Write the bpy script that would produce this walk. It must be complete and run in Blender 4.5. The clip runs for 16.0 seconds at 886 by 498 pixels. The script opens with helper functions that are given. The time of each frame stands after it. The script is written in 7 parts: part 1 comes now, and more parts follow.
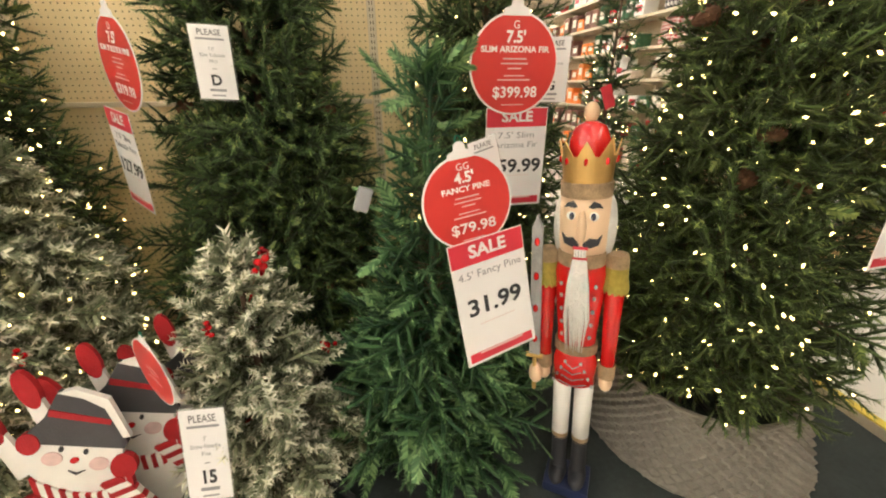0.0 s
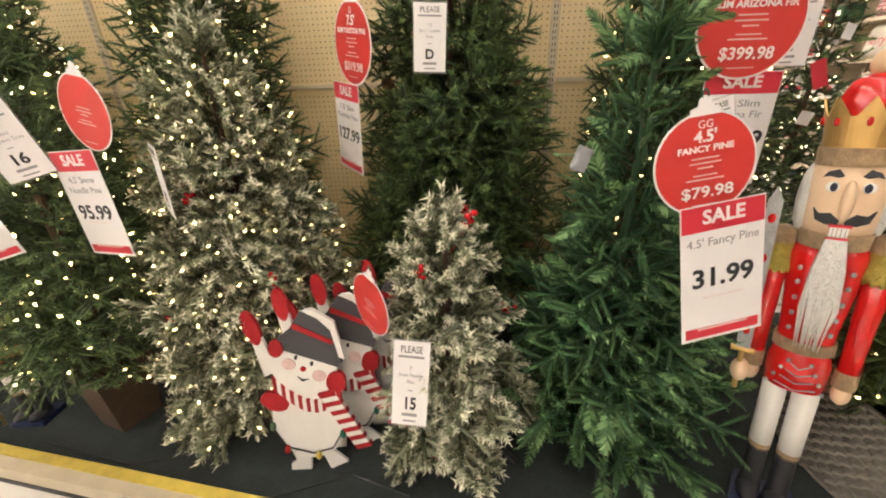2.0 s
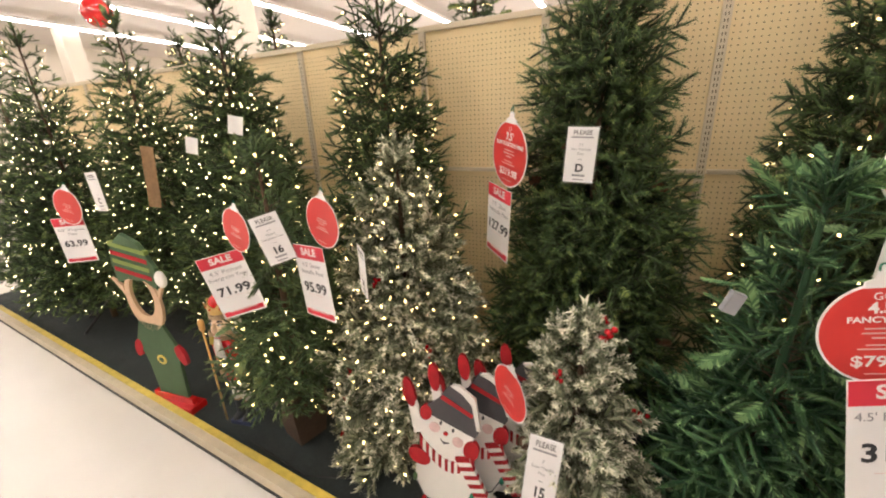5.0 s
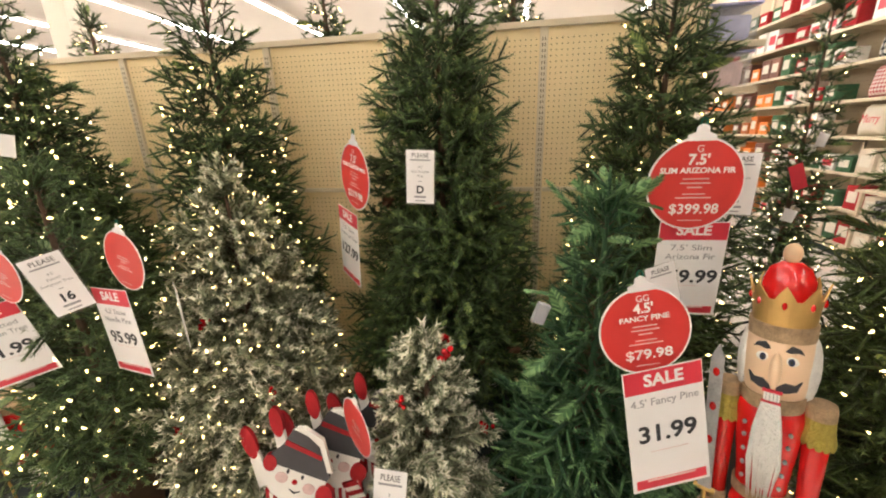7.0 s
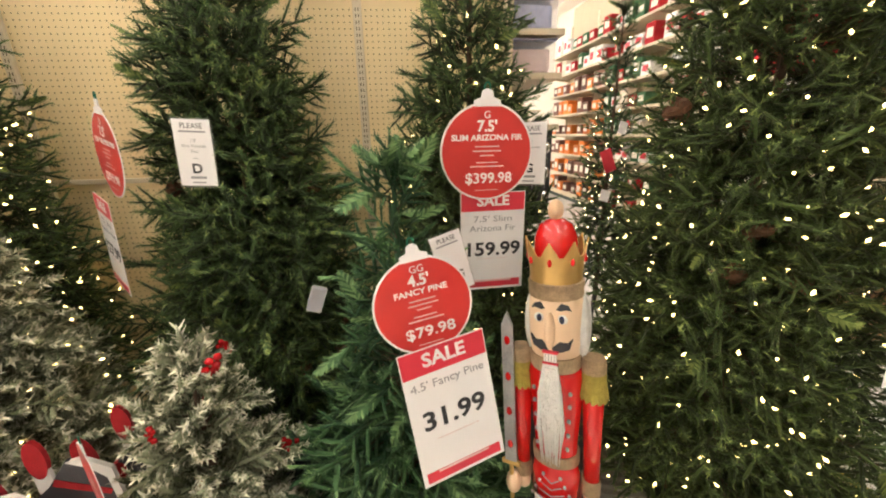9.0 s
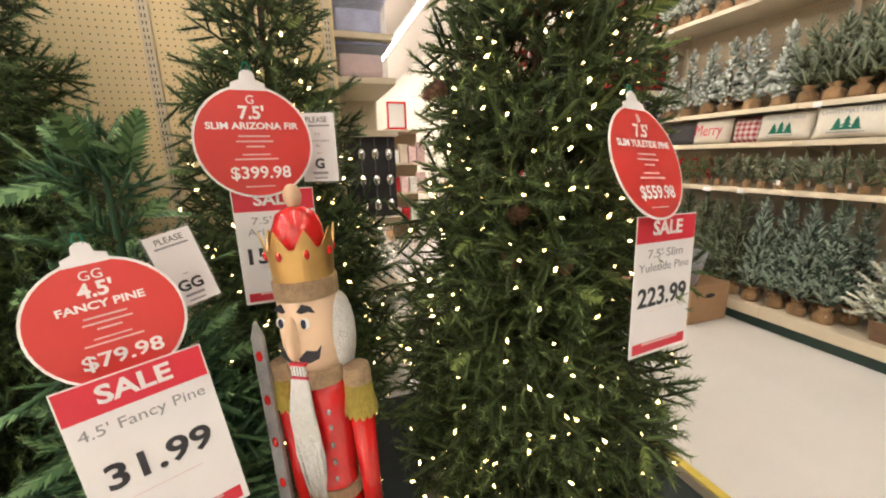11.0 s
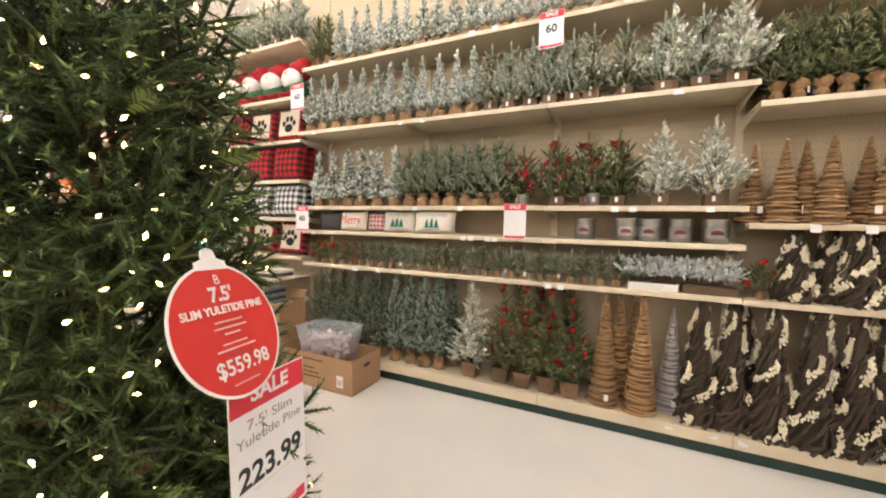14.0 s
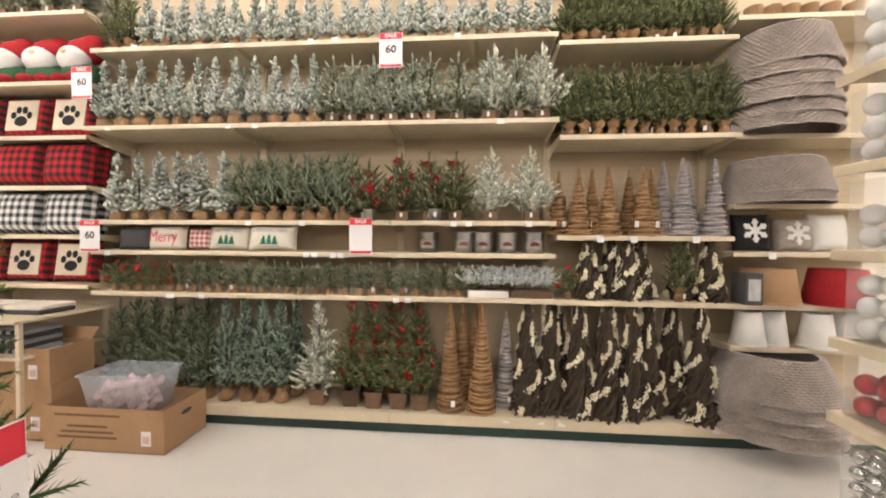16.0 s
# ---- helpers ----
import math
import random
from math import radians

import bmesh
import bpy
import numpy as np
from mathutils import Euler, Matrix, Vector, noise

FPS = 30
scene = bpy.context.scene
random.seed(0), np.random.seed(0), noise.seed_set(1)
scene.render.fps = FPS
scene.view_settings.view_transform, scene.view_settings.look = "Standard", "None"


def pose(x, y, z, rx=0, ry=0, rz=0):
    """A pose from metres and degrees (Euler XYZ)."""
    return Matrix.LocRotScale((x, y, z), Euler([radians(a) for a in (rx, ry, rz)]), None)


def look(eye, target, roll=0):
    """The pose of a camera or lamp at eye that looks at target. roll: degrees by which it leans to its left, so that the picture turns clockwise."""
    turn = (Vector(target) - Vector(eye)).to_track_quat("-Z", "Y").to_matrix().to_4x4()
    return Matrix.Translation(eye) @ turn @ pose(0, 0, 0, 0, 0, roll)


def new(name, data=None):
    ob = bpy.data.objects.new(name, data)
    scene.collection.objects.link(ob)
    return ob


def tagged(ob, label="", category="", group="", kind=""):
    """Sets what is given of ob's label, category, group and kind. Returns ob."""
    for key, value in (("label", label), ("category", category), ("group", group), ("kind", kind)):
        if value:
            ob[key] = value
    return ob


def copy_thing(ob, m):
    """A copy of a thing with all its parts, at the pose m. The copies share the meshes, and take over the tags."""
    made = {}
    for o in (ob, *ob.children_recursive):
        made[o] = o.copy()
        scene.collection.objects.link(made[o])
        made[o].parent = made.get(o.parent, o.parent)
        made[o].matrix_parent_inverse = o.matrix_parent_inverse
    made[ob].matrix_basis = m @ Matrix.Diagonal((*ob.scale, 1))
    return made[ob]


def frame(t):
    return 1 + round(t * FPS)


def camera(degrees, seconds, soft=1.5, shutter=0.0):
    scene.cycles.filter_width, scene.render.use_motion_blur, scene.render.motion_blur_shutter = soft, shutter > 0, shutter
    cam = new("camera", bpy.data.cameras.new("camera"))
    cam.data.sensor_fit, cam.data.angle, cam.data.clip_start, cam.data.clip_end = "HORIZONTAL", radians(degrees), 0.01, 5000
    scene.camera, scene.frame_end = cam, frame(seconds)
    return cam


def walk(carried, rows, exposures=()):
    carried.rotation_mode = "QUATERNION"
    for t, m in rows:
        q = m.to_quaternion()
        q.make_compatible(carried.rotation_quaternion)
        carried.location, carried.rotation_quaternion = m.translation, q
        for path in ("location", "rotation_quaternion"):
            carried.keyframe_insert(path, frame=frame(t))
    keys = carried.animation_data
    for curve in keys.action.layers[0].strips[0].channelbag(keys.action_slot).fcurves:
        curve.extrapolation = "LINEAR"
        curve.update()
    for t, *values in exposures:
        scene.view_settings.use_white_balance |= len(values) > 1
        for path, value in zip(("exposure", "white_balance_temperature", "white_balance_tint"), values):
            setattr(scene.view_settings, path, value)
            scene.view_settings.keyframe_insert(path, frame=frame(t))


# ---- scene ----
cam = camera(98.5, 16.0, soft=2.0)
PATH = [
    (0, (0.002, -0.023, 1.307), (0.287, 1.79, 0.512), -0.4),
    (0.5, (-0.064, -0.034, 1.278), (0.092, 1.782, 0.456), -0.6),
    (1, (-0.127, -0.044, 1.253), (-0.095, 1.775, 0.423), -0.9),
    (1.5, (-0.192, -0.052, 1.229), (-0.294, 1.769, 0.409), -1.2),
    (2, (-0.261, -0.075, 1.224), (-0.515, 1.745, 0.433), -1.7),
    (2.5, (-0.328, -0.105, 1.247), (-0.743, 1.699, 0.49), -2.3),
    (3, (-0.372, -0.144, 1.304), (-0.949, 1.63, 0.581), -2.7),
    (3.2, (-0.391, -0.158, 1.327), (-1.021, 1.601, 0.613), -2.7),
    (5.3, (-0.312, -0.193, 1.534), (-1.129, 1.522, 0.906), -2.6),
    (5.5, (-0.294, -0.18, 1.537), (-1.077, 1.552, 0.917), -2.4),
    (6, (-0.25, -0.148, 1.537), (-0.917, 1.638, 0.932), -2.0),
    (6.5, (-0.197, -0.119, 1.534), (-0.708, 1.721, 0.94), -1.8),
    (7, (-0.138, -0.086, 1.536), (-0.483, 1.795, 0.949), -1.8),
    (7.5, (-0.069, -0.049, 1.54), (-0.246, 1.855, 0.953), -1.7),
    (8, (0.007, -0.005, 1.519), (-0.01, 1.908, 0.933), -1.8),
    (8.2, (0.043, 0.011, 1.504), (0.083, 1.92, 0.91), -1.9),
    (10.3, (0.436, 0.064, 1.308), (0.763, 1.959, 0.759), -1.4),
    (10.5, (0.497, 0.063, 1.32), (0.86, 1.95, 0.764), -2.0),
    (11, (0.551, 0.068, 1.31), (1.167, 1.912, 0.841), -1.4),
    (11.5, (0.604, 0.049, 1.337), (1.452, 1.813, 0.925), -1.3),
    (12, (0.645, 0.055, 1.385), (1.735, 1.695, 1.033), -1.0),
    (12.5, (0.683, 0.062, 1.438), (2.008, 1.531, 1.144), -0.4),
    (13, (0.719, 0.062, 1.47), (2.244, 1.332, 1.227), 0.4),
    (13.5, (0.741, 0.067, 1.47), (2.423, 1.131, 1.279), 0.9),
    (14, (0.748, 0.053, 1.481), (2.542, 0.923, 1.33), 1.0),
    (14.5, (0.76, 0.039, 1.485), (2.637, 0.719, 1.366), 1.0),
    (15, (0.773, 0.022, 1.491), (2.709, 0.515, 1.398), 0.9),
    (15.5, (0.794, 0.008, 1.481), (2.768, 0.322, 1.411), 0.7),
    (16, (0.821, -0.004, 1.455), (2.814, 0.158, 1.409), 0.4),
]
walk(cam, [(t, look(eye, target, roll)) for t, eye, target, roll in PATH], [(0.0, 0.46, 6500, 3), (2.5, 0.36, 6300, 9), (5.5, 0.22, 6200, 11), (8.0, 0.34, 6450, 6), (11.0, 0.42, 6200, 8), (14.0, 0.42, 6150, 10), (16.0, 0.33, 6100, 10)])

# ---- light ----
LAMP_POWER = 24.0
world = bpy.data.worlds.new("store")
scene.world = world
world.use_nodes = True
world.node_tree.nodes["Background"].inputs[0].default_value = (1.0, 0.93, 0.85, 1)
world.node_tree.nodes["Background"].inputs[1].default_value = 0.02


# ---- materials ----
def mat(name, colour, rough=0.6, metal=0.0, vary=0.15, scale=20.0, bump=0.0, bump_scale=120.0, emit=0.0, random_hue=0.0, coat=0.0):
    m = bpy.data.materials.new(name)
    m.use_nodes = True
    nt = m.node_tree
    b = nt.nodes["Principled BSDF"]
    b.inputs["Roughness"].default_value = rough
    b.inputs["Metallic"].default_value = metal
    b.inputs["Coat Weight"].default_value = coat
    co = nt.nodes.new("ShaderNodeTexCoord")
    base = (*colour, 1)
    if vary > 0:
        n1 = nt.nodes.new("ShaderNodeTexNoise")
        n1.inputs["Scale"].default_value = scale
        n1.inputs["Detail"].default_value = 5
        nt.links.new(co.outputs["Object"], n1.inputs["Vector"])
        n2 = nt.nodes.new("ShaderNodeTexNoise")
        n2.inputs["Scale"].default_value = scale * 0.13
        n2.inputs["Detail"].default_value = 2
        nt.links.new(co.outputs["Object"], n2.inputs["Vector"])
        add = nt.nodes.new("ShaderNodeMath")
        add.operation = "ADD"
        nt.links.new(n1.outputs["Fac"], add.inputs[0])
        nt.links.new(n2.outputs["Fac"], add.inputs[1])
        ramp = nt.nodes.new("ShaderNodeMapRange")
        ramp.inputs[1].default_value = 0.6
        ramp.inputs[2].default_value = 1.4
        ramp.inputs[3].default_value = 1 - vary
        ramp.inputs[4].default_value = 1 + vary
        nt.links.new(add.outputs[0], ramp.inputs[0])
        val = ramp.outputs[0]
        if random_hue > 0:
            info = nt.nodes.new("ShaderNodeObjectInfo")
            r2 = nt.nodes.new("ShaderNodeMapRange")
            r2.inputs[3].default_value = 1 - random_hue
            r2.inputs[4].default_value = 1 + random_hue
            nt.links.new(info.outputs["Random"], r2.inputs[0])
            mul = nt.nodes.new("ShaderNodeMath")
            mul.operation = "MULTIPLY"
            nt.links.new(val, mul.inputs[0])
            nt.links.new(r2.outputs[0], mul.inputs[1])
            val = mul.outputs[0]
        sc = nt.nodes.new("ShaderNodeVectorMath")
        sc.operation = "SCALE"
        sc.inputs[0].default_value = colour
        nt.links.new(val, sc.inputs["Scale"])
        nt.links.new(sc.outputs[0], b.inputs["Base Color"])
    else:
        b.inputs["Base Color"].default_value = base
    if bump > 0:
        n3 = nt.nodes.new("ShaderNodeTexNoise")
        n3.inputs["Scale"].default_value = bump_scale
        n3.inputs["Detail"].default_value = 3
        nt.links.new(co.outputs["Object"], n3.inputs["Vector"])
        bp = nt.nodes.new("ShaderNodeBump")
        bp.inputs["Strength"].default_value = bump
        bp.inputs["Distance"].default_value = 0.01
        nt.links.new(n3.outputs["Fac"], bp.inputs["Height"])
        nt.links.new(bp.outputs[0], b.inputs["Normal"])
    if emit > 0:
        b.inputs["Emission Color"].default_value = base
        b.inputs["Emission Strength"].default_value = emit
    return m


def needle_mat(name, colour, rough=0.55):
    m = mat(name, colour, rough, vary=0.0)
    nt = m.node_tree
    b = nt.nodes["Principled BSDF"]
    geo = nt.nodes.new("ShaderNodeNewGeometry")
    r = nt.nodes.new("ShaderNodeMapRange")
    r.inputs[3].default_value = 0.72
    r.inputs[4].default_value = 1.28
    nt.links.new(geo.outputs["Random Per Island"], r.inputs[0])
    sc = nt.nodes.new("ShaderNodeVectorMath")
    sc.operation = "SCALE"
    sc.inputs[0].default_value = colour
    nt.links.new(r.outputs[0], sc.inputs["Scale"])
    nt.links.new(sc.outputs[0], b.inputs["Base Color"])
    b.inputs["Specular IOR Level"].default_value = 0.35
    return m


def glass_mat(name, colour, rough=0.05, alpha=0.25):
    m = mat(name, colour, rough, vary=0)
    m.node_tree.nodes["Principled BSDF"].inputs["Alpha"].default_value = alpha
    return m


def check_mat(name, c1, c2, c3, size):
    """A buffalo-check weave: two crossing bands of stripes in the cloth."""
    m = mat(name, c1, 0.95, vary=0, bump=0.3, bump_scale=400)
    nt = m.node_tree
    b = nt.nodes["Principled BSDF"]
    co = nt.nodes.new("ShaderNodeTexCoord")
    sep = nt.nodes.new("ShaderNodeSeparateXYZ")
    nt.links.new(co.outputs["Object"], sep.inputs[0])
    bands = []
    for ax in ("Y", "Z"):
        a = nt.nodes.new("ShaderNodeMath")
        a.operation = "MULTIPLY"
        a.inputs[1].default_value = 1 / (2 * size)
        nt.links.new(sep.outputs[ax], a.inputs[0])
        f = nt.nodes.new("ShaderNodeMath")
        f.operation = "FRACT"
        nt.links.new(a.outputs[0], f.inputs[0])
        g = nt.nodes.new("ShaderNodeMath")
        g.operation = "GREATER_THAN"
        g.inputs[1].default_value = 0.5
        nt.links.new(f.outputs[0], g.inputs[0])
        bands.append(g)
    s = nt.nodes.new("ShaderNodeMath")
    s.operation = "ADD"
    nt.links.new(bands[0].outputs[0], s.inputs[0])
    nt.links.new(bands[1].outputs[0], s.inputs[1])
    d = nt.nodes.new("ShaderNodeMath")
    d.operation = "DIVIDE"
    d.inputs[1].default_value = 2.0
    nt.links.new(s.outputs[0], d.inputs[0])
    ramp = nt.nodes.new("ShaderNodeValToRGB")
    ramp.color_ramp.interpolation = "CONSTANT"
    ramp.color_ramp.elements[0].color = (*c1, 1)
    ramp.color_ramp.elements[1].position = 0.75
    ramp.color_ramp.elements[1].color = (*c3, 1)
    e = ramp.color_ramp.elements.new(0.25)
    e.color = (*c2, 1)
    nt.links.new(d.outputs[0], ramp.inputs[0])
    nt.links.new(ramp.outputs[0], b.inputs["Base Color"])
    return m


M = {}
M["floor"] = mat("polished_vinyl", (0.76, 0.72, 0.67), 0.22, vary=0.05, scale=3, bump=0.015, bump_scale=6)
M["carpet"] = mat("dark_mat", (0.03, 0.038, 0.036), 0.9, vary=0.3, scale=60, bump=0.5, bump_scale=300)
M["curb"] = mat("beige_curb", (0.55, 0.47, 0.34), 0.5, vary=0.15, scale=15, bump=0.1)
M["yellow"] = mat("yellow_edge", (0.62, 0.47, 0.08), 0.5, vary=0.25, scale=25)
M["black"] = mat("black_rubber", (0.02, 0.02, 0.02), 0.6, vary=0.2)
M["peg"] = mat("pegboard_tan", (0.84, 0.67, 0.38), 0.55, vary=0.05, scale=6)
M["hole"] = mat("peg_hole", (0.05, 0.035, 0.02), 0.9, vary=0)
M["post"] = mat("almond_steel", (0.66, 0.56, 0.40), 0.4, vary=0.06, scale=10)
M["shelf"] = mat("almond_shelf", (0.68, 0.58, 0.42), 0.42, vary=0.07, scale=9)
M["back"] = mat("shelf_back", (0.52, 0.42, 0.28), 0.6, vary=0.06, scale=8)
M["plinth"] = mat("dark_green_plinth", (0.012, 0.035, 0.026), 0.4, vary=0.2)
M["wall"] = mat("cream_wall", (0.75, 0.68, 0.58), 0.8, vary=0.04, scale=2)
M["ceil"] = mat("white_ceiling", (0.70, 0.64, 0.59), 0.85, vary=0.03, scale=3)
M["tube"] = mat("lamp_tube", (0.95, 0.88, 0.80), 0.5, vary=0, emit=LAMP_POWER)
M["bulb"] = mat("warm_bulb", (1.0, 0.66, 0.26), 0.3, vary=0, emit=11.0)
M["bulb_w"] = mat("cool_bulb", (1.0, 0.76, 0.40), 0.3, vary=0, emit=12.0)
# pine_d is darkened to put the shade inside the crowns into colour
M["pine_d"] = needle_mat("needle_deep_shade", (0.026, 0.042, 0.014))
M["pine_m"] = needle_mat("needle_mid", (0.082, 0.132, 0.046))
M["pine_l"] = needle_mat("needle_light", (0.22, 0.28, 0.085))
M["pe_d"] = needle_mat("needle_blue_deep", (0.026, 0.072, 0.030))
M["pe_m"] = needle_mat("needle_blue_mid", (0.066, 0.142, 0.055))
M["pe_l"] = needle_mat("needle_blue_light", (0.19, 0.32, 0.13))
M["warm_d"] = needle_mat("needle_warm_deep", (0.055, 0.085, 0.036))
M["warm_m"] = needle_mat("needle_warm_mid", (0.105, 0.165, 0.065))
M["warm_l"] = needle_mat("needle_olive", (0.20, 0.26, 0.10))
# yule tones hold the warm bulbs' yellow tint, yule_d inner shade too
M["yule_d"] = needle_mat("needle_glow_tinted_shade", (0.030, 0.042, 0.012))
M["yule_m"] = needle_mat("needle_glow_tinted_mid", (0.074, 0.110, 0.032))
M["yule_l"] = needle_mat("needle_glow_tinted_light", (0.20, 0.25, 0.07))
M["snow_d"] = needle_mat("needle_under_snow", (0.11, 0.130, 0.066))
M["snow_m"] = needle_mat("needle_half_snowed", (0.30, 0.32, 0.205))
M["sage_d"] = needle_mat("needle_sage_deep", (0.085, 0.125, 0.085))
M["sage_m"] = needle_mat("needle_sage", (0.34, 0.375, 0.31))
M["sage_l"] = needle_mat("needle_sage_light", (0.58, 0.60, 0.55))
M["sage_t"] = needle_mat("needle_sage_tall", (0.29, 0.345, 0.27))
M["sage_o"] = needle_mat("needle_sage_olive", (0.225, 0.26, 0.17))
M["frost"] = needle_mat("needle_frost", (0.71, 0.69, 0.54), 0.8)
M["frost_b"] = needle_mat("needle_frost_blue", (0.72, 0.75, 0.76), 0.8)
M["olive_d"] = needle_mat("needle_olive_deep", (0.092, 0.104, 0.042))
M["olive_m"] = needle_mat("needle_olive_mid", (0.170, 0.182, 0.082))
M["olive_l"] = needle_mat("needle_olive_light", (0.25, 0.265, 0.125))
M["wood"] = mat("twig_bark", (0.10, 0.06, 0.035), 0.85, vary=0.3, scale=40, bump=0.4)
M["burlap"] = mat("burlap", (0.36, 0.22, 0.11), 0.95, vary=0.25, scale=60, bump=0.8, bump_scale=350, random_hue=0.2)
M["planter"] = mat("dark_planter_wood", (0.075, 0.045, 0.028), 0.7, vary=0.3, scale=30, bump=0.2)
M["boxwood"] = mat("stained_box_wood", (0.17, 0.10, 0.055), 0.75, vary=0.3, scale=30, bump=0.2, random_hue=0.3)
M["tin"] = mat("galvanised_tin", (0.45, 0.45, 0.44), 0.32, 1.0, vary=0.2, scale=25)
M["red"] = mat("red_gloss", (0.62, 0.012, 0.012), 0.15, vary=0.05, coat=0.6)
M["redcloth"] = mat("red_cloth", (0.38, 0.012, 0.018), 0.9, vary=0.2, scale=40, bump=0.4, bump_scale=200)
M["berry"] = mat("red_berry", (0.48, 0.015, 0.02), 0.25, vary=0.2, scale=40)
M["white"] = mat("white_paint", (0.80, 0.78, 0.74), 0.5, vary=0.05)
M["fur"] = mat("white_fur", (0.78, 0.76, 0.72), 0.95, vary=0.12, scale=60, bump=0.9, bump_scale=180)
M["gold"] = mat("gold_paint", (0.62, 0.40, 0.14), 0.38, 0.75, vary=0.15, scale=25)
M["fringe"] = mat("gold_fringe", (0.42, 0.33, 0.06), 0.7, 0.2, vary=0.3, scale=80, bump=0.8, bump_scale=200)
M["glitter"] = mat("gold_glitter", (0.48, 0.34, 0.20), 0.6, 0.3, vary=0.4, scale=300, bump=0.8, bump_scale=500)
M["skin"] = mat("painted_wood_face", (0.78, 0.56, 0.37), 0.45, vary=0.05)
M["skin_d"] = mat("bare_wood", (0.62, 0.42, 0.26), 0.5, vary=0.12, scale=20)
M["blue"] = mat("blue_paint", (0.018, 0.028, 0.085), 0.4, vary=0.1)
M["silver"] = mat("silver_glitter", (0.42, 0.42, 0.43), 0.4, 0.6, vary=0.3, scale=200, bump=0.3, bump_scale=400)
M["pinecone"] = mat("pine_cone", (0.15, 0.07, 0.035), 0.8, vary=0.35, scale=60, bump=0.6, bump_scale=150)
M["wicker"] = mat("grey_wicker", (0.42, 0.365, 0.325), 0.8, vary=0.25, scale=60, bump=0.3, random_hue=0.08)
M["wicker_w"] = mat("white_wicker", (0.25, 0.225, 0.19), 0.8, vary=0.25, scale=60, bump=0.3)
M["rattan"] = mat("golden_rattan", (0.37, 0.215, 0.095), 0.5, vary=0.3, scale=50, random_hue=0.15)
M["rattan_g"] = mat("grey_rattan", (0.42, 0.38, 0.37), 0.6, vary=0.25, scale=50, random_hue=0.1)
# darker cane tones for the cores: shade between the windings put into colour
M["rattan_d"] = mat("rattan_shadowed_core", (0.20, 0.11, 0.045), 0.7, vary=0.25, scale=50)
M["rattan_h"] = mat("grey_rattan_shaded_core", (0.24, 0.215, 0.21), 0.7, vary=0.25, scale=50)
M["pailprint"] = mat("dark_red_print", (0.14, 0.035, 0.032), 0.6, vary=0.2)
M["vine"] = mat("dark_vine", (0.070, 0.048, 0.030), 0.85, vary=0.35, scale=40, bump=0.5)
M["ivory"] = mat("ivory_berries", (0.82, 0.75, 0.56), 0.5, vary=0.15, scale=60)
M["carton"] = mat("brown_cardboard", (0.40, 0.24, 0.125), 0.85, vary=0.08, scale=12, bump=0.05)
M["carton_print"] = mat("carton_ink", (0.16, 0.085, 0.04), 0.85, vary=0.1)
M["paper"] = mat("white_card", (0.82, 0.80, 0.80), 0.45, vary=0.02)
M["ink"] = mat("black_ink", (0.03, 0.03, 0.035), 0.6, vary=0)
M["greyink"] = mat("grey_ink", (0.30, 0.30, 0.32), 0.6, vary=0)
M["signred"] = mat("sign_red", (0.66, 0.035, 0.06), 0.4, vary=0.03)
M["tagred"] = mat("tag_red", (0.62, 0.045, 0.04), 0.3, vary=0.03)
M["plastic"] = glass_mat("clear_plastic", (0.82, 0.85, 0.92), 0.2, 0.22)
M["acrylic"] = glass_mat("acrylic", (0.9, 0.92, 0.92), 0.05, 0.14)
M["pinkstuff"] = mat("pale_pink_things", (0.70, 0.50, 0.48), 0.7, vary=0.2, scale=30)
M["lilac"] = mat("lilac_things", (0.30, 0.31, 0.50), 0.6, vary=0.4, scale=25)
M["check_r"] = check_mat("red_check", (0.02, 0.015, 0.015), (0.22, 0.008, 0.012), (0.48, 0.014, 0.022), 0.032)
M["check_w"] = check_mat("white_check", (0.02, 0.02, 0.022), (0.28, 0.28, 0.28), (0.74, 0.72, 0.69), 0.032)
M["check_p"] = check_mat("pink_check", (0.42, 0.05, 0.07), (0.60, 0.35, 0.34), (0.74, 0.68, 0.64), 0.02)
M["linen"] = mat("linen", (0.68, 0.58, 0.46), 0.95, vary=0.1, scale=60, bump=0.4, bump_scale=350)
M["cream"] = mat("cream_cloth", (0.76, 0.70, 0.60), 0.95, vary=0.07, scale=40, bump=0.3, bump_scale=300)
M["greycloth"] = mat("grey_cloth", (0.075, 0.072, 0.076), 0.95, vary=0.1, scale=40, bump=0.3, bump_scale=300)
M["blackcloth"] = mat("black_cloth", (0.015, 0.015, 0.017), 0.95, vary=0.1, scale=40)
M["greencloth"] = mat("green_fur", (0.05, 0.13, 0.06), 0.95, vary=0.3, scale=60, bump=0.8, bump_scale=200)
M["treegreen"] = mat("print_green", (0.02, 0.16, 0.10), 0.9, vary=0)
M["elfgreen"] = mat("elf_green", (0.055, 0.105, 0.045), 0.7, vary=0.15, scale=15)
M["lime"] = mat("elf_lime", (0.19, 0.26, 0.06), 0.7, vary=0.1)
M["orange"] = mat("orange_boxes", (0.75, 0.20, 0.03), 0.5, vary=0.3, scale=6, random_hue=0.4)
M["darkbox"] = mat("mixed_boxes", (0.16, 0.07, 0.05), 0.6, vary=0.5, scale=7, random_hue=0.5)
M["pearl"] = mat("pearl_ball", (0.78, 0.76, 0.74), 0.25, vary=0.03)
M["redball"] = mat("red_ball", (0.55, 0.01, 0.02), 0.12, 0.6, vary=0.05)
M["silverball"] = mat("silver_ball", (0.75, 0.75, 0.75), 0.08, 1.0, vary=0.03)


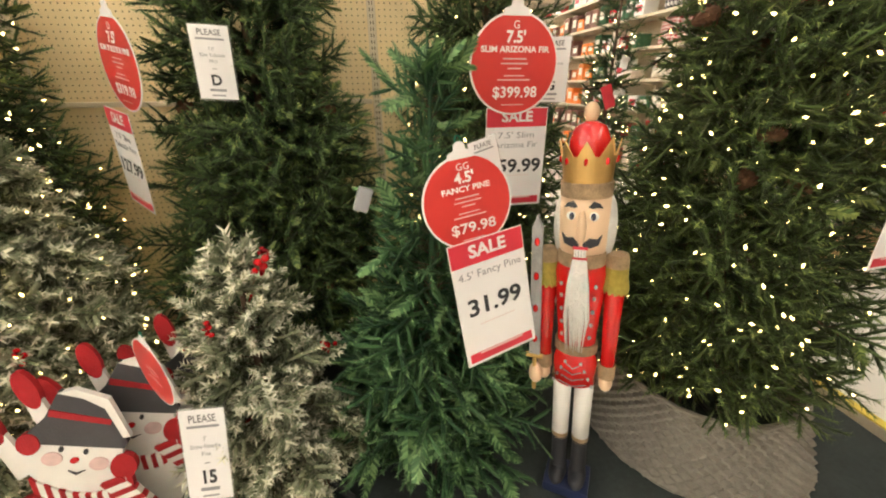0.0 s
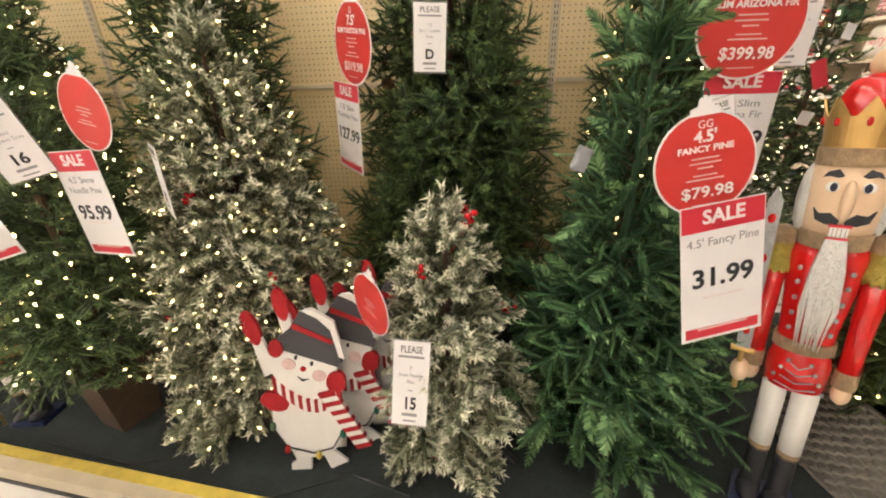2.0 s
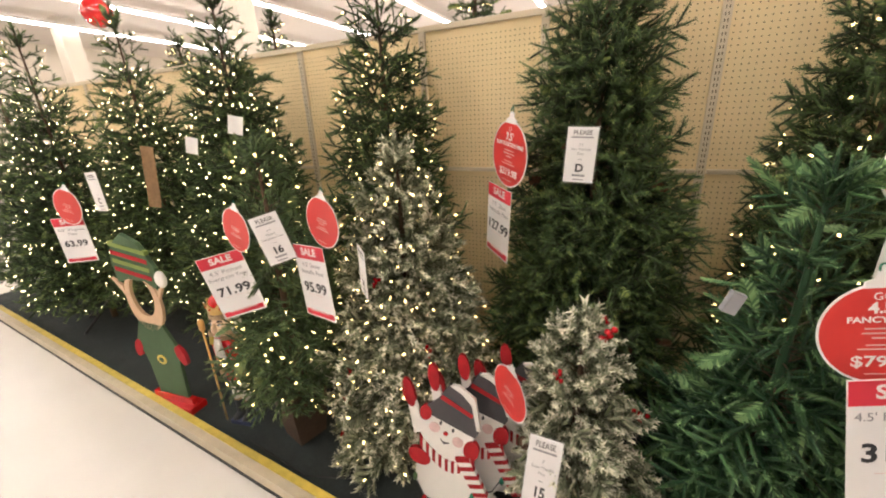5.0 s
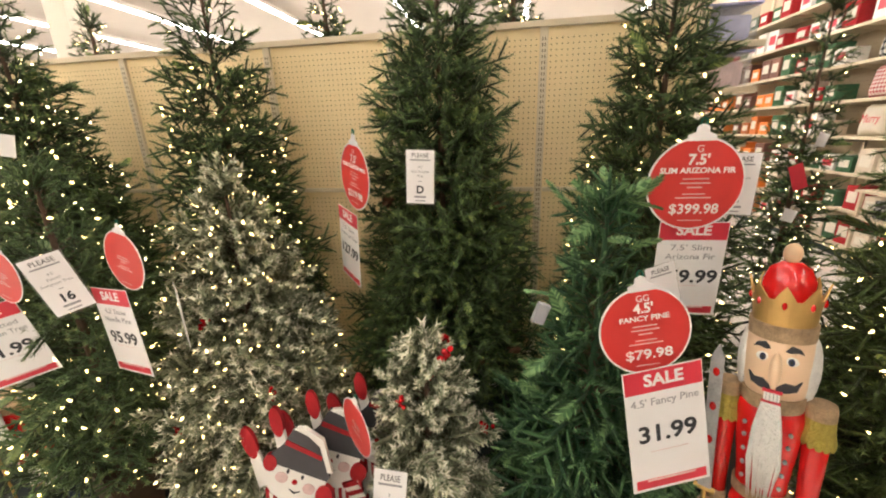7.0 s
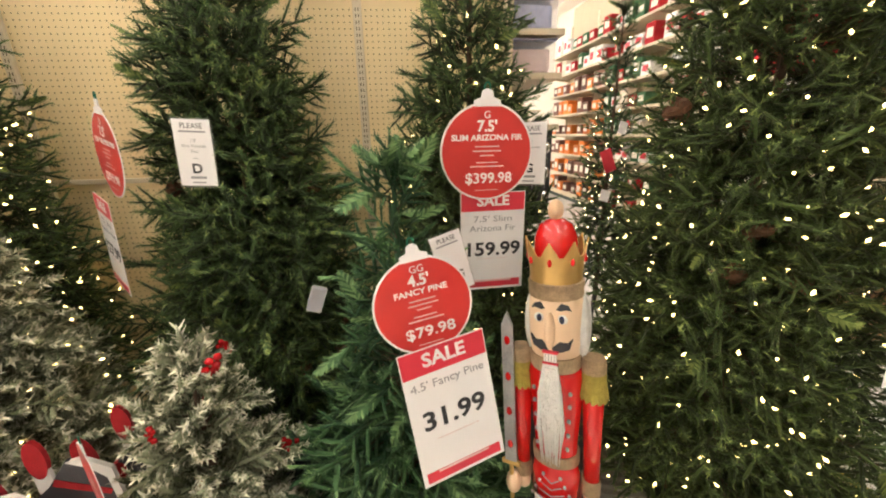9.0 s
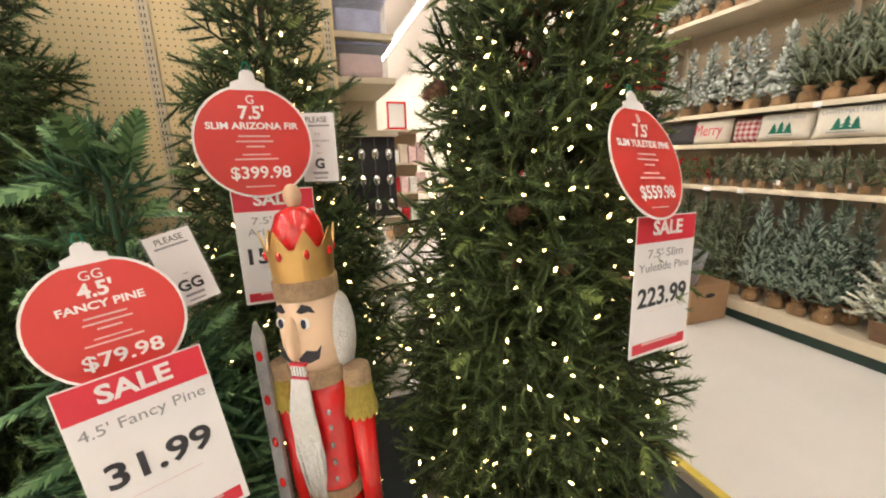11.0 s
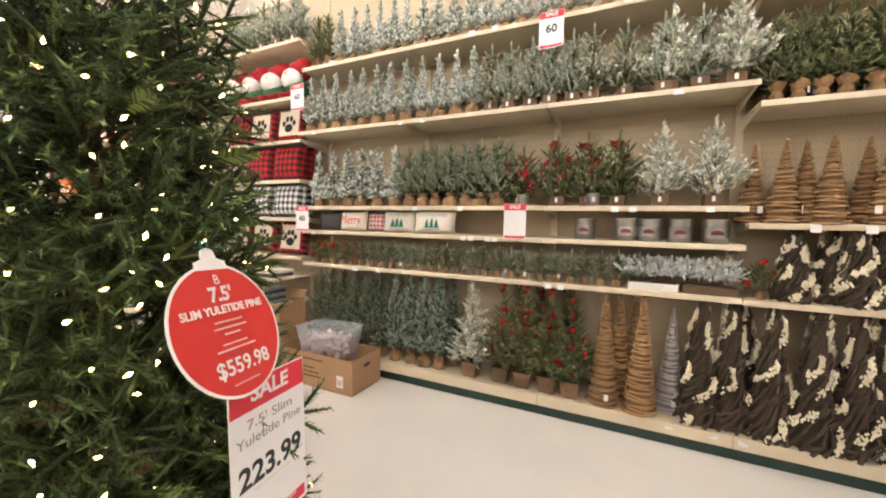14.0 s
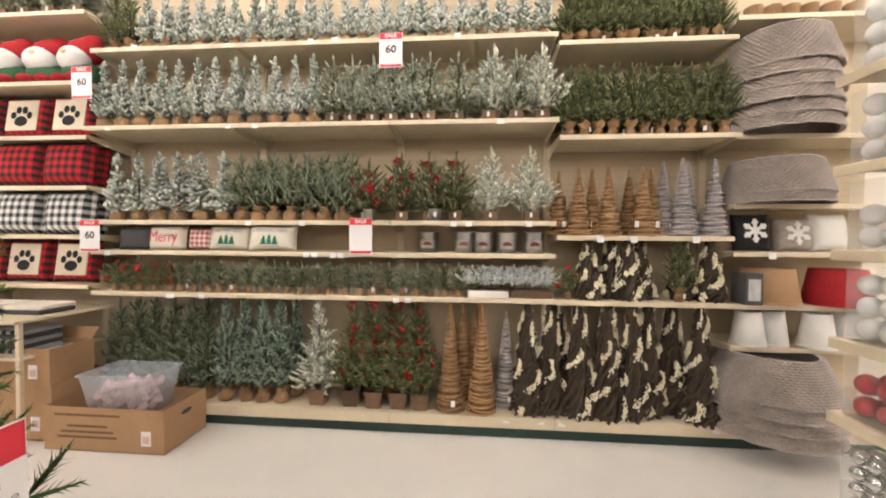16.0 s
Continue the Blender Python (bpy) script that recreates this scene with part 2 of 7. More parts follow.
# ---- mesh helpers ----
def empty(name, x, y, z, rz=0.0):
    e = new(name)
    e.matrix_basis = pose(x, y, z, 0, 0, rz)
    e.empty_display_size = 0.1
    return e


def finish(name, mesh, material, parent=None, label="", smooth=False, at=None):
    mats = material if isinstance(material, (list, tuple)) else [material]
    for k in mats:
        mesh.materials.append(k)
    if smooth:
        mesh.polygons.foreach_set("use_smooth", [True] * len(mesh.polygons))
    ob = new(name, mesh)
    if parent:
        ob.parent = parent
    if at is not None:
        ob.matrix_basis = at
    if label:
        ob["label"] = label
    return ob


def part(name, bm, material, parent=None, label="", smooth=False, at=None):
    me = bpy.data.meshes.new(name)
    bm.to_mesh(me)
    bm.free()
    return finish(name, me, material, parent, label, smooth, at)


def tri_part(name, v, f, idx, material, parent=None, label="", at=None, smooth=False):
    me = bpy.data.meshes.new(name)
    v = np.asarray(v, np.float32)
    f = np.asarray(f, np.int32)
    me.vertices.add(len(v))
    me.vertices.foreach_set("co", v.ravel())
    me.loops.add(f.size)
    me.loops.foreach_set("vertex_index", f.ravel())
    me.polygons.add(len(f))
    me.polygons.foreach_set("loop_start", np.arange(0, f.size, 3, dtype=np.int32))
    if idx is not None:
        me.polygons.foreach_set("material_index", np.asarray(idx, np.int32))
    me.polygons.foreach_set("use_smooth", np.full(len(f), smooth))
    me.update(calc_edges=True)
    return finish(name, me, material, parent, label, False, at)


def box_bm(sx, sy, sz, bevel=0.0, at=(0, 0, 0), bm=None):
    """A box centred in x and y that stands on z = 0, with rounded edges."""
    own = bmesh.new()
    bmesh.ops.create_cube(own, size=1)
    for q in own.verts:
        q.co = Vector((q.co.x * sx, q.co.y * sy, (q.co.z + 0.5) * sz))
    if bevel > 0:
        bmesh.ops.bevel(own, geom=own.edges[:], offset=bevel, segments=2, affect="EDGES", profile=0.6)
    bmesh.ops.translate(own, verts=own.verts, vec=at)
    if bm is None:
        return own
    tmp = bpy.data.meshes.new("tmp")
    own.to_mesh(tmp)
    own.free()
    bm.from_mesh(tmp)
    bpy.data.meshes.remove(tmp)
    return bm


def lathe_bm(profile, seg=24, bm=None, at=(0, 0, 0), lean=None):
    """A turned shape from (radius, z) pairs, closed where the radius is zero."""
    bm = bm or bmesh.new()
    rings = []
    mx = lean or Matrix.Identity(4)
    for r, z in profile:
        if r < 1e-5:
            rings.append([bm.verts.new(mx @ Vector((at[0], at[1], at[2] + z)))])
        else:
            rings.append([bm.verts.new(mx @ Vector((at[0] + r * math.cos(2 * math.pi * k / seg), at[1] + r * math.sin(2 * math.pi * k / seg), at[2] + z))) for k in range(seg)])
    for a, b in zip(rings, rings[1:]):
        for k in range(seg):
            quad = [a[k % len(a)], a[(k + 1) % len(a)], b[(k + 1) % len(b)], b[k % len(b)]]
            quad = list(dict.fromkeys(quad))
            if len(quad) > 2:
                bm.faces.new(quad)
    return bm


def tube_bm(points, radius, seg=6, bm=None):
    """A round rod along points; radius may taper from one end to the other."""
    bm = bm or bmesh.new()
    pts = [Vector(p) for p in points]
    r = radius if isinstance(radius, (list, tuple)) else [radius] * len(pts)
    rings = []
    for i, p in enumerate(pts):
        d = (pts[min(i + 1, len(pts) - 1)] - pts[max(i - 1, 0)]).normalized()
        side = d.orthogonal().normalized()
        if rings:
            side = (last - d * last.dot(d)).normalized() if (last - d * last.dot(d)).length > 1e-6 else side
        last = side
        other = d.cross(side)
        rings.append([bm.verts.new(p + r[i] * (math.cos(2 * math.pi * k / seg) * side + math.sin(2 * math.pi * k / seg) * other)) for k in range(seg)])
    for a, b in zip(rings, rings[1:]):
        for k in range(seg):
            bm.faces.new((a[k], a[(k + 1) % seg], b[(k + 1) % seg], b[k]))
    bm.faces.new(rings[0][::-1])
    bm.faces.new(rings[-1])
    return bm


def slab_bm(outline, thick, bm=None):
    """A flat board cut to an outline in the x-z plane, thick along y."""
    bm = bm or bmesh.new()
    front = [bm.verts.new((x, -thick / 2, z)) for x, z in outline]
    rear = [bm.verts.new((x, thick / 2, z)) for x, z in outline]
    bm.faces.new(front)
    bm.faces.new(rear[::-1])
    n = len(front)
    for k in range(n):
        bm.faces.new((front[k], rear[k], rear[(k + 1) % n], front[(k + 1) % n]))
    bmesh.ops.recalc_face_normals(bm, faces=bm.faces[:])
    return bm


def oval(cx, cz, rx, rz, n=24, a0=0.0, a1=360.0, tilt=0.0):
    out = []
    full = abs(a1 - a0) >= 359.9
    for k in range(n if full else n + 1):
        a = radians(a0 + (a1 - a0) * k / n)
        x, z = rx * math.cos(a), rz * math.sin(a)
        c, s = math.cos(radians(tilt)), math.sin(radians(tilt))
        out.append((cx + c * x - s * z, cz + s * x + c * z))
    return out


def letters(text, size, material, parent, x=0.0, y=0.0, z=0.0, rx=90.0, rz=0.0, name="lettering", width=None, ry=0.0, bold=0.0):
    """Raised letters in the built-in font, centred on x, standing in the x-z plane."""
    cu = bpy.data.curves.new(name, "FONT")
    cu.body, cu.size, cu.align_x, cu.align_y, cu.extrude = text, size, "CENTER", "CENTER", 0.0002
    cu.resolution_u = 3
    cu.offset = bold * size
    ob = new(name, cu)
    dg = bpy.context.evaluated_depsgraph_get()
    me = bpy.data.meshes.new_from_object(ob.evaluated_get(dg))
    bpy.data.objects.remove(ob)
    if width and len(me.vertices):
        xs = [q.co.x for q in me.vertices]
        f = width / max(1e-6, max(xs) - min(xs))
        for q in me.vertices:
            q.co.x *= f
    me.materials.clear()
    return finish(name, me, material, parent, at=pose(x, y, z, rx, ry, rz))


# ---- the large structure ----
def box_thing(name, x0, x1, y0, y1, z0, z1, material, label, bevel=0.0, kind="structure", category=""):
    ob = part(name, box_bm(x1 - x0, y1 - y0, z1 - z0, bevel), material, at=pose((x0 + x1) / 2, (y0 + y1) / 2, z0))
    return tagged(ob, label, category, kind=kind)


FLOOR = box_thing("floor", -18, 4.3, -14, 22, -0.15, 0.0, M["floor"], "polished off-white vinyl shop floor")
box_thing("ceiling", -18, 4.3, -14, 22, 4.45, 4.6, M["ceil"], "white painted shop ceiling")
box_thing("wall_east", 4.3, 4.45, -14, 22, -0.15, 4.6, M["wall"], "cream painted wall behind the shelving")
box_thing("wall_west", -18.15, -18, -14, 22, -0.15, 4.6, M["wall"], "cream painted far side wall of the shop")
box_thing("wall_north", -18.15, 4.45, 22, 22.15, -0.15, 4.6, M["wall"], "cream painted far back wall of the shop")
# unseen wall; the room is lengthened this way for more frontal strip light
box_thing("wall_south", -18.15, 4.45, -14.15, -14, -0.15, 4.6, M["wall"], "unseen cream wall added to close the shop behind the walkway")

# strips run on unseen to y = -13.5, which adds light from the front
for k in range(7):
    lx = 2.9 - 2.78 * k
    lamp = empty("ceiling_light", lx, 4, 4.2)
    part("housing", box_bm(0.16, 35, 0.07, 0.004, (0, 0, 0.03)), M["white"], lamp)
    part("tube", box_bm(0.080, 35, 0.050, 0.016, (0, 0, -0.022)), M["tube"], lamp, "glowing fluorescent tube")
    for y in (-16, -8, 0, 8, 16):
        part("hanger", box_bm(0.02, 0.02, 0.16, 0, (0, y, 0.095)), M["white"], lamp)
    tagged(lamp, "long white fluorescent strip light hanging below the ceiling", "ceiling light", "ceiling strip lights")

for cx, cy in ((-14.0, 6.0), (-7.5, 6.0)):
    col = empty("column", cx, cy, 0)
    part("shaft", box_bm(0.42, 0.42, 4.45, 0.02), M["wall"], col)
    part("base_guard", box_bm(0.46, 0.46, 0.9, 0.01), M["post"], col)
    tagged(col, "cream painted square column rising to the ceiling", "column", "columns", "structure")

# the display platform along the pegboard, its front edge running slightly askew
EDGE0, EDGE1 = (1.9, 0.33), (-6.0, 0.93)


def edge_y(x):
    return EDGE0[1] + (EDGE1[1] - EDGE0[1]) * (EDGE0[0] - x) / (EDGE0[0] - EDGE1[0])


def strip_bm(y_in0, y_in1, z0, z1, x0=-6.0, x1=1.9):
    bm = bmesh.new()
    v = [bm.verts.new((x, edge_y(x) + o, z)) for z in (z0, z1) for x, o in ((x0, y_in0), (x1, y_in0), (x1, y_in1), (x0, y_in1))]
    for f in ((0, 1, 2, 3), (7, 6, 5, 4), (0, 4, 5, 1), (1, 5, 6, 2), (2, 6, 7, 3), (3, 7, 4, 0)):
        bm.faces.new([v[i] for i in f])
    bmesh.ops.recalc_face_normals(bm, faces=bm.faces[:])
    return bm


plat = empty("display_platform", 0, 0, 0)
bm = bmesh.new()
vs = [bm.verts.new(p) for z in (0.0, 0.03) for p in ((-6, edge_y(-6) + 0.06, z), (1.84, edge_y(1.84) + 0.06, z), (1.84, 1.92, z), (-6, 1.92, z))]
for f in ((3, 2, 1, 0), (4, 5, 6, 7), (0, 1, 5, 4), (1, 2, 6, 5), (2, 3, 7, 6), (3, 0, 4, 7)):
    bm.faces.new([vs[i] for i in f])
part("deck", bm, M["carpet"], plat, "dark carpeted deck")
part("rubber_base", strip_bm(-0.004, 0.055, 0.0, 0.018), M["black"], plat)
part("curb", strip_bm(0.0, 0.057, 0.018, 0.072), M["curb"], plat, "beige curb")
part("yellow_strip", strip_bm(0.040, 0.075, 0.073, 0.077), M["yellow"], plat, "worn yellow edge strip")
part("end_strip", box_bm(0.04, 1.55, 0.006, 0, (1.868, 1.14, 0.070)), M["yellow"], plat, "worn yellow edge strip")
part("end_curb", box_bm(0.05, 1.56, 0.069, 0.004, (1.87, 1.14, 0)), M["curb"], plat)
tagged(plat, "low dark display platform with beige curb and yellow edge", "platform", kind="structure")

# pegboard partition
PX0, PX1, PY, PTOP, RAIL = -6.0, 0.71, 2.0, 2.005, 1.22
peg = empty("pegboard_wall", 0, PY, 0)
part("board", box_bm(PX1 - PX0, 0.02, PTOP - 0.01, 0, ((PX0 + PX1) / 2, 0.012, 0)), M["peg"], peg, "tan perforated hardboard")
part("top_trim", box_bm(PX1 - PX0, 0.07, 0.03, 0.004, ((PX0 + PX1) / 2, 0.02, PTOP - 0.012)), M["post"], peg)
for sx in (0.68, 0.0, -0.755, -1.45, -2.37, -3.28, -4.2, -5.1):
    part("upright", box_bm(0.038, 0.02, PTOP - 0.012, 0.003, (sx, -0.008, 0)), M["post"], peg, "slotted almond steel upright")
    v, f = [], []
    for j in range(int(PTOP / 0.0254) - 2):
        z = 0.03 + 0.0254 * j
        for dx in (-0.006, 0.006):
            b0 = len(v)
            v += [(sx + dx - 0.002, -0.0185, z), (sx + dx + 0.002, -0.0185, z), (sx + dx + 0.002, -0.0185, z + 0.013), (sx + dx - 0.002, -0.0185, z + 0.013)]
            f += [(b0, b0 + 1, b0 + 2), (b0, b0 + 2, b0 + 3)]
    tri_part("slots", v, f, None, M["hole"], peg)
edges = [0.68, 0.0, -0.755, -1.45, -2.37, -3.28, -4.2, -5.1]
v, f = [], []
for a, b in zip(edges, edges[1:]):
    part("rail", box_bm(a - b - 0.045, 0.02, 0.022, 0.004, ((a + b) / 2, -0.008, RAIL)), M["post"], peg)
    n = int((a - b - 0.06) / 0.0254)
    for i in range(n + 1):
        x = (a + b) / 2 + (i - n / 2) * 0.0254
        for j in range(76):
            z = 0.04 + 0.0254 * j
            if abs(z - RAIL - 0.011) < 0.024 or z > PTOP - 0.03:
                continue
            b0 = len(v)
            v += [(x + 0.0031 * math.cos(k * math.pi / 3), 0.0005, z + 0.0031 * math.sin(k * math.pi / 3)) for k in range(6)]
            f += [(b0, b0 + k, b0 + k + 1) for k in range(1, 5)]
holes = tri_part("peg_holes", v, f, None, M["hole"], peg)
tagged(holes, kind="stuff")
tagged(peg, "tan pegboard partition on slotted steel uprights", "pegboard", kind="structure")
box_thing("gondola_top_deck", -6.0, 0.64, 2.04, 2.75, 1.86, 1.90, M["shelf"], "almond shelf deck behind the pegboard")
box_thing("partition_back", -6.0, 0.64, 2.72, 2.76, 0, 1.86, M["back"], "tan rear panel of the pegboard run")


# ---- foliage ----
rng = np.random.default_rng(7)


def sprig(n, needle, width, forward, mix, seed, twigs=0, flat=False, body=0.0):
    """One branch tip, 1 long along z: a stem with needles all round. mix: shares of the materials. body: thickness of the dense inner needles."""
    r = np.random.default_rng(seed)
    v, f, m = [], [], []

    def twig(p0, d, ln, count):
        d = d / np.linalg.norm(d)
        s = np.cross(d, (0.3, 0.9, 0.2))
        s /= np.linalg.norm(s)
        o = np.cross(d, s)
        b0 = len(v)
        for q in range(3):
            a = 2 * math.pi * q / 3
            v.append(p0 + 0.012 * (math.cos(a) * s + math.sin(a) * o))
        v.append(p0 + d * ln)
        for q in range(3):
            f.append((b0 + q, b0 + (q + 1) % 3, b0 + 3))
            m.append(3)
        if body > 0:
            b0 = len(v)
            v.append(p0 + d * ln * 0.04)
            for u, w in ((0.22, 0.9), (0.80, 0.95)):
                for q in range(4):
                    a = math.pi * q / 2 + 0.5 * u + r.uniform(-0.2, 0.2)
                    v.append(p0 + d * ln * u + body * w * r.uniform(0.8, 1.2) * (math.cos(a) * s + math.sin(a) * o * (0.5 if flat else 1.0)))
            v.append(p0 + d * ln * 1.02)
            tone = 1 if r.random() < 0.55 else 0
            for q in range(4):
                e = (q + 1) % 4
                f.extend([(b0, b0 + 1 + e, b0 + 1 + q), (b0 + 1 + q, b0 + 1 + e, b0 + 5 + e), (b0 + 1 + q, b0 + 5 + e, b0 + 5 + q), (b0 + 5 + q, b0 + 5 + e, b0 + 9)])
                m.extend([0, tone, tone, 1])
        for i in range(count):
            u = (i + 0.3) / count
            a = i * 2.4 + r.uniform(-0.5, 0.5)
            out = math.cos(a) * s + math.sin(a) * o * (0.35 if flat else 1.0)
            way = out + d * forward * r.uniform(0.7, 1.5)
            way /= np.linalg.norm(way)
            side = np.cross(way, d)
            side /= max(1e-6, np.linalg.norm(side))
            p = p0 + d * ln * u
            L = needle * r.uniform(0.75, 1.15) * (1 - 0.35 * u)
            # darker tone towards the foot holds inner shade; tips are lighter or frosted
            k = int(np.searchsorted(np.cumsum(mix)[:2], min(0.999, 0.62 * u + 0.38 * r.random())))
            b0 = len(v)
            v.extend([p - side * width / 2, p + side * width / 2, p + way * L + d * L * 0.15])
            f.append((b0, b0 + 1, b0 + 2))
            m.append(k)

    twig(np.zeros(3), np.array([0, 0, 1.0]), 1.0, n)
    for q in range(twigs):
        a = q * math.pi + r.uniform(-0.4, 0.4)
        twig(np.array([0, 0, 0.15 + 0.45 * q / max(1, twigs - 1)]), np.array([math.cos(a), 0.4 * math.sin(a), 0.9]), 0.6 - 0.1 * (q // 2), int(n * 0.55))
    return np.array(v), np.array(f), np.array(m)


def frond(n, seed, width=0.16):
    """A flat moulded leaf tip, 1 long along z: a rib with a close comb of needles on both sides, shorter towards the point."""
    r = np.random.default_rng(seed)
    v, f, m = [], [], []
    bend = r.uniform(-0.12, 0.12)
    for i in range(n):
        u = 0.06 + 0.9 * i / n
        L = width * 1.25 * (math.sin(math.pi * min(1.0, 0.22 + 0.80 * u)) ** 0.7 + 0.12)
        h = 1.45 / n
        for sg in (-1, 1):
            y = bend * u * u
            b0 = len(v)
            v.extend([(0, y, u - h * 0.6), (0, y + 0.012, u + h * 0.6), (sg * L * r.uniform(0.85, 1.1), y - 0.03 + r.uniform(-0.02, 0.02), u + L * 0.85)])
            f.append((b0, b0 + 1, b0 + 2))
            m.append(2 if r.random() < 0.6 else 1)
    b0 = len(v)
    v.extend([(-0.02, bend * 0.8, 0.88), (0.02, bend * 0.8, 0.88), (0, bend, 1.06), (-0.012, 0.01, 0), (0.012, 0.01, 0), (0, bend * 0.8 + 0.02, 0.9)])
    f.extend([(b0, b0 + 1, b0 + 2), (b0 + 3, b0 + 4, b0 + 5)])
    m.extend([2, 1])
    return np.array(v, float), np.array(f), np.array(m)


def frames_to(dirs, rolls):
    """Turns whose z axes are the given directions."""
    d = dirs / np.linalg.norm(dirs, axis=1)[:, None]
    ref = np.where(np.abs(d[:, 2:3]) > 0.9, np.array([[1.0, 0, 0]]), np.array([[0, 0, 1.0]]))
    x = np.cross(ref, d)
    x /= np.linalg.norm(x, axis=1)[:, None]
    y = np.cross(d, x)
    c, s = np.cos(rolls)[:, None], np.sin(rolls)[:, None]
    return np.stack([c * x + s * y, -s * x + c * y, d], axis=2)


def scatter(templates, pts, dirs, lens, rolls):
    """Copies of the templates at the points, as one set of triangles."""
    V, F, I, base = [], [], [], 0
    R = frames_to(dirs, rolls)
    pick = np.arange(len(pts)) % len(templates)
    for k, (tv, tf, tm) in enumerate(templates):
        sel = np.where(pick == k)[0]
        if not len(sel):
            continue
        w = np.einsum("nij,vj->nvi", R[sel], tv) * lens[sel][:, None, None] + pts[sel][:, None, :]
        V.append(w.reshape(-1, 3))
        F.append((tf[None] + (np.arange(len(sel)) * len(tv))[:, None, None] + base).reshape(-1, 3))
        I.append(np.tile(tm, len(sel)))
        base += len(sel) * len(tv)
    return np.concatenate(V), np.concatenate(F), np.concatenate(I)


def branches(height, radius, low, power, step, gap, r, droop=0.1, ragged=0.16):
    """Branches of a cone-shaped tree: foot, direction, length."""
    out = []
    z = low
    while z < height - 0.06:
        u = (z - low) / (height - low)
        rad = radius * (1 - u) ** power + 0.035
        if u < 0.12:
            rad *= 0.82 + 1.5 * u
        n = max(4, int(2 * math.pi * rad / (gap * 1.18)))
        a0 = r.uniform(0, 6.28)
        for k in range(n):
            a = a0 + 2 * math.pi * (k + r.uniform(-0.25, 0.25)) / n
            lift = -droop + 0.25 * u + 0.55 * u ** 3 + r.uniform(-0.14, 0.14)
            ln = rad * r.uniform(1 - 1.6 * ragged, 1 + 0.6 * ragged)
            out.append((np.array([0, 0, z + r.uniform(-0.5, 0.5) * step - lift * ln * 0.6]), np.array([math.cos(a), math.sin(a), lift]), ln))
        z += step
    return out


BULB_V = np.array([(1, 0, 0), (-1, 0, 0), (0, 1, 0), (0, -1, 0), (0, 0, 2.4), (0, 0, -1.6)])
BULB_F = np.array([(0, 2, 4), (2, 1, 4), (1, 3, 4), (3, 0, 4), (2, 0, 5), (1, 2, 5), (3, 1, 5), (0, 3, 5)])


def pine_cone_bm(ln, seed=0):
    bm = lathe_bm([(0, 0), (0.25 * ln, 0.1 * ln), (0.3 * ln, 0.35 * ln), (0.2 * ln, 0.75 * ln), (0, ln)], 8)
    r = random.Random(seed)
    for i in range(34):
        u = i / 34
        a = i * 2.4
        rad = ln * (0.34 * (1 - u) ** 0.6 + 0.05)
        z = ln * (0.06 + 0.88 * u)
        c, s = math.cos(a), math.sin(a)
        p = Vector((rad * 0.5 * c, rad * 0.5 * s, z))
        t = Vector((-s, c, 0)) * ln * 0.1
        o = Vector((c, s, 0.55)) * rad * 0.75
        q = [bm.verts.new(p - t), bm.verts.new(p + o * 0.7 - t * 1.2), bm.verts.new(p + o), bm.verts.new(p + o * 0.7 + t * 1.2), bm.verts.new(p + t)]
        bm.faces.new(q)
    return bm


# places where a hung sign presses the foliage back: x, y, z, half width, half height
SIGN_SPOTS = [(0.197, 0.84, 1.07, 0.15, 0.17), (0.25, 0.80, 0.82, 0.14, 0.20), (0.47, 1.12, 1.20, 0.13, 0.30), (0.43, 1.25, 1.36, 0.18, 0.19), (0.445, 1.25, 1.075, 0.15, 0.21), (-0.775, 1.50, 1.365, 0.15, 0.19), (-0.81, 1.47, 1.07, 0.13, 0.20),
              (1.15, 0.66, 1.30, 0.17, 0.18), (1.235, 0.67, 1.03, 0.16, 0.22), (-1.69, 0.75, 1.15, 0.13, 0.14), (-1.775, 0.79, 0.91, 0.20, 0.24), (-1.33, 0.85, 1.21, 0.14, 0.15), (-1.385, 0.85, 0.955, 0.15, 0.18),
              (-0.632, 0.88, 0.625, 0.07, 0.12), (-0.488, 1.42, 1.375, 0.12, 0.17), (0.275, 0.98, 1.115, 0.09, 0.13), (-0.462, 0.70, 0.495, 0.08, 0.12), (-1.53, 0.77, 1.115, 0.11, 0.14), (0.58, 1.30, 1.344, 0.13, 0.16), (-3.0, 0.78, 1.1, 0.14, 0.26), (-0.83, 0.84, 0.40, 0.17, 0.38), (-0.74, 0.94, 0.42, 0.15, 0.36), (-0.62, 0.80, 0.60, 0.06, 0.12), (0.5, 0.78, 0.7, 0.16, 0.62)]


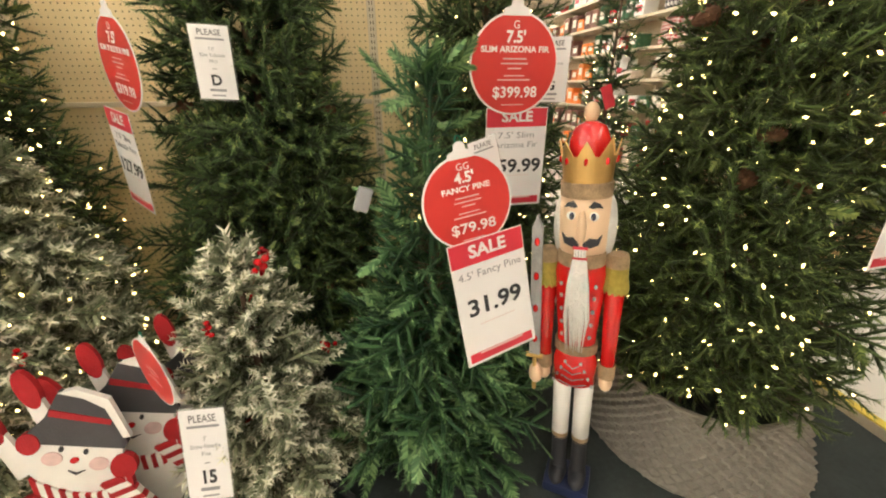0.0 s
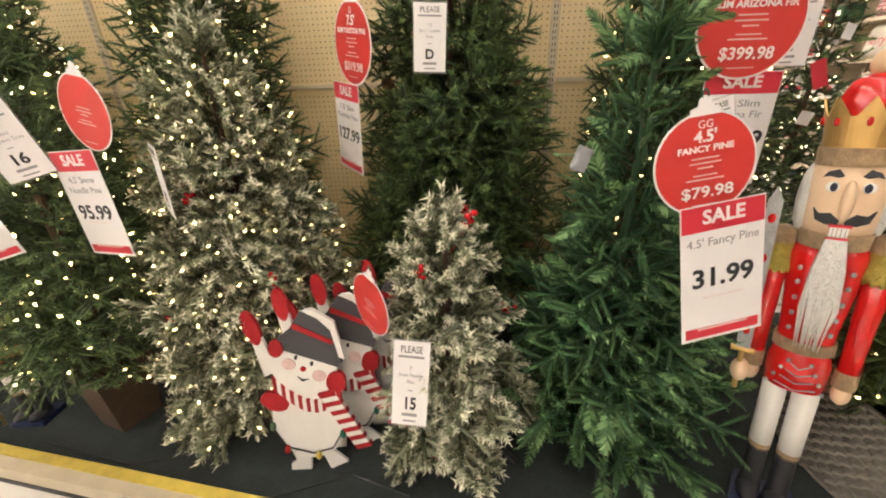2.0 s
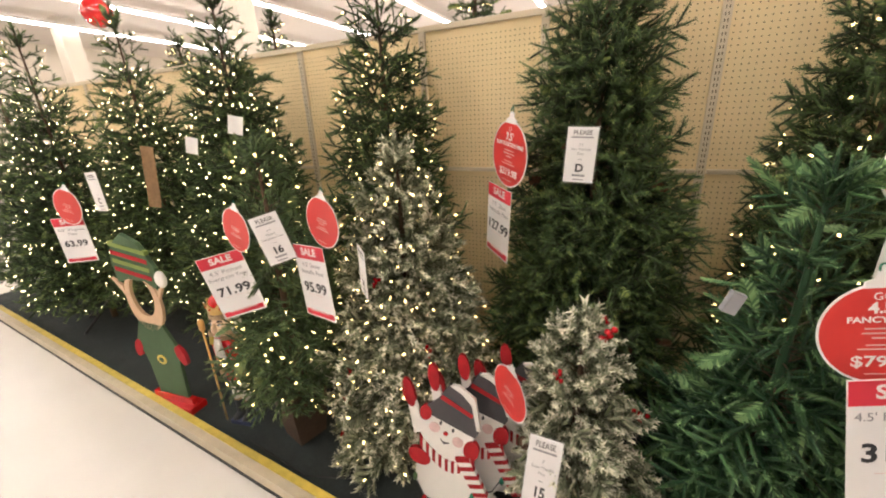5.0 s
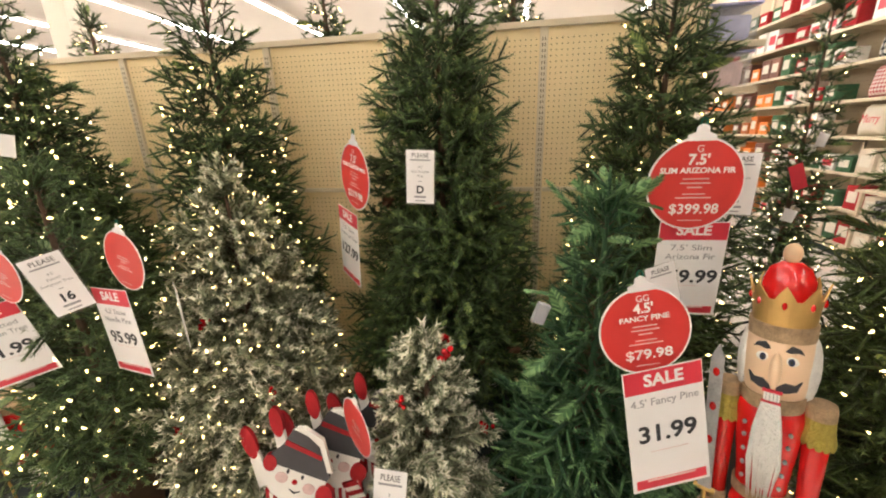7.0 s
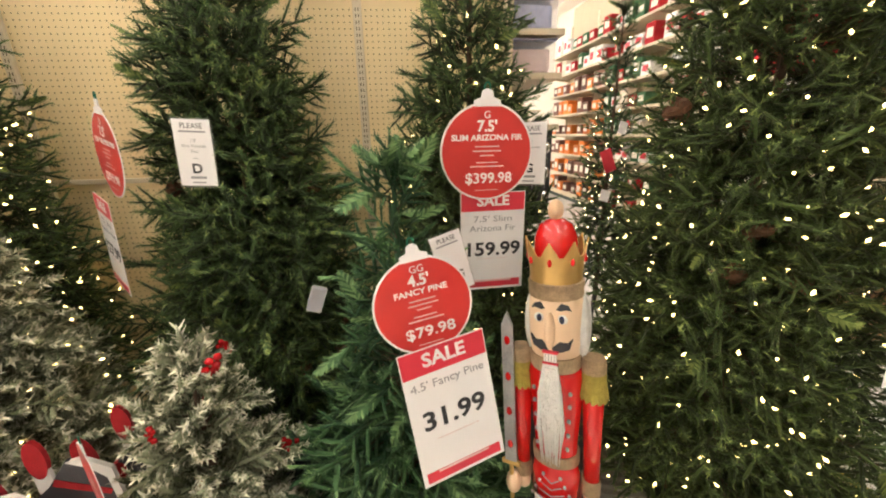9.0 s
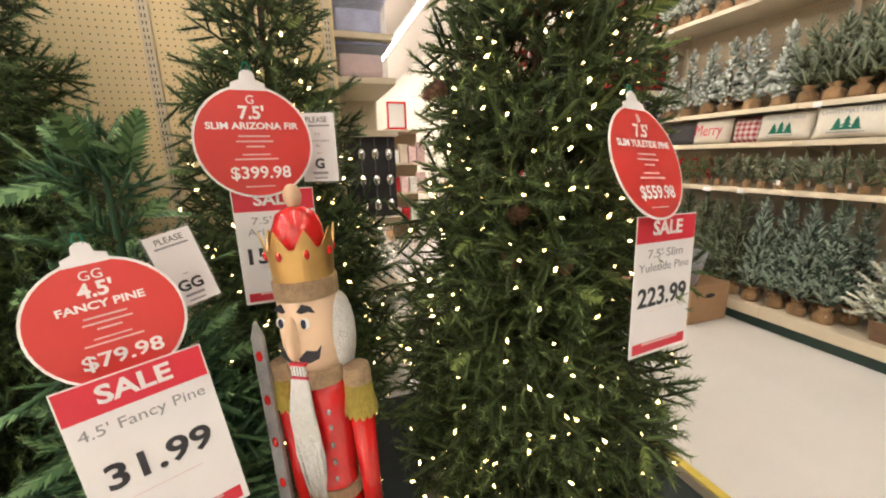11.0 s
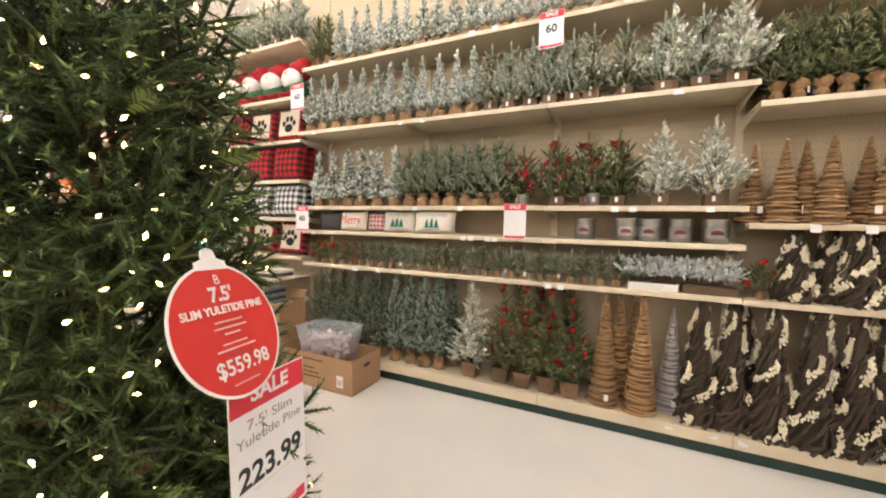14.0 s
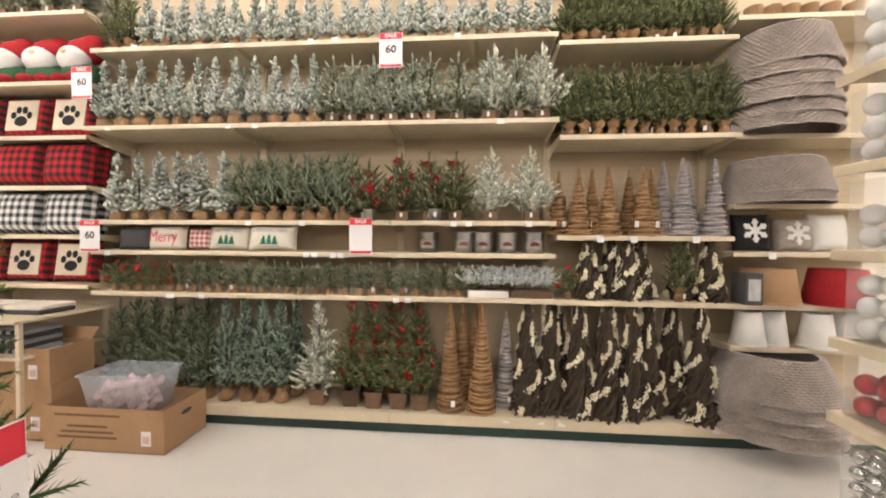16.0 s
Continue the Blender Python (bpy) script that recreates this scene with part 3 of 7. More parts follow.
def christmas_tree(name, x, y, z, height, radius, mats, mix, label, low=0.28, power=0.8, step=0.062, gap=0.115, tip=0.15, needles=34, needle=0.25, width=0.052, forward=0.7, twigs=2,
                   bulbs=0, bulb="bulb", cones=0, berries=0, seed=1, stand=True, droop=0.1, ragged=0.16, flat=False, bark="wood", group="display trees", light_r=0.0042, body=0.026, fronds=0.10, frond_len=0.085):
    r = np.random.default_rng(seed)
    tree = empty(name, x, y, z, seed * 37 % 360)
    part("trunk", tube_bm([(0, 0, 0.03), (0, 0, height * 0.5), (0, 0, height - 0.03)], [0.022, 0.014, 0.005], 8), M[bark], tree)
    if stand:
        for k in range(4):
            a = k * math.pi / 2 + 0.4
            c, s = math.cos(a), math.sin(a)
            part("stand_leg", tube_bm([(0.02 * c, 0.02 * s, 0.16), (0.10 * c, 0.10 * s, 0.11), (0.26 * c, 0.26 * s, 0.012)], 0.011, 6), M["black"], tree, "black steel stand leg")
    br = branches(height, radius, low, power, step, gap, r, droop, ragged)
    pts, dirs, lens = [], [], []
    wood = []
    tips = []
    for p0, d, ln in br:
        d = d / np.linalg.norm(d)
        wood.append((p0, p0 + d * ln * 0.9))
        side = np.array([-d[1], d[0], 0.0])
        n = max(1, int(ln * 0.72 / (tip * 0.36)))
        for k in range(n):
            u = 1 - 0.72 * k / max(1, n)
            u = min(0.97, u)
            p = p0 + d * ln * (u - tip * 0.55 / ln if ln > tip else u * 0.4)
            sg = 1 if k % 2 else -1
            spread = 0.15 if k == 0 else r.uniform(0.5, 0.95)
            pts.append(p)
            dirs.append(d + side * sg * spread + np.array([0, 0, r.uniform(-0.12, 0.38)]))
            lens.append(tip * r.uniform(0.75, 1.2) * (0.5 + 0.5 * min(1.0, ln / (tip * 1.5))))
            if k < 2:
                tips.append(p + dirs[-1] / np.linalg.norm(dirs[-1]) * tip * 0.6)
    for k in range(5):
        a = k * 1.26
        pts.append(np.array([0, 0, height - 0.12]))
        dirs.append(np.array([0.45 * math.cos(a), 0.45 * math.sin(a), 1.0]))
        lens.append(0.12)
    pts.append(np.array([0, 0, height - 0.13]))
    dirs.append(np.array([0.03, 0, 1.0]))
    lens.append(0.17)
    turn = tree.matrix_basis.to_3x3()
    keep = []
    for i, p in enumerate(pts):
        w = turn @ Vector(p + dirs[i] / np.linalg.norm(dirs[i]) * lens[i] * 0.6) + Vector((x, y, z))
        keep.append(not any(abs(w.x - sx) < hw and abs(w.z - sz) < hh and w.y < sy + 0.05 for sx, sy, sz, hw, hh in SIGN_SPOTS))
    pts, dirs, lens = [[q for q, k in zip(a, keep) if k] for a in (pts, dirs, lens)]
    tips = [q for q in tips if not any(abs((w := turn @ Vector(q) + Vector((x, y, z))).x - sx) < hw and abs(w.z - sz) < hh and w.y < sy + 0.05 for sx, sy, sz, hw, hh in SIGN_SPOTS)]
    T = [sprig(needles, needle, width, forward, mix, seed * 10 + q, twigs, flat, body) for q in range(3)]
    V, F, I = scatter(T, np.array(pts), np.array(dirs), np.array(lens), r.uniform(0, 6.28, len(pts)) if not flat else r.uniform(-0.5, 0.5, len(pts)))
    nf = int(len(pts) * fronds)
    if nf:
        sel = r.choice(len(pts), nf, replace=False)
        P, D, L = np.array(pts)[sel], np.array(dirs)[sel], np.array(lens)[sel]
        D = D / np.linalg.norm(D, axis=1)[:, None]
        fv, ff, fi = scatter([frond(13, seed * 7 + q) for q in range(3)], P + D * (L * 0.55)[:, None], D + r.normal(0, 0.35, D.shape) + (0, 0, -0.1), frond_len * r.uniform(0.75, 1.3, nf), r.uniform(-1.2, 1.2, nf))
        V, F, I = np.concatenate([V, fv]), np.concatenate([F, ff + len(V)]), np.concatenate([I, fi])
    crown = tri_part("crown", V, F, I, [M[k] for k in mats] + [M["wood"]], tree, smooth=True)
    tagged(crown, kind="stuff")
    bv, bf = [], []
    wood = [(a, b) for a, b in wood if not any(abs((w := turn @ Vector(b) + Vector((x, y, z))).x - sx) < hw + 0.03 and abs(w.z - sz) < hh + 0.03 and w.y < sy + 0.06 for sx, sy, sz, hw, hh in SIGN_SPOTS)]
    for a, b in wood:
        k = len(bv)
        bv += [a + (0.004, 0, 0), a + (-0.002, 0.0035, 0), a + (-0.002, -0.0035, 0), b]
        bf += [(k, k + 1, k + 3), (k + 1, k + 2, k + 3), (k + 2, k, k + 3)]
    tagged(tri_part("branch_wire", np.array(bv), bf, None, M["wood"], tree), kind="stuff")
    tips = np.array(tips)
    if bulbs:
        sel = r.choice(len(tips), min(bulbs, len(tips)), replace=False)
        c = tips[sel] * np.array([1.03, 1.03, 1]) + r.uniform(-0.02, 0.02, (len(sel), 3))
        R = frames_to(r.normal(size=(len(sel), 3)), r.uniform(0, 6, len(sel)))
        V = (np.einsum("nij,vj->nvi", R, BULB_V) * light_r + c[:, None]).reshape(-1, 3)
        F = (BULB_F[None] + (np.arange(len(sel)) * 6)[:, None, None]).reshape(-1, 3)
        tagged(tri_part("light_string", V, F, None, M[bulb], tree, "small warm white glowing bulbs"), kind="stuff")
    for k in range(cones):
        p = tips[r.integers(len(tips))]
        part("pine_cone", pine_cone_bm(0.07, k), M["pinecone"], tree, at=pose(*(p * 0.93), r.uniform(60, 140), 0, r.uniform(0, 360)))
    for k in range(berries):
        p = tips[r.integers(len(tips))]
        bm = bmesh.new()
        for q in range(7):
            o = r.normal(size=3) * 0.008
            lathe_bm([(0, -0.008), (0.007, -0.004), (0.007, 0.004), (0, 0.008)], 7, bm, tuple(o))
        part("berry_sprig", bm, M["berry"], tree, "red berries", at=pose(*(p * 1.02)))
    return tagged(tree, label, "christmas tree", group)


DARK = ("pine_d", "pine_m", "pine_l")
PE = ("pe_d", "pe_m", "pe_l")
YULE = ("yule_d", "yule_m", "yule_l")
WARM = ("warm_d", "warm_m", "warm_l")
SNOW = ("snow_d", "snow_m", "frost")
PLAT = 0.03
christmas_tree("christmas_tree", -0.45, 1.64, PLAT, 2.44, 0.47, DARK, (0.38, 0.42, 0.20), "tall dark green unlit slim pine with cones", power=0.74, fronds=0.16, cones=9, seed=2, droop=0.02, ragged=0.16, tip=0.155, gap=0.115, step=0.062, needles=60, needle=0.17, width=0.026, twigs=4, forward=0.6)
christmas_tree("christmas_tree", 0.44, 1.64, PLAT, 2.3, 0.40, DARK, (0.42, 0.42, 0.16), "tall slim green fir with warm white lights", power=0.74, bulbs=230, seed=3, ragged=0.14, tip=0.15, gap=0.115, step=0.064, light_r=0.0043, needles=56, needle=0.17, width=0.026, twigs=4, forward=0.6)
christmas_tree("christmas_tree", 0.14, 1.07, PLAT, 1.36, 0.34, PE, (0.33, 0.45, 0.22), "short bright green unlit fancy pine", low=0.08, power=1.0, seed=4, tip=0.185, needle=0.135, width=0.030, droop=-0.02, gap=0.10, step=0.06, twigs=4, needles=64, forward=0.8, fronds=0.55, frond_len=0.11, body=0.036, ragged=0.22, bark="pe_d")
christmas_tree("christmas_tree", 1.14, 1.02, PLAT, 2.42, 0.40, YULE, (0.44, 0.42, 0.14), "tall green lit slim pine standing in a wicker collar", low=0.30, power=0.6, bulbs=520, cones=14, seed=5, ragged=0.13, tip=0.155, gap=0.11, step=0.062, light_r=0.0038, needles=60, needle=0.17, width=0.026, twigs=4, forward=0.6)
small_snowy = christmas_tree("christmas_tree", -0.40, 0.96, PLAT, 0.90, 0.28, SNOW, (0.30, 0.31, 0.39), "small snowy unlit pine with berries and cones", low=0.08, power=0.62, step=0.078, gap=0.11, tip=0.12, needle=0.25, width=0.065, forward=0.5, needles=44, twigs=5, berries=6, cones=6, seed=6, ragged=0.3, fronds=0, body=0.06)
christmas_tree("christmas_tree", -1.16, 1.14, PLAT, 1.42, 0.40, SNOW, (0.36, 0.33, 0.31), "short snowy lit pine with red berries", low=0.06, power=0.7, gap=0.1, tip=0.13, needle=0.24, width=0.065, forward=0.5, needles=42, twigs=5, bulbs=720, berries=18, seed=7, ragged=0.28, light_r=0.0037, fronds=0, body=0.06)
christmas_tree("christmas_tree", -1.52, 1.66, PLAT, 2.36, 0.40, DARK, (0.4, 0.4, 0.2), "tall green lit pine against the pegboard", power=0.65, bulbs=300, seed=8, ragged=0.15, needles=44, needle=0.15, width=0.036, twigs=3, tip=0.17, gap=0.13)
christmas_tree("christmas_tree", -1.69, 0.93, 0.30, 1.20, 0.30, WARM, (0.35, 0.4, 0.25), "short potted evergreen with warm lights", low=0.08, power=0.7, gap=0.1, bulbs=210, seed=9, stand=False, needle=0.18, width=0.03, needles=48, twigs=4)
christmas_tree("christmas_tree", -2.52, 1.52, PLAT, 2.25, 0.52, DARK, (0.45, 0.4, 0.15), "tall full green tree covered in lights", power=0.8, gap=0.13, bulbs=480, bulb="bulb_w", seed=10, light_r=0.0042)
christmas_tree("christmas_tree", -3.55, 1.55, PLAT, 2.28, 0.52, DARK, (0.42, 0.4, 0.18), "tall green tree covered in white lights", power=0.85, step=0.075, gap=0.15, bulbs=430, bulb="bulb_w", seed=11, light_r=0.0042)
christmas_tree("christmas_tree", -4.15, 1.25, PLAT, 2.2, 0.50, DARK, (0.42, 0.4, 0.18), "tall green tree covered in white lights", power=0.85, step=0.08, gap=0.16, bulbs=330, bulb="bulb_w", seed=12, light_r=0.0042)
christmas_tree("christmas_tree", -5.2, 1.4, PLAT, 2.3, 0.55, DARK, (0.42, 0.4, 0.18), "tall green tree covered in white lights", power=0.85, step=0.09, gap=0.18, needles=18, bulbs=280, bulb="bulb_w", seed=13, light_r=0.0042)
for tx, th, ts in ((-2.92, 0.47, 14), (-1.25, 0.5, 15), (-0.15, 0.55, 16), (-4.1, 0.45, 17)):
    christmas_tree("tabletop_tree", tx, 2.33, 1.90, th, 0.15, DARK, (0.5, 0.4, 0.1), "small lit green tree on top of the pegboard run", low=0.03, step=0.05, gap=0.1, tip=0.09, bulbs=45, seed=ts, stand=False, group="small trees on the top deck")
christmas_tree("christmas_tree", 1.66, 2.75, 0.0, 2.25, 0.20, DARK, (0.45, 0.4, 0.15), "slim dark green lit tree behind the platform", power=0.6, step=0.07, gap=0.12, needles=36, bulbs=120, bulb="bulb_w", seed=18)
christmas_tree("christmas_tree", 0.80, 2.42, 0.0, 1.38, 0.24, ("sage_d", "sage_m", "frost_b"), (0.3, 0.35, 0.35), "frosted lit tree standing behind the platform", power=0.75, step=0.07, gap=0.12, needles=36, width=0.08, bulbs=120, bulb="bulb_w", seed=19)


bm = tube_bm([(-0.385, 0.955, 0.76), (-0.355, 0.945, 0.815), (-0.318, 0.935, 0.885)], 0.0022, 5)
for bx, by, bz in ((-0.350, 0.935, 0.835), (-0.336, 0.950, 0.850), (-0.345, 0.930, 0.862), (-0.322, 0.938, 0.872), (-0.330, 0.925, 0.890), (-0.312, 0.932, 0.897)):
    lathe_bm([(0, -0.011), (0.008, -0.007), (0.011, 0), (0.008, 0.007), (0, 0.011)], 10, bm, (bx, by, bz))
part("berry_stem", bm, M["berry"], small_snowy, "sprig of glossy red berries", True, at=small_snowy.matrix_basis.inverted())

# ---- figures and signs on the platform ----
class Multi:
    """Gathers shapes of several materials into one mesh."""

    def __init__(self):
        self.bm, self.mats = bmesh.new(), []

    def add(self, bm, material, m=None, smooth=False):
        if material not in self.mats:
            self.mats.append(material)
        k = self.mats.index(material)
        if m is not None:
            bmesh.ops.transform(bm, matrix=m, verts=bm.verts)
        for fc in bm.faces:
            fc.material_index = k
            fc.smooth = smooth
        tmp = bpy.data.meshes.new("tmp")
        bm.to_mesh(tmp)
        bm.free()
        self.bm.from_mesh(tmp)
        bpy.data.meshes.remove(tmp)
        return self

    def done(self, name, m, label, category, group=""):
        me = bpy.data.meshes.new(name)
        self.bm.to_mesh(me)
        self.bm.free()
        ob = finish(name, me, self.mats, at=m)
        return tagged(ob, label, category, group)


def ball_bm(rx, ry, rz, at=(0, 0, 0), seg=16):
    n = 9
    bm = lathe_bm([(math.sin(math.pi * k / n) if 0 < k < n else 0, -math.cos(math.pi * k / n)) for k in range(n + 1)], seg)
    for q in bm.verts:
        q.co = Vector((q.co.x * rx + at[0], q.co.y * ry + at[1], q.co.z * rz + at[2]))
    return bm


def nutcracker(m, staff=False, main="red"):
    g = Multi()
    S = True
    # base and boots
    g.add(box_bm(0.20, 0.17, 0.035, 0.006), M["blue"])
    for sx in (-0.044, 0.044):
        g.add(lathe_bm([(0, 0.035), (0.040, 0.035), (0.040, 0.06), (0.034, 0.09), (0.033, 0.19), (0.037, 0.205), (0, 0.205)], 16, at=(sx, 0, 0)), M["ink"], smooth=S)
        g.add(ball_bm(0.038, 0.065, 0.028, (sx, -0.03, 0.055)), M["ink"], smooth=S)
        g.add(lathe_bm([(0, 0.2), (0.036, 0.2), (0.036, 0.222), (0, 0.222)], 16, at=(sx, 0, 0)), M["glitter"], smooth=False)
        g.add(lathe_bm([(0, 0.22), (0.036, 0.22), (0.037, 0.30), (0.039, 0.46), (0, 0.47)], 16, at=(sx, 0, 0)), M["white"], smooth=S)
    # coat
    g.add(lathe_bm([(0, 0.43), (0.090, 0.43), (0.088, 0.50), (0.075, 0.54), (0.078, 0.60), (0.090, 0.70), (0.096, 0.78), (0.085, 0.805), (0, 0.81)], 28), M["red"], Matrix.Diagonal((1.0, 0.8, 1, 1)), S)
    g.add(lathe_bm([(0.077, 0.535), (0.084, 0.535), (0.084, 0.565), (0.077, 0.565)], 28), M["glitter"], Matrix.Diagonal((1.0, 0.82, 1, 1)))
    g.add(slab_bm([(-0.062, 0.43), (0.062, 0.43), (0.04, 0.50), (0.0, 0.545), (-0.04, 0.50)], 0.02), M["white"], pose(0, -0.068, 0, -6))
    for k in range(4):
        z = 0.44 + 0.02 * k
        w = 0.055 - 0.01 * k
        g.add(tube_bm([(-w, -0.082, z + 0.012), (0, -0.086, z), (w, -0.082, z + 0.012)], 0.0016, 5), M["greyink"])
    for sx in (-1, 1):
        for z in (0.60, 0.64, 0.68, 0.72, 0.755):
            g.add(ball_bm(0.0065, 0.005, 0.0065, (sx * (0.052 + 0.06 * (z - 0.6)), -0.064 - 0.03 * (z - 0.6), z), 8), M["silver"], smooth=S)
        for k in range(4):
            g.add(ball_bm(0.006, 0.004, 0.006, (sx * (0.03 + 0.015 * k), -0.074 + 0.004 * k, 0.515 - 0.025 * k), 8), M["silver"], smooth=S)
        # arms, epaulettes, hands
        x = sx * 0.125
        g.add(lathe_bm([(0, 0.50), (0.030, 0.50), (0.031, 0.60), (0.036, 0.74), (0, 0.76)], 16, at=(x, 0, 0)), M["red"], smooth=S)
        g.add(lathe_bm([(0, 0.455), (0.032, 0.455), (0.032, 0.50), (0, 0.50)], 16, at=(x, 0, 0)), M["glitter"])
        g.add(ball_bm(0.027, 0.03, 0.030, (x, 0, 0.435)), M["skin"], smooth=S)
        g.add(lathe_bm([(0, 0.835), (0.036, 0.835), (0.040, 0.82), (0.040, 0.80), (0, 0.80)][::-1], 20, at=(x, 0, 0)), M["glitter"])
        fr = lathe_bm([(0.039, 0.80), (0.042, 0.77), (0.049, 0.735), (0.045, 0.733), (0.03, 0.76)], 40, at=(x, 0, 0))
        for i, q in enumerate(fr.verts):
            if q.co.z < 0.75:
                q.co.z += 0.006 * ((i * 7) % 3 - 1)
        g.add(fr, M["fringe"])
    # head
    g.add(lathe_bm([(0, 0.805), (0.086, 0.805), (0.088, 0.84), (0, 0.845)], 24), M["glitter"])
    g.add(lathe_bm([(0, 0.84), (0.082, 0.84), (0.088, 0.87), (0.090, 0.93), (0.086, 0.985), (0, 0.99)], 28), M["skin"], Matrix.Diagonal((1, 0.95, 1, 1)), S)
    g.add(ball_bm(0.017, 0.030, 0.045, (0, -0.092, 0.915), 12), M["skin"], smooth=S)
    g.add(box_bm(0.042, 0.012, 0.022, 0.003, (0, -0.088, 0.838)), M["white"])
    for k in range(4):
        g.add(box_bm(0.001, 0.0015, 0.02, 0, (-0.014 + 0.0095 * k, -0.0947, 0.839)), M["ink"])
    g.add(box_bm(0.052, 0.014, 0.006, 0.002, (0, -0.087, 0.859)), M["signred"])
    g.add(box_bm(0.052, 0.014, 0.006, 0.002, (0, -0.087, 0.830)), M["signred"])
    for sx in (-1, 1):
        g.add(slab_bm([(0.004, 0.872), (0.028, 0.888), (0.055, 0.884), (0.070, 0.896), (0.060, 0.870), (0.034, 0.862), (0.010, 0.862)], 0.008), M["ink"], Matrix.Diagonal((sx, 1, 1, 1)) @ pose(0, -0.084, 0, 0, 0, 14))
        g.add(slab_bm([(0.018, 0.966), (0.034, 0.980), (0.056, 0.974), (0.066, 0.962), (0.05, 0.965), (0.03, 0.962)], 0.006), M["ink"], Matrix.Diagonal((sx, 1, 1, 1)) @ pose(0, -0.086, 0, 0, 0, 16))
        g.add(ball_bm(0.016, 0.006, 0.011, (sx * 0.038, -0.0795, 0.943), 12), M["white"], smooth=S)
        g.add(ball_bm(0.0085, 0.004, 0.0095, (sx * 0.036, -0.0845, 0.943), 12), M["blue"], smooth=S)
        g.add(ball_bm(0.004, 0.003, 0.005, (sx * 0.036, -0.0878, 0.943), 8), M["ink"], smooth=S)
        g.add(ball_bm(0.030, 0.055, 0.085, (sx * 0.082, 0.025, 0.90), 14), M["fur"], smooth=S)
    g.add(ball_bm(0.085, 0.04, 0.09, (0, 0.07, 0.91), 14), M["fur"], smooth=S)
    # beard, hanging down the coat, in strands
    rb = random.Random(4)
    for k in range(34):
        a = -0.034 + 0.068 * (k % 17) / 16
        d = 0.004 * (k // 17)
        b = a * 1.0 + rb.uniform(-0.012, 0.012)
        g.add(tube_bm([(a * 0.6, -0.088 - d, 0.832), (a, -0.100 - d, 0.76), (b, -0.098 - d, 0.67), (b * 0.75, -0.090 - d, 0.575 + rb.uniform(-0.02, 0.03))], [0.005, 0.0065, 0.0055, 0.0008], 5), M["fur"], smooth=S)
    # crown and cap
    g.add(lathe_bm([(0, 0.985), (0.089, 0.985), (0.090, 1.02), (0.086, 1.022), (0, 1.022)], 28), M["glitter"])
    cr = bmesh.new()
    n, ring = 40, []
    for k in range(n):
        a = 2 * math.pi * k / n
        peak = abs(((k + 2.5) % 5) - 2.5) / 2.5
        r1 = 0.083
        r2 = 0.090 + 0.012 * (1 - peak)
        z2 = 1.075 + 0.045 * (1 - peak)
        ring.append([cr.verts.new((r * math.cos(a), r * math.sin(a), z)) for r, z in ((r1, 1.02), (r1 + 0.004, 1.06), (r2, z2), (r2 - 0.004, z2), (r1, 1.06), (r1 - 0.004, 1.02))])
    for k in range(n):
        a, b = ring[k], ring[(k + 1) % n]
        for i in range(5):
            cr.faces.new((a[i], b[i], b[i + 1], a[i + 1]))
    g.add(cr, M["gold"])
    for k in range(8):
        a = 2 * math.pi * (k * 5) / 40
        g.add(ball_bm(0.007, 0.007, 0.009, (0.092 * math.cos(a), 0.092 * math.sin(a), 1.073), 8), M["red"], smooth=S)
    g.add(lathe_bm([(0, 1.02), (0.066, 1.02), (0.071, 1.08), (0.068, 1.12), (0.052, 1.148), (0.025, 1.16), (0, 1.162)], 28), M["red"], smooth=S)
    g.add(ball_bm(0.025, 0.025, 0.024, (0, 0, 1.18)), M["skin_d"], smooth=S)
    if staff:
        g.add(tube_bm([(-0.17, -0.05, 0.0), (-0.17, -0.05, 0.86)], 0.008, 8), M["gold"], smooth=S)
        g.add(lathe_bm([(0, 0.85), (0.02, 0.86), (0.024, 0.93), (0.015, 0.95), (0, 0.955)], 12, at=(-0.17, -0.05, 0)), M["gold"], smooth=S)
    else:
        # upright sword in one hand
        g.add(slab_bm([(-0.152, 0.50), (-0.108, 0.50), (-0.110, 0.90), (-0.130, 0.935), (-0.150, 0.90)], 0.012), M["silver"], pose(-0.03, -0.045, 0, 0, 0, 0))
        for z in (0.56, 0.66, 0.76, 0.86):
            g.add(ball_bm(0.011, 0.006, 0.012, (-0.160, -0.052, z), 10), M["red"], smooth=S)
        g.add(tube_bm([(-0.195, -0.045, 0.50), (-0.125, -0.045, 0.50)], 0.009, 8), M["gold"])
        g.add(tube_bm([(-0.16, -0.045, 0.38), (-0.16, -0.045, 0.50)], 0.009, 8), M["gold"])
        g.add(ball_bm(0.03, 0.035, 0.034, (-0.155, -0.035, 0.435)), M["skin"], smooth=S)
    return g.done("nutcracker_figure", m, "painted wooden king nutcracker with red coat and gold crown" if not staff else "painted wooden nutcracker with a gold staff on a blue base", "figurine", "nutcrackers")


nutcracker(pose(0.562, 0.80, PLAT, -4.0, -2.4, 0) @ pose(0, 0, 0, 0, 0, -34) @ Matrix.Diagonal((0.72, 0.72, 1.03, 1.0)))


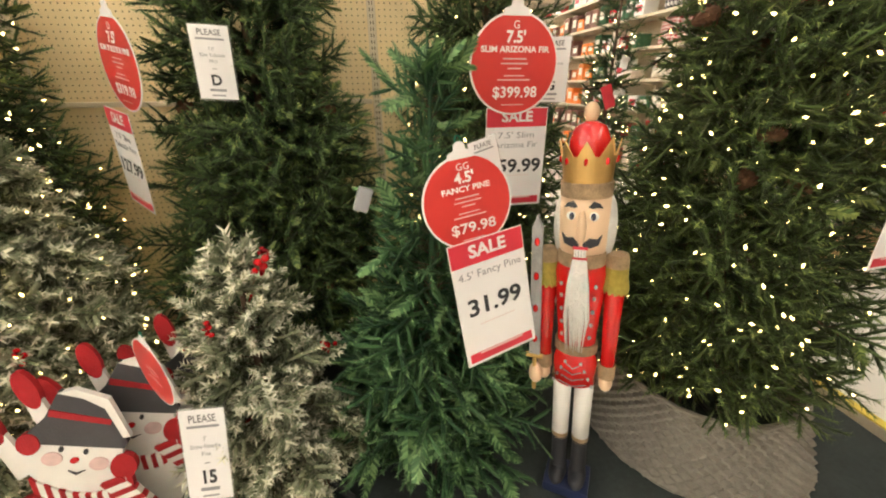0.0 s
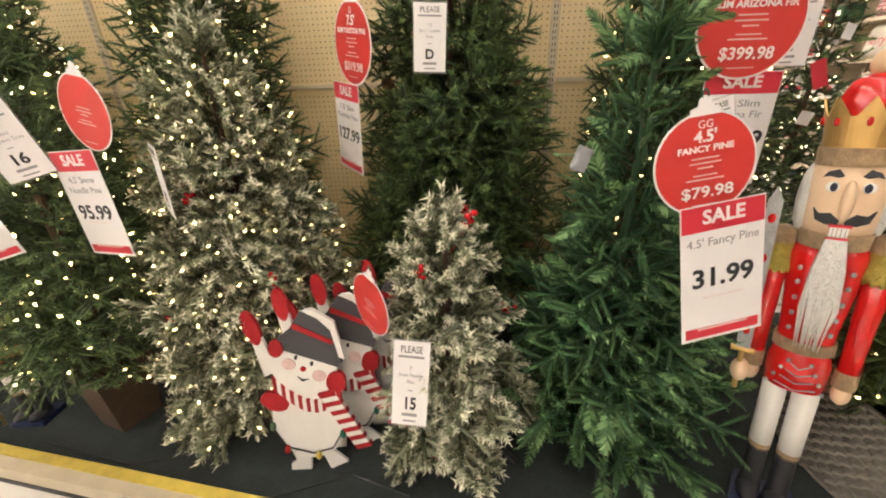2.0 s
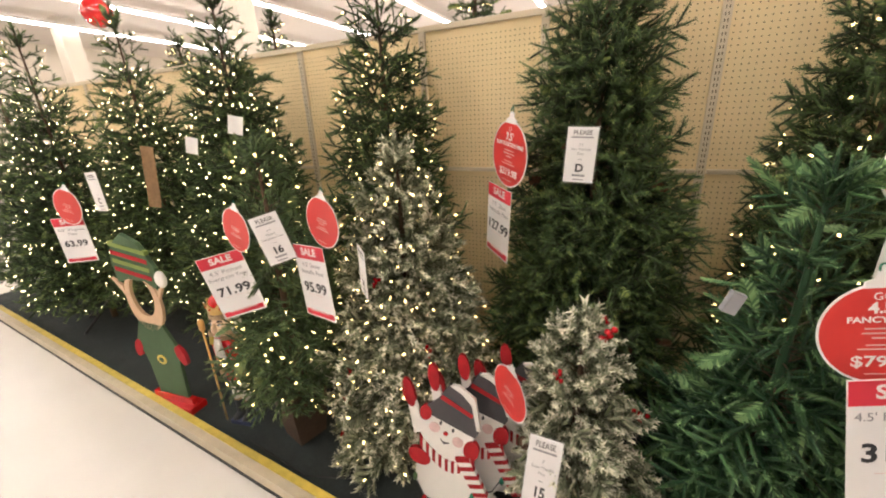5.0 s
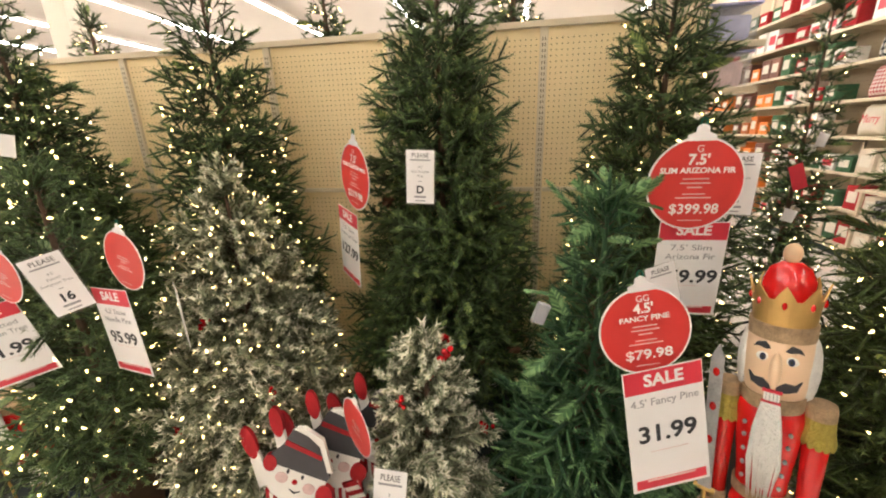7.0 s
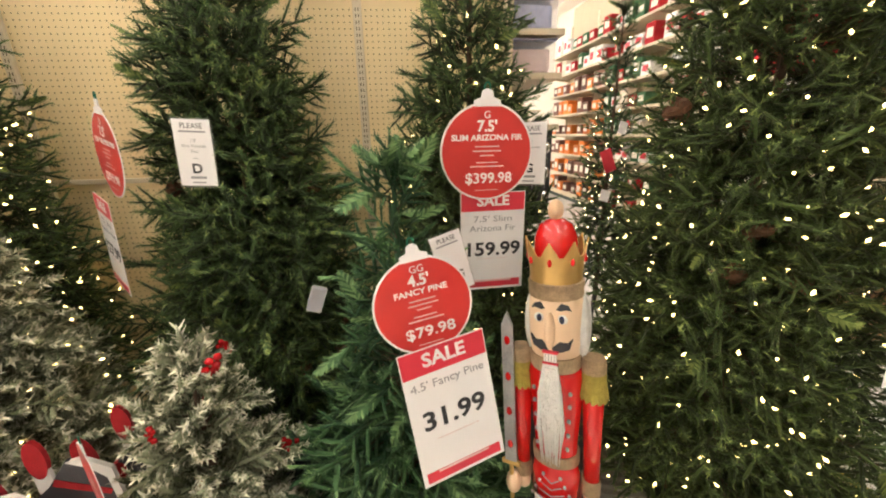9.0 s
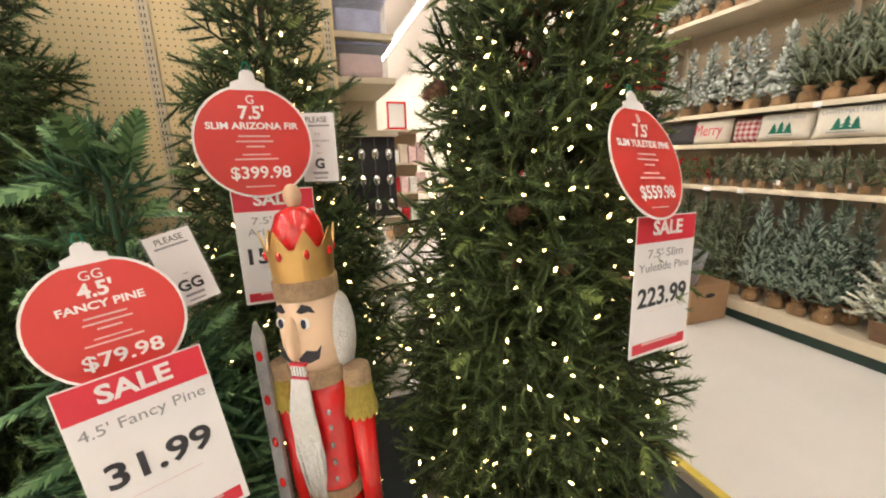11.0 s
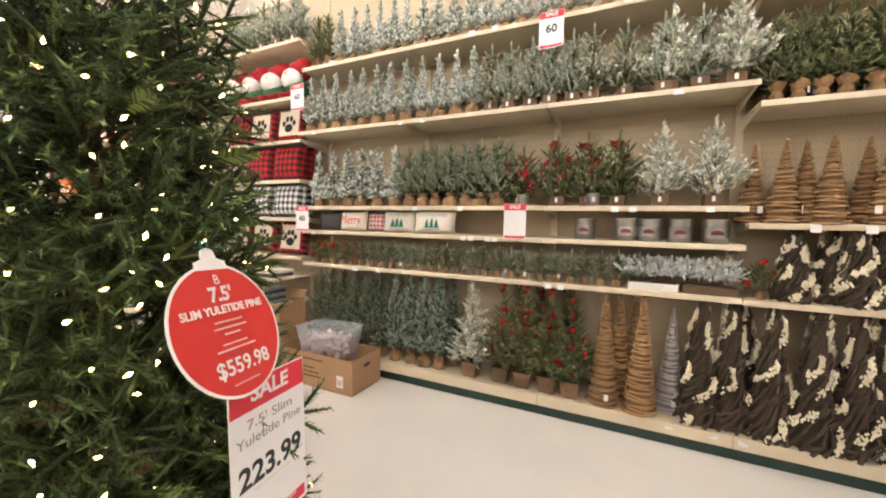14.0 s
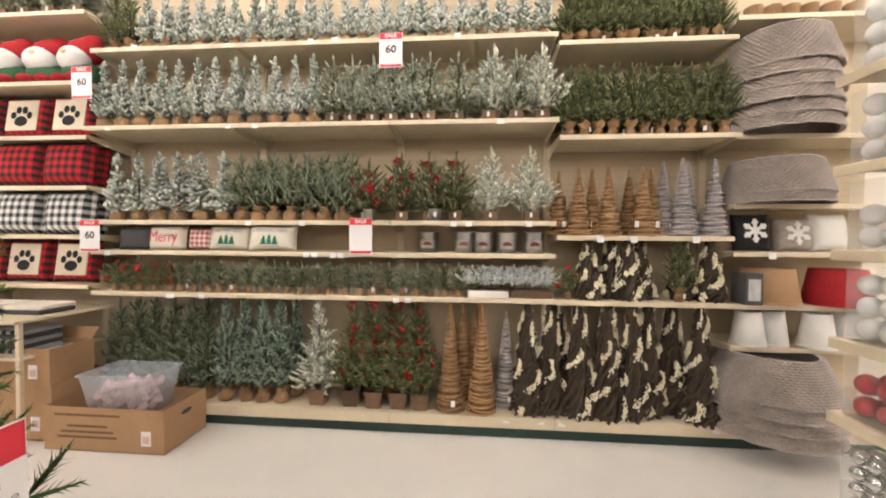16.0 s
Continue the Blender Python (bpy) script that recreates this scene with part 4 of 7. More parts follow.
def snowman(m):
    g = Multi()
    W = M["white"]
    H = Matrix.Translation((-0.005, 0, 0.395)) @ Matrix.Rotation(radians(10), 4, "Y") @ Matrix.Translation((0, 0, -0.40))
    g.add(slab_bm([(-0.10, 0.0), (-0.02, 0.0), (-0.015, 0.05), (-0.04, 0.09), (-0.09, 0.09), (-0.075, 0.04), (-0.1, 0.025)], 0.012), W)
    g.add(slab_bm([(0.06, 0.0), (0.13, 0.03), (0.10, 0.06), (0.06, 0.09), (0.03, 0.08)], 0.012), W)
    g.add(slab_bm(oval(0, 0.22, 0.145, 0.165, 32), 0.014), W)
    g.add(slab_bm(oval(0.0, 0.44, 0.125, 0.105, 28), 0.014), W, H @ pose(0, -0.002, 0))
    g.add(slab_bm([(-0.15, 0.40), (-0.10, 0.42), (-0.14, 0.55), (-0.18, 0.54)], 0.013), W)
    g.add(slab_bm([(-0.05, 0.50), (-0.0, 0.50), (-0.03, 0.64), (-0.07, 0.63)], 0.013), W)
    g.add(slab_bm(oval(-0.175, 0.585, 0.028, 0.065, 16, tilt=18), 0.016), M["redcloth"])
    g.add(slab_bm(oval(-0.055, 0.67, 0.026, 0.06, 16, tilt=10), 0.016), M["redcloth"])
    g.add(slab_bm(oval(-0.125, 0.30, 0.055, 0.036, 16, tilt=-20), 0.018), M["redcloth"], pose(0, -0.004, 0))
    g.add(slab_bm([(-0.10, 0.50), (0.13, 0.46), (0.14, 0.48), (0.10, 0.62), (-0.02, 0.66), (-0.06, 0.58), (-0.11, 0.53)], 0.014), M["greycloth"], H @ pose(0, -0.005, 0))
    g.add(slab_bm([(-0.05, 0.585), (0.10, 0.545), (0.105, 0.56), (-0.045, 0.605)], 0.016), M["redcloth"], H @ pose(0, -0.0065, 0))
    g.add(slab_bm([(-0.02, 0.655), (0.02, 0.665), (0.10, 0.63), (0.15, 0.50), (0.13, 0.50), (0.09, 0.60), (0.04, 0.635)], 0.016), W, H @ pose(0, -0.007, 0))
    for sx, sz in ((-0.055, 0.445), (0.06, 0.415)):
        g.add(slab_bm(oval(sx, sz, 0.026, 0.022, 14), 0.016), M["pinkstuff"], H @ pose(0, -0.004, 0))
    g.add(slab_bm(oval(0.0, 0.435, 0.011, 0.009, 10), 0.02), M["berry"], H @ pose(0, -0.004, 0))
    for sx, sz in ((-0.03, 0.475), (0.03, 0.46)):
        g.add(slab_bm(oval(sx, sz, 0.006, 0.009, 8), 0.018), M["ink"], H @ pose(0, -0.004, 0))
    g.add(slab_bm([(-0.02, 0.402), (0.0, 0.392), (0.025, 0.398), (0.0, 0.385)], 0.017), M["ink"], H @ pose(0, -0.004, 0))
    for sx, sz, q in ((-0.105, 0.50, 0.028), (0.125, 0.40, 0.036)):
        g.add(slab_bm(oval(sx, sz, q, q * 1.2, 16), 0.018), M["redcloth"], H @ pose(0, -0.006, 0))
    # scarf in red and white bands
    for k in range(17):
        u0, u1 = k / 17, (k + 1) / 17

        def arc(u):
            return (-0.12 + 0.25 * u, 0.38 - 0.10 * math.sin(u * 2.6))
        a, b = arc(u0), arc(u1)
        g.add(slab_bm([(a[0], a[1] - 0.026), (b[0], b[1] - 0.026), (b[0], b[1] + 0.024), (a[0], a[1] + 0.024)], 0.018), M["redcloth"] if k % 2 == 0 else W, pose(0, -0.006, 0))
    for k in range(13):
        z = 0.33 - 0.018 * k
        x = 0.075 + 0.010 * k
        g.add(slab_bm([(x - 0.03, z), (x + 0.03, z + 0.012), (x + 0.04, z - 0.006), (x - 0.02, z - 0.018)], 0.02), M["redcloth"] if k % 2 == 0 else W, pose(0, -0.008, 0))
    # string of coloured bulbs at the waist
    g.add(tube_bm([(-0.15, -0.012, 0.2), (-0.1, -0.013, 0.11), (0.0, -0.013, 0.08), (0.08, -0.013, 0.1), (0.13, -0.012, 0.18)], 0.003, 5), M["ink"])
    for x, z, c in ((-0.145, 0.2, "elfgreen"), (-0.10, 0.10, "berry"), (0.02, 0.07, "yellow"), (0.125, 0.16, "treegreen")):
        g.add(ball_bm(0.012, 0.01, 0.018, (x, -0.014, z), 8), M[c])
    g.add(tube_bm([(0.02, 0.02, 0.35), (0.02, 0.16, 0.0)], 0.008, 6), M["skin_d"])
    return g.done("snowman_cutout", m, "painted wooden snowman cutout with red striped scarf", "cutout figure", "snowman cutouts")


for sx, sy, sr in ((-0.835, 0.765, 8), (-0.750, 0.865, 12), (-0.615, 0.985, 14)):
    snowman(pose(sx, sy, PLAT, -9, 0, sr) @ Matrix.Diagonal((0.84, 1.0, 0.90, 1.0)))

# elf cutout with an open face on a red foot
g = Multi()
g.add(box_bm(0.34, 0.10, 0.04, 0.006), M["red"])
g.add(box_bm(0.30, 0.03, 0.05, 0.004, (0, 0, 0.03)), M["red"])
g.add(slab_bm([(-0.10, 0.07), (0.12, 0.07), (0.13, 0.25), (0.15, 0.40), (0.08, 0.53), (-0.09, 0.54), (-0.15, 0.42), (-0.11, 0.26)], 0.016), M["elfgreen"])
face = bmesh.new()
outer, inner = oval(0, 0.66, 0.125, 0.17, 32), oval(0, 0.69, 0.082, 0.115, 32)
fv = [[face.verts.new((x, y, z)) for x, z in ring] for y, ring in ((-0.008, outer), (-0.008, inner), (0.008, inner), (0.008, outer))]
for k in range(32):
    for i in range(4):
        face.faces.new((fv[i][k], fv[i][(k + 1) % 32], fv[(i + 1) % 4][(k + 1) % 32], fv[(i + 1) % 4][k]))
g.add(face, M["skin_d"])
g.add(slab_bm([(-0.125, 0.74), (-0.20, 0.78), (-0.12, 0.68)], 0.014), M["skin_d"])
g.add(slab_bm([(0.125, 0.74), (0.18, 0.77), (0.12, 0.68)], 0.014), M["skin_d"])
g.add(slab_bm([(-0.14, 0.76), (-0.06, 0.785), (0.06, 0.785), (0.14, 0.74), (0.16, 0.86), (0.08, 0.99), (-0.02, 1.03), (-0.11, 0.97), (-0.15, 0.87)], 0.02), M["elfgreen"])
for k, c in enumerate(("redcloth", "lime", "redcloth", "lime")):
    z = 0.80 + 0.045 * k
    g.add(slab_bm([(-0.13, z + 0.03), (0.12, z - 0.01), (0.125, z + 0.012), (-0.125, z + 0.052)], 0.024), M[c])
g.add(ball_bm(0.035, 0.02, 0.045, (0.17, 0, 0.80), 12), M["white"])
g.add(slab_bm(oval(0.0, 0.31, 0.035, 0.03, 12), 0.022), M["yellow"])
g.add(slab_bm(oval(0.0, 0.31, 0.018, 0.015, 12), 0.025), M["elfgreen"])
for sx in (-1, 1):
    g.add(slab_bm(oval(sx * 0.16, 0.36, 0.03, 0.06, 14, tilt=sx * 20), 0.02), M["redcloth"])
g.done("elf_cutout", pose(-2.54, 0.78, PLAT, 0, 0, 6) @ Matrix.Scale(1.0, 4), "painted wooden elf cutout with an open face hole", "cutout figure")
nutcracker(pose(-2.06, 0.86, PLAT, 0, 0, 10) @ Matrix.Scale(0.64, 4), staff=True)

# plant pot of the potted evergreen
pot = empty("plant_pot", -1.69, 0.91, PLAT)
bm = lathe_bm([(0, 0), (0.10, 0), (0.135, 0.25), (0.142, 0.25), (0.142, 0.27), (0.12, 0.27), (0.115, 0.22), (0, 0.22)], 4)
part("box", bm, M["planter"], pot, at=pose(0, 0, 0, 0, 0, 30))
part("soil", lathe_bm([(0, 0.21), (0.11, 0.21), (0, 0.235)], 4), M["wood"], pot, at=pose(0, 0, 0, 0, 0, 30))
tagged(pot, "dark brown tapered wooden planter on the dark platform", "planter")
CARD_W, CARD_H, DISC = 0.165, 0.255, 0.098


def bars(parent, rows, material, y=-0.0016, x=0.0):
    """Lines of print too small to read."""
    for z, w, h in rows:
        part("print_line", box_bm(w, 0.0004, h, 0, (x, y, z - h / 2)), material, parent)


def disc_tag(m, code, size, words, price, label, readable=True):
    t = new("round_price_tag")
    t.matrix_basis = m
    part("rim", slab_bm(oval(0, 0, DISC, DISC, 40), 0.0016), M["paper"], t, "white rim")
    disc = part("disc", slab_bm(oval(0, 0, DISC - 0.004, DISC - 0.004, 40), 0.0024), M["tagred"], t, "glossy red card disc")
    part("cap", slab_bm([(-0.028, DISC - 0.009), (0.028, DISC - 0.009), (0.027, DISC + 0.003), (0.013, DISC + 0.008), (0.011, DISC + 0.019), (0.005, DISC + 0.024), (-0.005, DISC + 0.024), (-0.011, DISC + 0.019), (-0.013, DISC + 0.008), (-0.027, DISC + 0.003)], 0.003), M["paper"], t, "white hanger cap")
    bm = bmesh.new()
    tube_bm([(0.006 * math.cos(a), 0, DISC + 0.026 + 0.010 * math.sin(a)) for a in np.linspace(-0.6, 3.7, 10)], 0.0018, 5, bm)
    part("hook", bm, M["treegreen"], t, "green wire hook")
    if readable:
        letters(code, 0.020, M["paper"], t, 0, -0.002, 0.073)
        letters(size, 0.030, M["paper"], t, 0, -0.002, 0.051, bold=0.03)
        letters(words, 0.016, M["paper"], t, 0, -0.002, 0.029, width=min(0.150, 0.0105 * len(words)), bold=0.03)
        letters(price, 0.030, M["paper"], t, 0.004, -0.002, -0.053, width=0.100, bold=0.018)
    bars(t, [(0.012, 0.052, 0.0026), (0.003, 0.060, 0.0026), (-0.006, 0.030, 0.0026), (-0.020, 0.046, 0.0022), (-0.028, 0.072, 0.0026), (-0.077, 0.05, 0.0018)], M["pinkstuff"])
    return tagged(t, label, "price tag", "round price tags")


def sale_card(m, lines, price, label, w=CARD_W, h=CARD_H, size=0.05):
    t = new("sale_card")
    t.matrix_basis = m
    part("card", box_bm(w, 0.0012, h, 0, (0, 0, -h / 2)), M["paper"], t)
    part("top_band", box_bm(w - 0.004, 0.0008, h * 0.175, 0, (0, -0.001, h / 2 - h * 0.175 - 0.002)), M["signred"], t, "red heading band")
    part("bottom_band", box_bm(w - 0.016, 0.0008, h * 0.075, 0, (0, -0.001, -h / 2 + 0.006)), M["signred"], t, "red footer band")
    letters("SALE", h * 0.135, M["paper"], t, 0, -0.0018, h / 2 - h * 0.09, width=w * 0.50, bold=0.03)
    for k, l in enumerate(lines):
        letters(l, h * 0.085, M["greyink"], t, 0, -0.0012, h * (0.235 - 0.095 * k), width=min(w * 0.86, w * 0.066 * len(l)))
    if price:
        letters(price, h * (0.19 if len(price) > 2 else 0.30), M["ink"], t, 0, -0.0012, -h * 0.03 - 0.012 * (len(lines) - 1), width=w * (0.46 if len(price) < 3 else 0.74 if len(price) < 6 else 0.84), bold=0.025)
    bars(t, [(-h * 0.17, w * 0.5, 0.0008), (-h * 0.41, w * 0.62, 0.004)], M["pinkstuff"], -0.0019)
    return tagged(t, label, "sale sign", "sale cards")


def please_card(m, code, label, lines=()):
    t = new("notice_card")
    t.matrix_basis = m
    part("sleeve", box_bm(0.112, 0.0006, 0.206, 0, (0, 0.001, -0.103)), M["acrylic"], t, "clear plastic sleeve")
    part("card", box_bm(0.104, 0.001, 0.196, 0, (0, 0, -0.097)), M["paper"], t)
    letters("PLEASE", 0.022, M["ink"], t, 0, -0.001, 0.080, width=0.062)
    for k, l in enumerate(lines):
        letters(l, 0.013, M["greyink"], t, 0, -0.001, 0.038 - 0.016 * k)
    letters(code, 0.040, M["ink"], t, 0, -0.001, -0.046, bold=0.03)
    bars(t, [(0.064, 0.075, 0.005), (-0.014, 0.014, 0.002), (-0.072, 0.045, 0.007), (-0.087, 0.038, 0.004)], M["greyink"], -0.0008)
    return tagged(t, label, "notice", "notice cards")


# hanging signs, each by its tree; the tall trees carry larger ones
def hung(c, across, up):
    """Where a card hangs: its middle, the way along its width and the way up its height."""
    x = Vector(across).normalized()
    y = Vector(up).cross(x).normalized()
    z = x.cross(y)
    m = Matrix((x, y, z)).transposed().to_4x4()
    m.translation = c
    return m


def sized(m, k):
    return m @ Matrix.Scale(k, 4)


disc_tag(sized(pose(0.197, 0.832, 1.048, -8, -8, 10), 1.16), "GG", "4.5'", "FANCY PINE", "$79.98", "round red tag for the fancy pine")
sale_card(sized(hung((0.2545, 0.766, 0.822), (0.191, 0.06, 0.022), (-0.036, 0.045, 0.297)), 1.25), ["4.5' Fancy Pine"], "31.99", "white and red sale card below the round tag")
disc_tag(sized(pose(0.420, 1.215, 1.357, 0, 0, 4), 1.46), "G", "7.5'", "SLIM ARIZONA FIR", "$399.98", "round red tag for the slim fir")
sale_card(sized(pose(0.446, 1.23, 1.072, 0, 0, 3), 1.28), ["7.5' Slim", "Arizona Fir"], "159.99", "white and red sale card for the slim fir")
disc_tag(sized(pose(-0.780, 1.43, 1.368, 0, 8, -44), 1.42), "D", "7.5'", "SLIM YULETIDE PINE", "$319.98", "round red tag turned sideways by the dark pine")
sale_card(sized(pose(-0.817, 1.395, 1.08, 0, 6, -46), 1.26), ["7.5' Slim", "Yuletide Pine"], "127.99", "white and red sale card turned sideways")
disc_tag(sized(pose(1.162, 0.65, 1.292, -22, 3, 14), 1.18), "B", "7.5'", "SLIM YULETIDE PINE", "$559.98", "round red tag for the slim yuletide pine")
sale_card(sized(hung((1.2485, 0.660, 1.03), (0.202, 0.030, -0.007), (-0.033, 0.012, 0.289)), 1.19), ["7.5' Slim", "Yuletide Pine"], "223.99", "white and red sale card for the yuletide pine")
disc_tag(sized(pose(-1.69, 0.77, 1.147, 0, 14, -8), 0.92), "16", "4.5'", "POTTED EVERGREEN", "$179.98", "faded round red tag for the potted tree", readable=False)
sale_card(sized(pose(-1.775, 0.76, 0.905, 0, -12, 34), 1.10), ["4.5' Potted", "Evergreen Tree"], "71.99", "white and red sale card for the potted tree")
disc_tag(sized(pose(-1.32, 0.85, 1.182, 0, 10, -14), 1.0), "X", "4.5'", "SNOW NEEDLE PINE", "$239.98", "faded round red tag for the snowy pine", readable=False)
sale_card(sized(pose(-1.395, 0.84, 0.935, 0, -4, -13), 1.20), ["4.5' Snow", "Needle Pine"], "95.99", "white and red sale card for the snowy pine")
disc_tag(pose(-3.0, 0.78, 1.17, 0, 14, 10), "", "4.5'", "", "", "faded round red tag on a far tree", readable=False)
sale_card(pose(-3.05, 0.78, 0.98, 0, -2, 30), ["4.5' Virginia", "Pine"], "63.99", "white and red sale card on a far tree")
disc_tag(pose(-0.612, 0.855, 0.635, 0, 8, -42), "", "3'", "", "", "orange red round tag turned sideways by the small tree", readable=False)
please_card(sized(pose(-0.488, 1.378, 1.368, 2, 3, 2), 1.05), "D", "laminated white notice card hanging on the dark pine", ("7.5'", "Slim Yuletide", "Pine"))
please_card(pose(-0.474, 0.722, 0.468, -10, 4, 2) @ Matrix.Diagonal((0.95, 1, 1.32, 1)), "15", "laminated white notice card on the small snowy tree", ("3'", "Snow Needle", "Pine"))
please_card(sized(pose(-1.53, 0.80, 1.115, 0, -14, 40), 1.0), "16", "laminated white notice card by the potted tree", ("4.5'", "Potted", "Evergreen Tree"))
please_card(pose(0.58, 1.30, 1.344, 0, 0, -18), "G", "laminated white notice card behind the slim fir tag", ("7.5'", "Slim Arizona", "Fir"))
please_card(sized(pose(0.280, 0.965, 1.098, -6, -14, 16), 0.80), "GG", "laminated white notice card in the fancy pine")
please_card(pose(-1.17, 0.86, 1.0, 0, 4, -40), "X", "laminated white notice card behind the snowy pine's tag")
please_card(pose(-2.75, 0.82, 1.25, 0, -4, 0), "C", "laminated white notice card on a far tree")


# ---- wicker ----
def wicker_bm(r0, r1, height, rows, cols=56, amp=0.011):
    """A woven ring: each row of cane passes in front of and behind the stakes by turns."""
    bm = bmesh.new()
    grid = []
    for i in range(rows * 3 + 1):
        z = height * i / (rows * 3)
        row = i // 3
        bulge = (0.0, 1.0, 1.0)[i % 3]
        r = r0 + (r1 - r0) * z / height
        line = []
        for k in range(cols):
            a = 2 * math.pi * k / cols
            w = math.sin(a * cols / 4 + row * math.pi)
            line.append(bm.verts.new(((r + amp * (0.85 * bulge + 0.55 * w * bulge)) * math.cos(a), (r + amp * (0.85 * bulge + 0.55 * w * bulge)) * math.sin(a), z)))
        grid.append(line)
    for a, b in zip(grid, grid[1:]):
        for k in range(cols):
            bm.faces.new((a[k], a[(k + 1) % cols], b[(k + 1) % cols], b[k]))
    # inner skin
    lathe_bm([(r1 - 0.004, height), (r1 - 0.014, height - 0.004), (r0 - 0.014, 0.004), (r0 - 0.004, 0)], cols, bm)
    return bm


def collar(name, m, r0, r1, h, rows, material, label, group=""):
    t = new(name)
    t.matrix_basis = m
    part("weave", wicker_bm(r0, r1, h, rows, 224, 0.015), material, t)
    for z, r in ((0.006, r0 + 0.006), (h - 0.004, r1 + 0.005)):
        bm = bmesh.new()
        n = 48
        tube_bm([((r + 0.004 * math.sin(k * 2.2)) * math.cos(2 * math.pi * k / n), (r + 0.004 * math.sin(k * 2.2)) * math.sin(2 * math.pi * k / n), z + 0.003 * math.cos(k * 2.2)) for k in range(n + 1)], 0.008, 6, bm)
        part("rim", bm, material, t)
    return tagged(t, label, "tree collar", group)


collar("tree_collar", pose(1.18, 1.0, PLAT), 0.40, 0.31, 0.27, 15, M["wicker_w"], "whitewashed wicker tree collar round the lit pine")


# ---- shelving along the wall ----
SX, BACK, SEC = 3.55, 3.98, 1.2192
Y0 = 3.11


def shelving(name, y_hi, lips, depth, label, deck=True, front=SX):
    """One bay of gondola shelving: back panel, uprights, brackets, shelves with price rails, base deck and kick plate."""
    y_lo = y_hi - SEC
    yc = (y_hi + y_lo) / 2
    t = empty(name, SX, yc, 0)
    part("back_panel", box_bm(0.02, SEC - 0.004, 3.95, 0, (BACK - SX + 0.01, 0, 0)), M["back"], t, "tan back panel")
    v, f = [], []
    for j in range(16):
        for i in range(46):
            zz = 1.62 + 0.0508 * j
            yy = -0.57 + 0.0254 * i
            b0 = len(v)
            v += [(BACK - SX - 0.0012, yy + 0.003 * math.cos(k * math.pi / 2), zz + 0.003 * math.sin(k * math.pi / 2)) for k in range(4)]
            f += [(b0, b0 + 1, b0 + 2), (b0, b0 + 2, b0 + 3)]
    tagged(tri_part("peg_holes", v, f, None, M["hole"], t), kind="stuff")
    part("upright", box_bm(0.03, 0.05, 3.6, 0.003, (BACK - SX - 0.012, SEC / 2, 0)), M["post"], t)
    if deck:
        part("base_deck", box_bm(BACK - SX + 0.0, SEC - 0.003, 0.03, 0.004, ((BACK - SX) / 2, 0, 0.13)), M["shelf"], t)
        part("base_lip", box_bm(0.02, SEC - 0.003, 0.082, 0.005, (-0.008, 0, 0.078)), M["shelf"], t)
        part("kick_plate", box_bm(0.03, SEC, 0.078, 0.0, (0.022, 0, 0)), M["plinth"], t, "dark green kick plate")
    for z in lips:
        d = depth.get(z, 0.42) if isinstance(depth, dict) else depth
        fx = BACK - SX - d
        part("shelf_board", box_bm(d, SEC - 0.004, 0.018, 0.003, (fx + d / 2, 0, z - 0.018)), M["shelf"], t)
        part("price_rail", box_bm(0.012, SEC - 0.004, 0.034, 0.004, (fx - 0.004, 0, z - 0.036)), M["shelf"], t, "almond price rail")
        for sy in (-1, 1):
            bm = bmesh.new()
            q = [bm.verts.new((x, sy * (SEC / 2 - 0.012) + o, zz)) for o in (-0.002, 0.002) for x, zz in ((BACK - SX, z - 0.018), (fx + 0.02, z - 0.019), (fx + 0.04, z - 0.034), (BACK - SX, z - 0.09))]
            for fc in ((0, 1, 2, 3), (7, 6, 5, 4), (0, 4, 5, 1), (1, 5, 6, 2), (2, 6, 7, 3), (3, 7, 4, 0)):
                bm.faces.new([q[i] for i in fc])
            part("bracket", bm, M["shelf"], t)
    return tagged(t, label, "shelving", "shelving bays", "structure")


ROWS_A = (2.965, 2.33, 1.60, 1.36, 1.03)
for k in range(3):
    shelving("shelving_bay", Y0 - SEC * k, ROWS_A, {2.965: 0.40, 2.33: 0.47}, "almond steel shelving bay filled with small trees")
shelving("shelving_bay", Y0 - SEC * 3, (2.89, 2.205, 1.497, 1.025), {2.205: 0.47}, "almond steel shelving bay with cone trees")
shelving("shelving_bay", Y0 - SEC * 4, (3.03, 2.21, 1.725, 1.39, 1.02, 0.72), 0.40, "almond steel shelving bay with tree collars")
shelving("shelving_bay", Y0 + SEC, (3.25, 2.70, 2.27, 1.87, 1.48, 1.08), 0.44, "almond steel shelving bay with cushions")
for k in range(2, 6):
    shelving("shelving_bay", Y0 + SEC * k, (2.95, 2.55, 2.15, 1.75, 1.35, 0.95, 0.55), 0.42, "almond steel shelving bay with boxed goods")


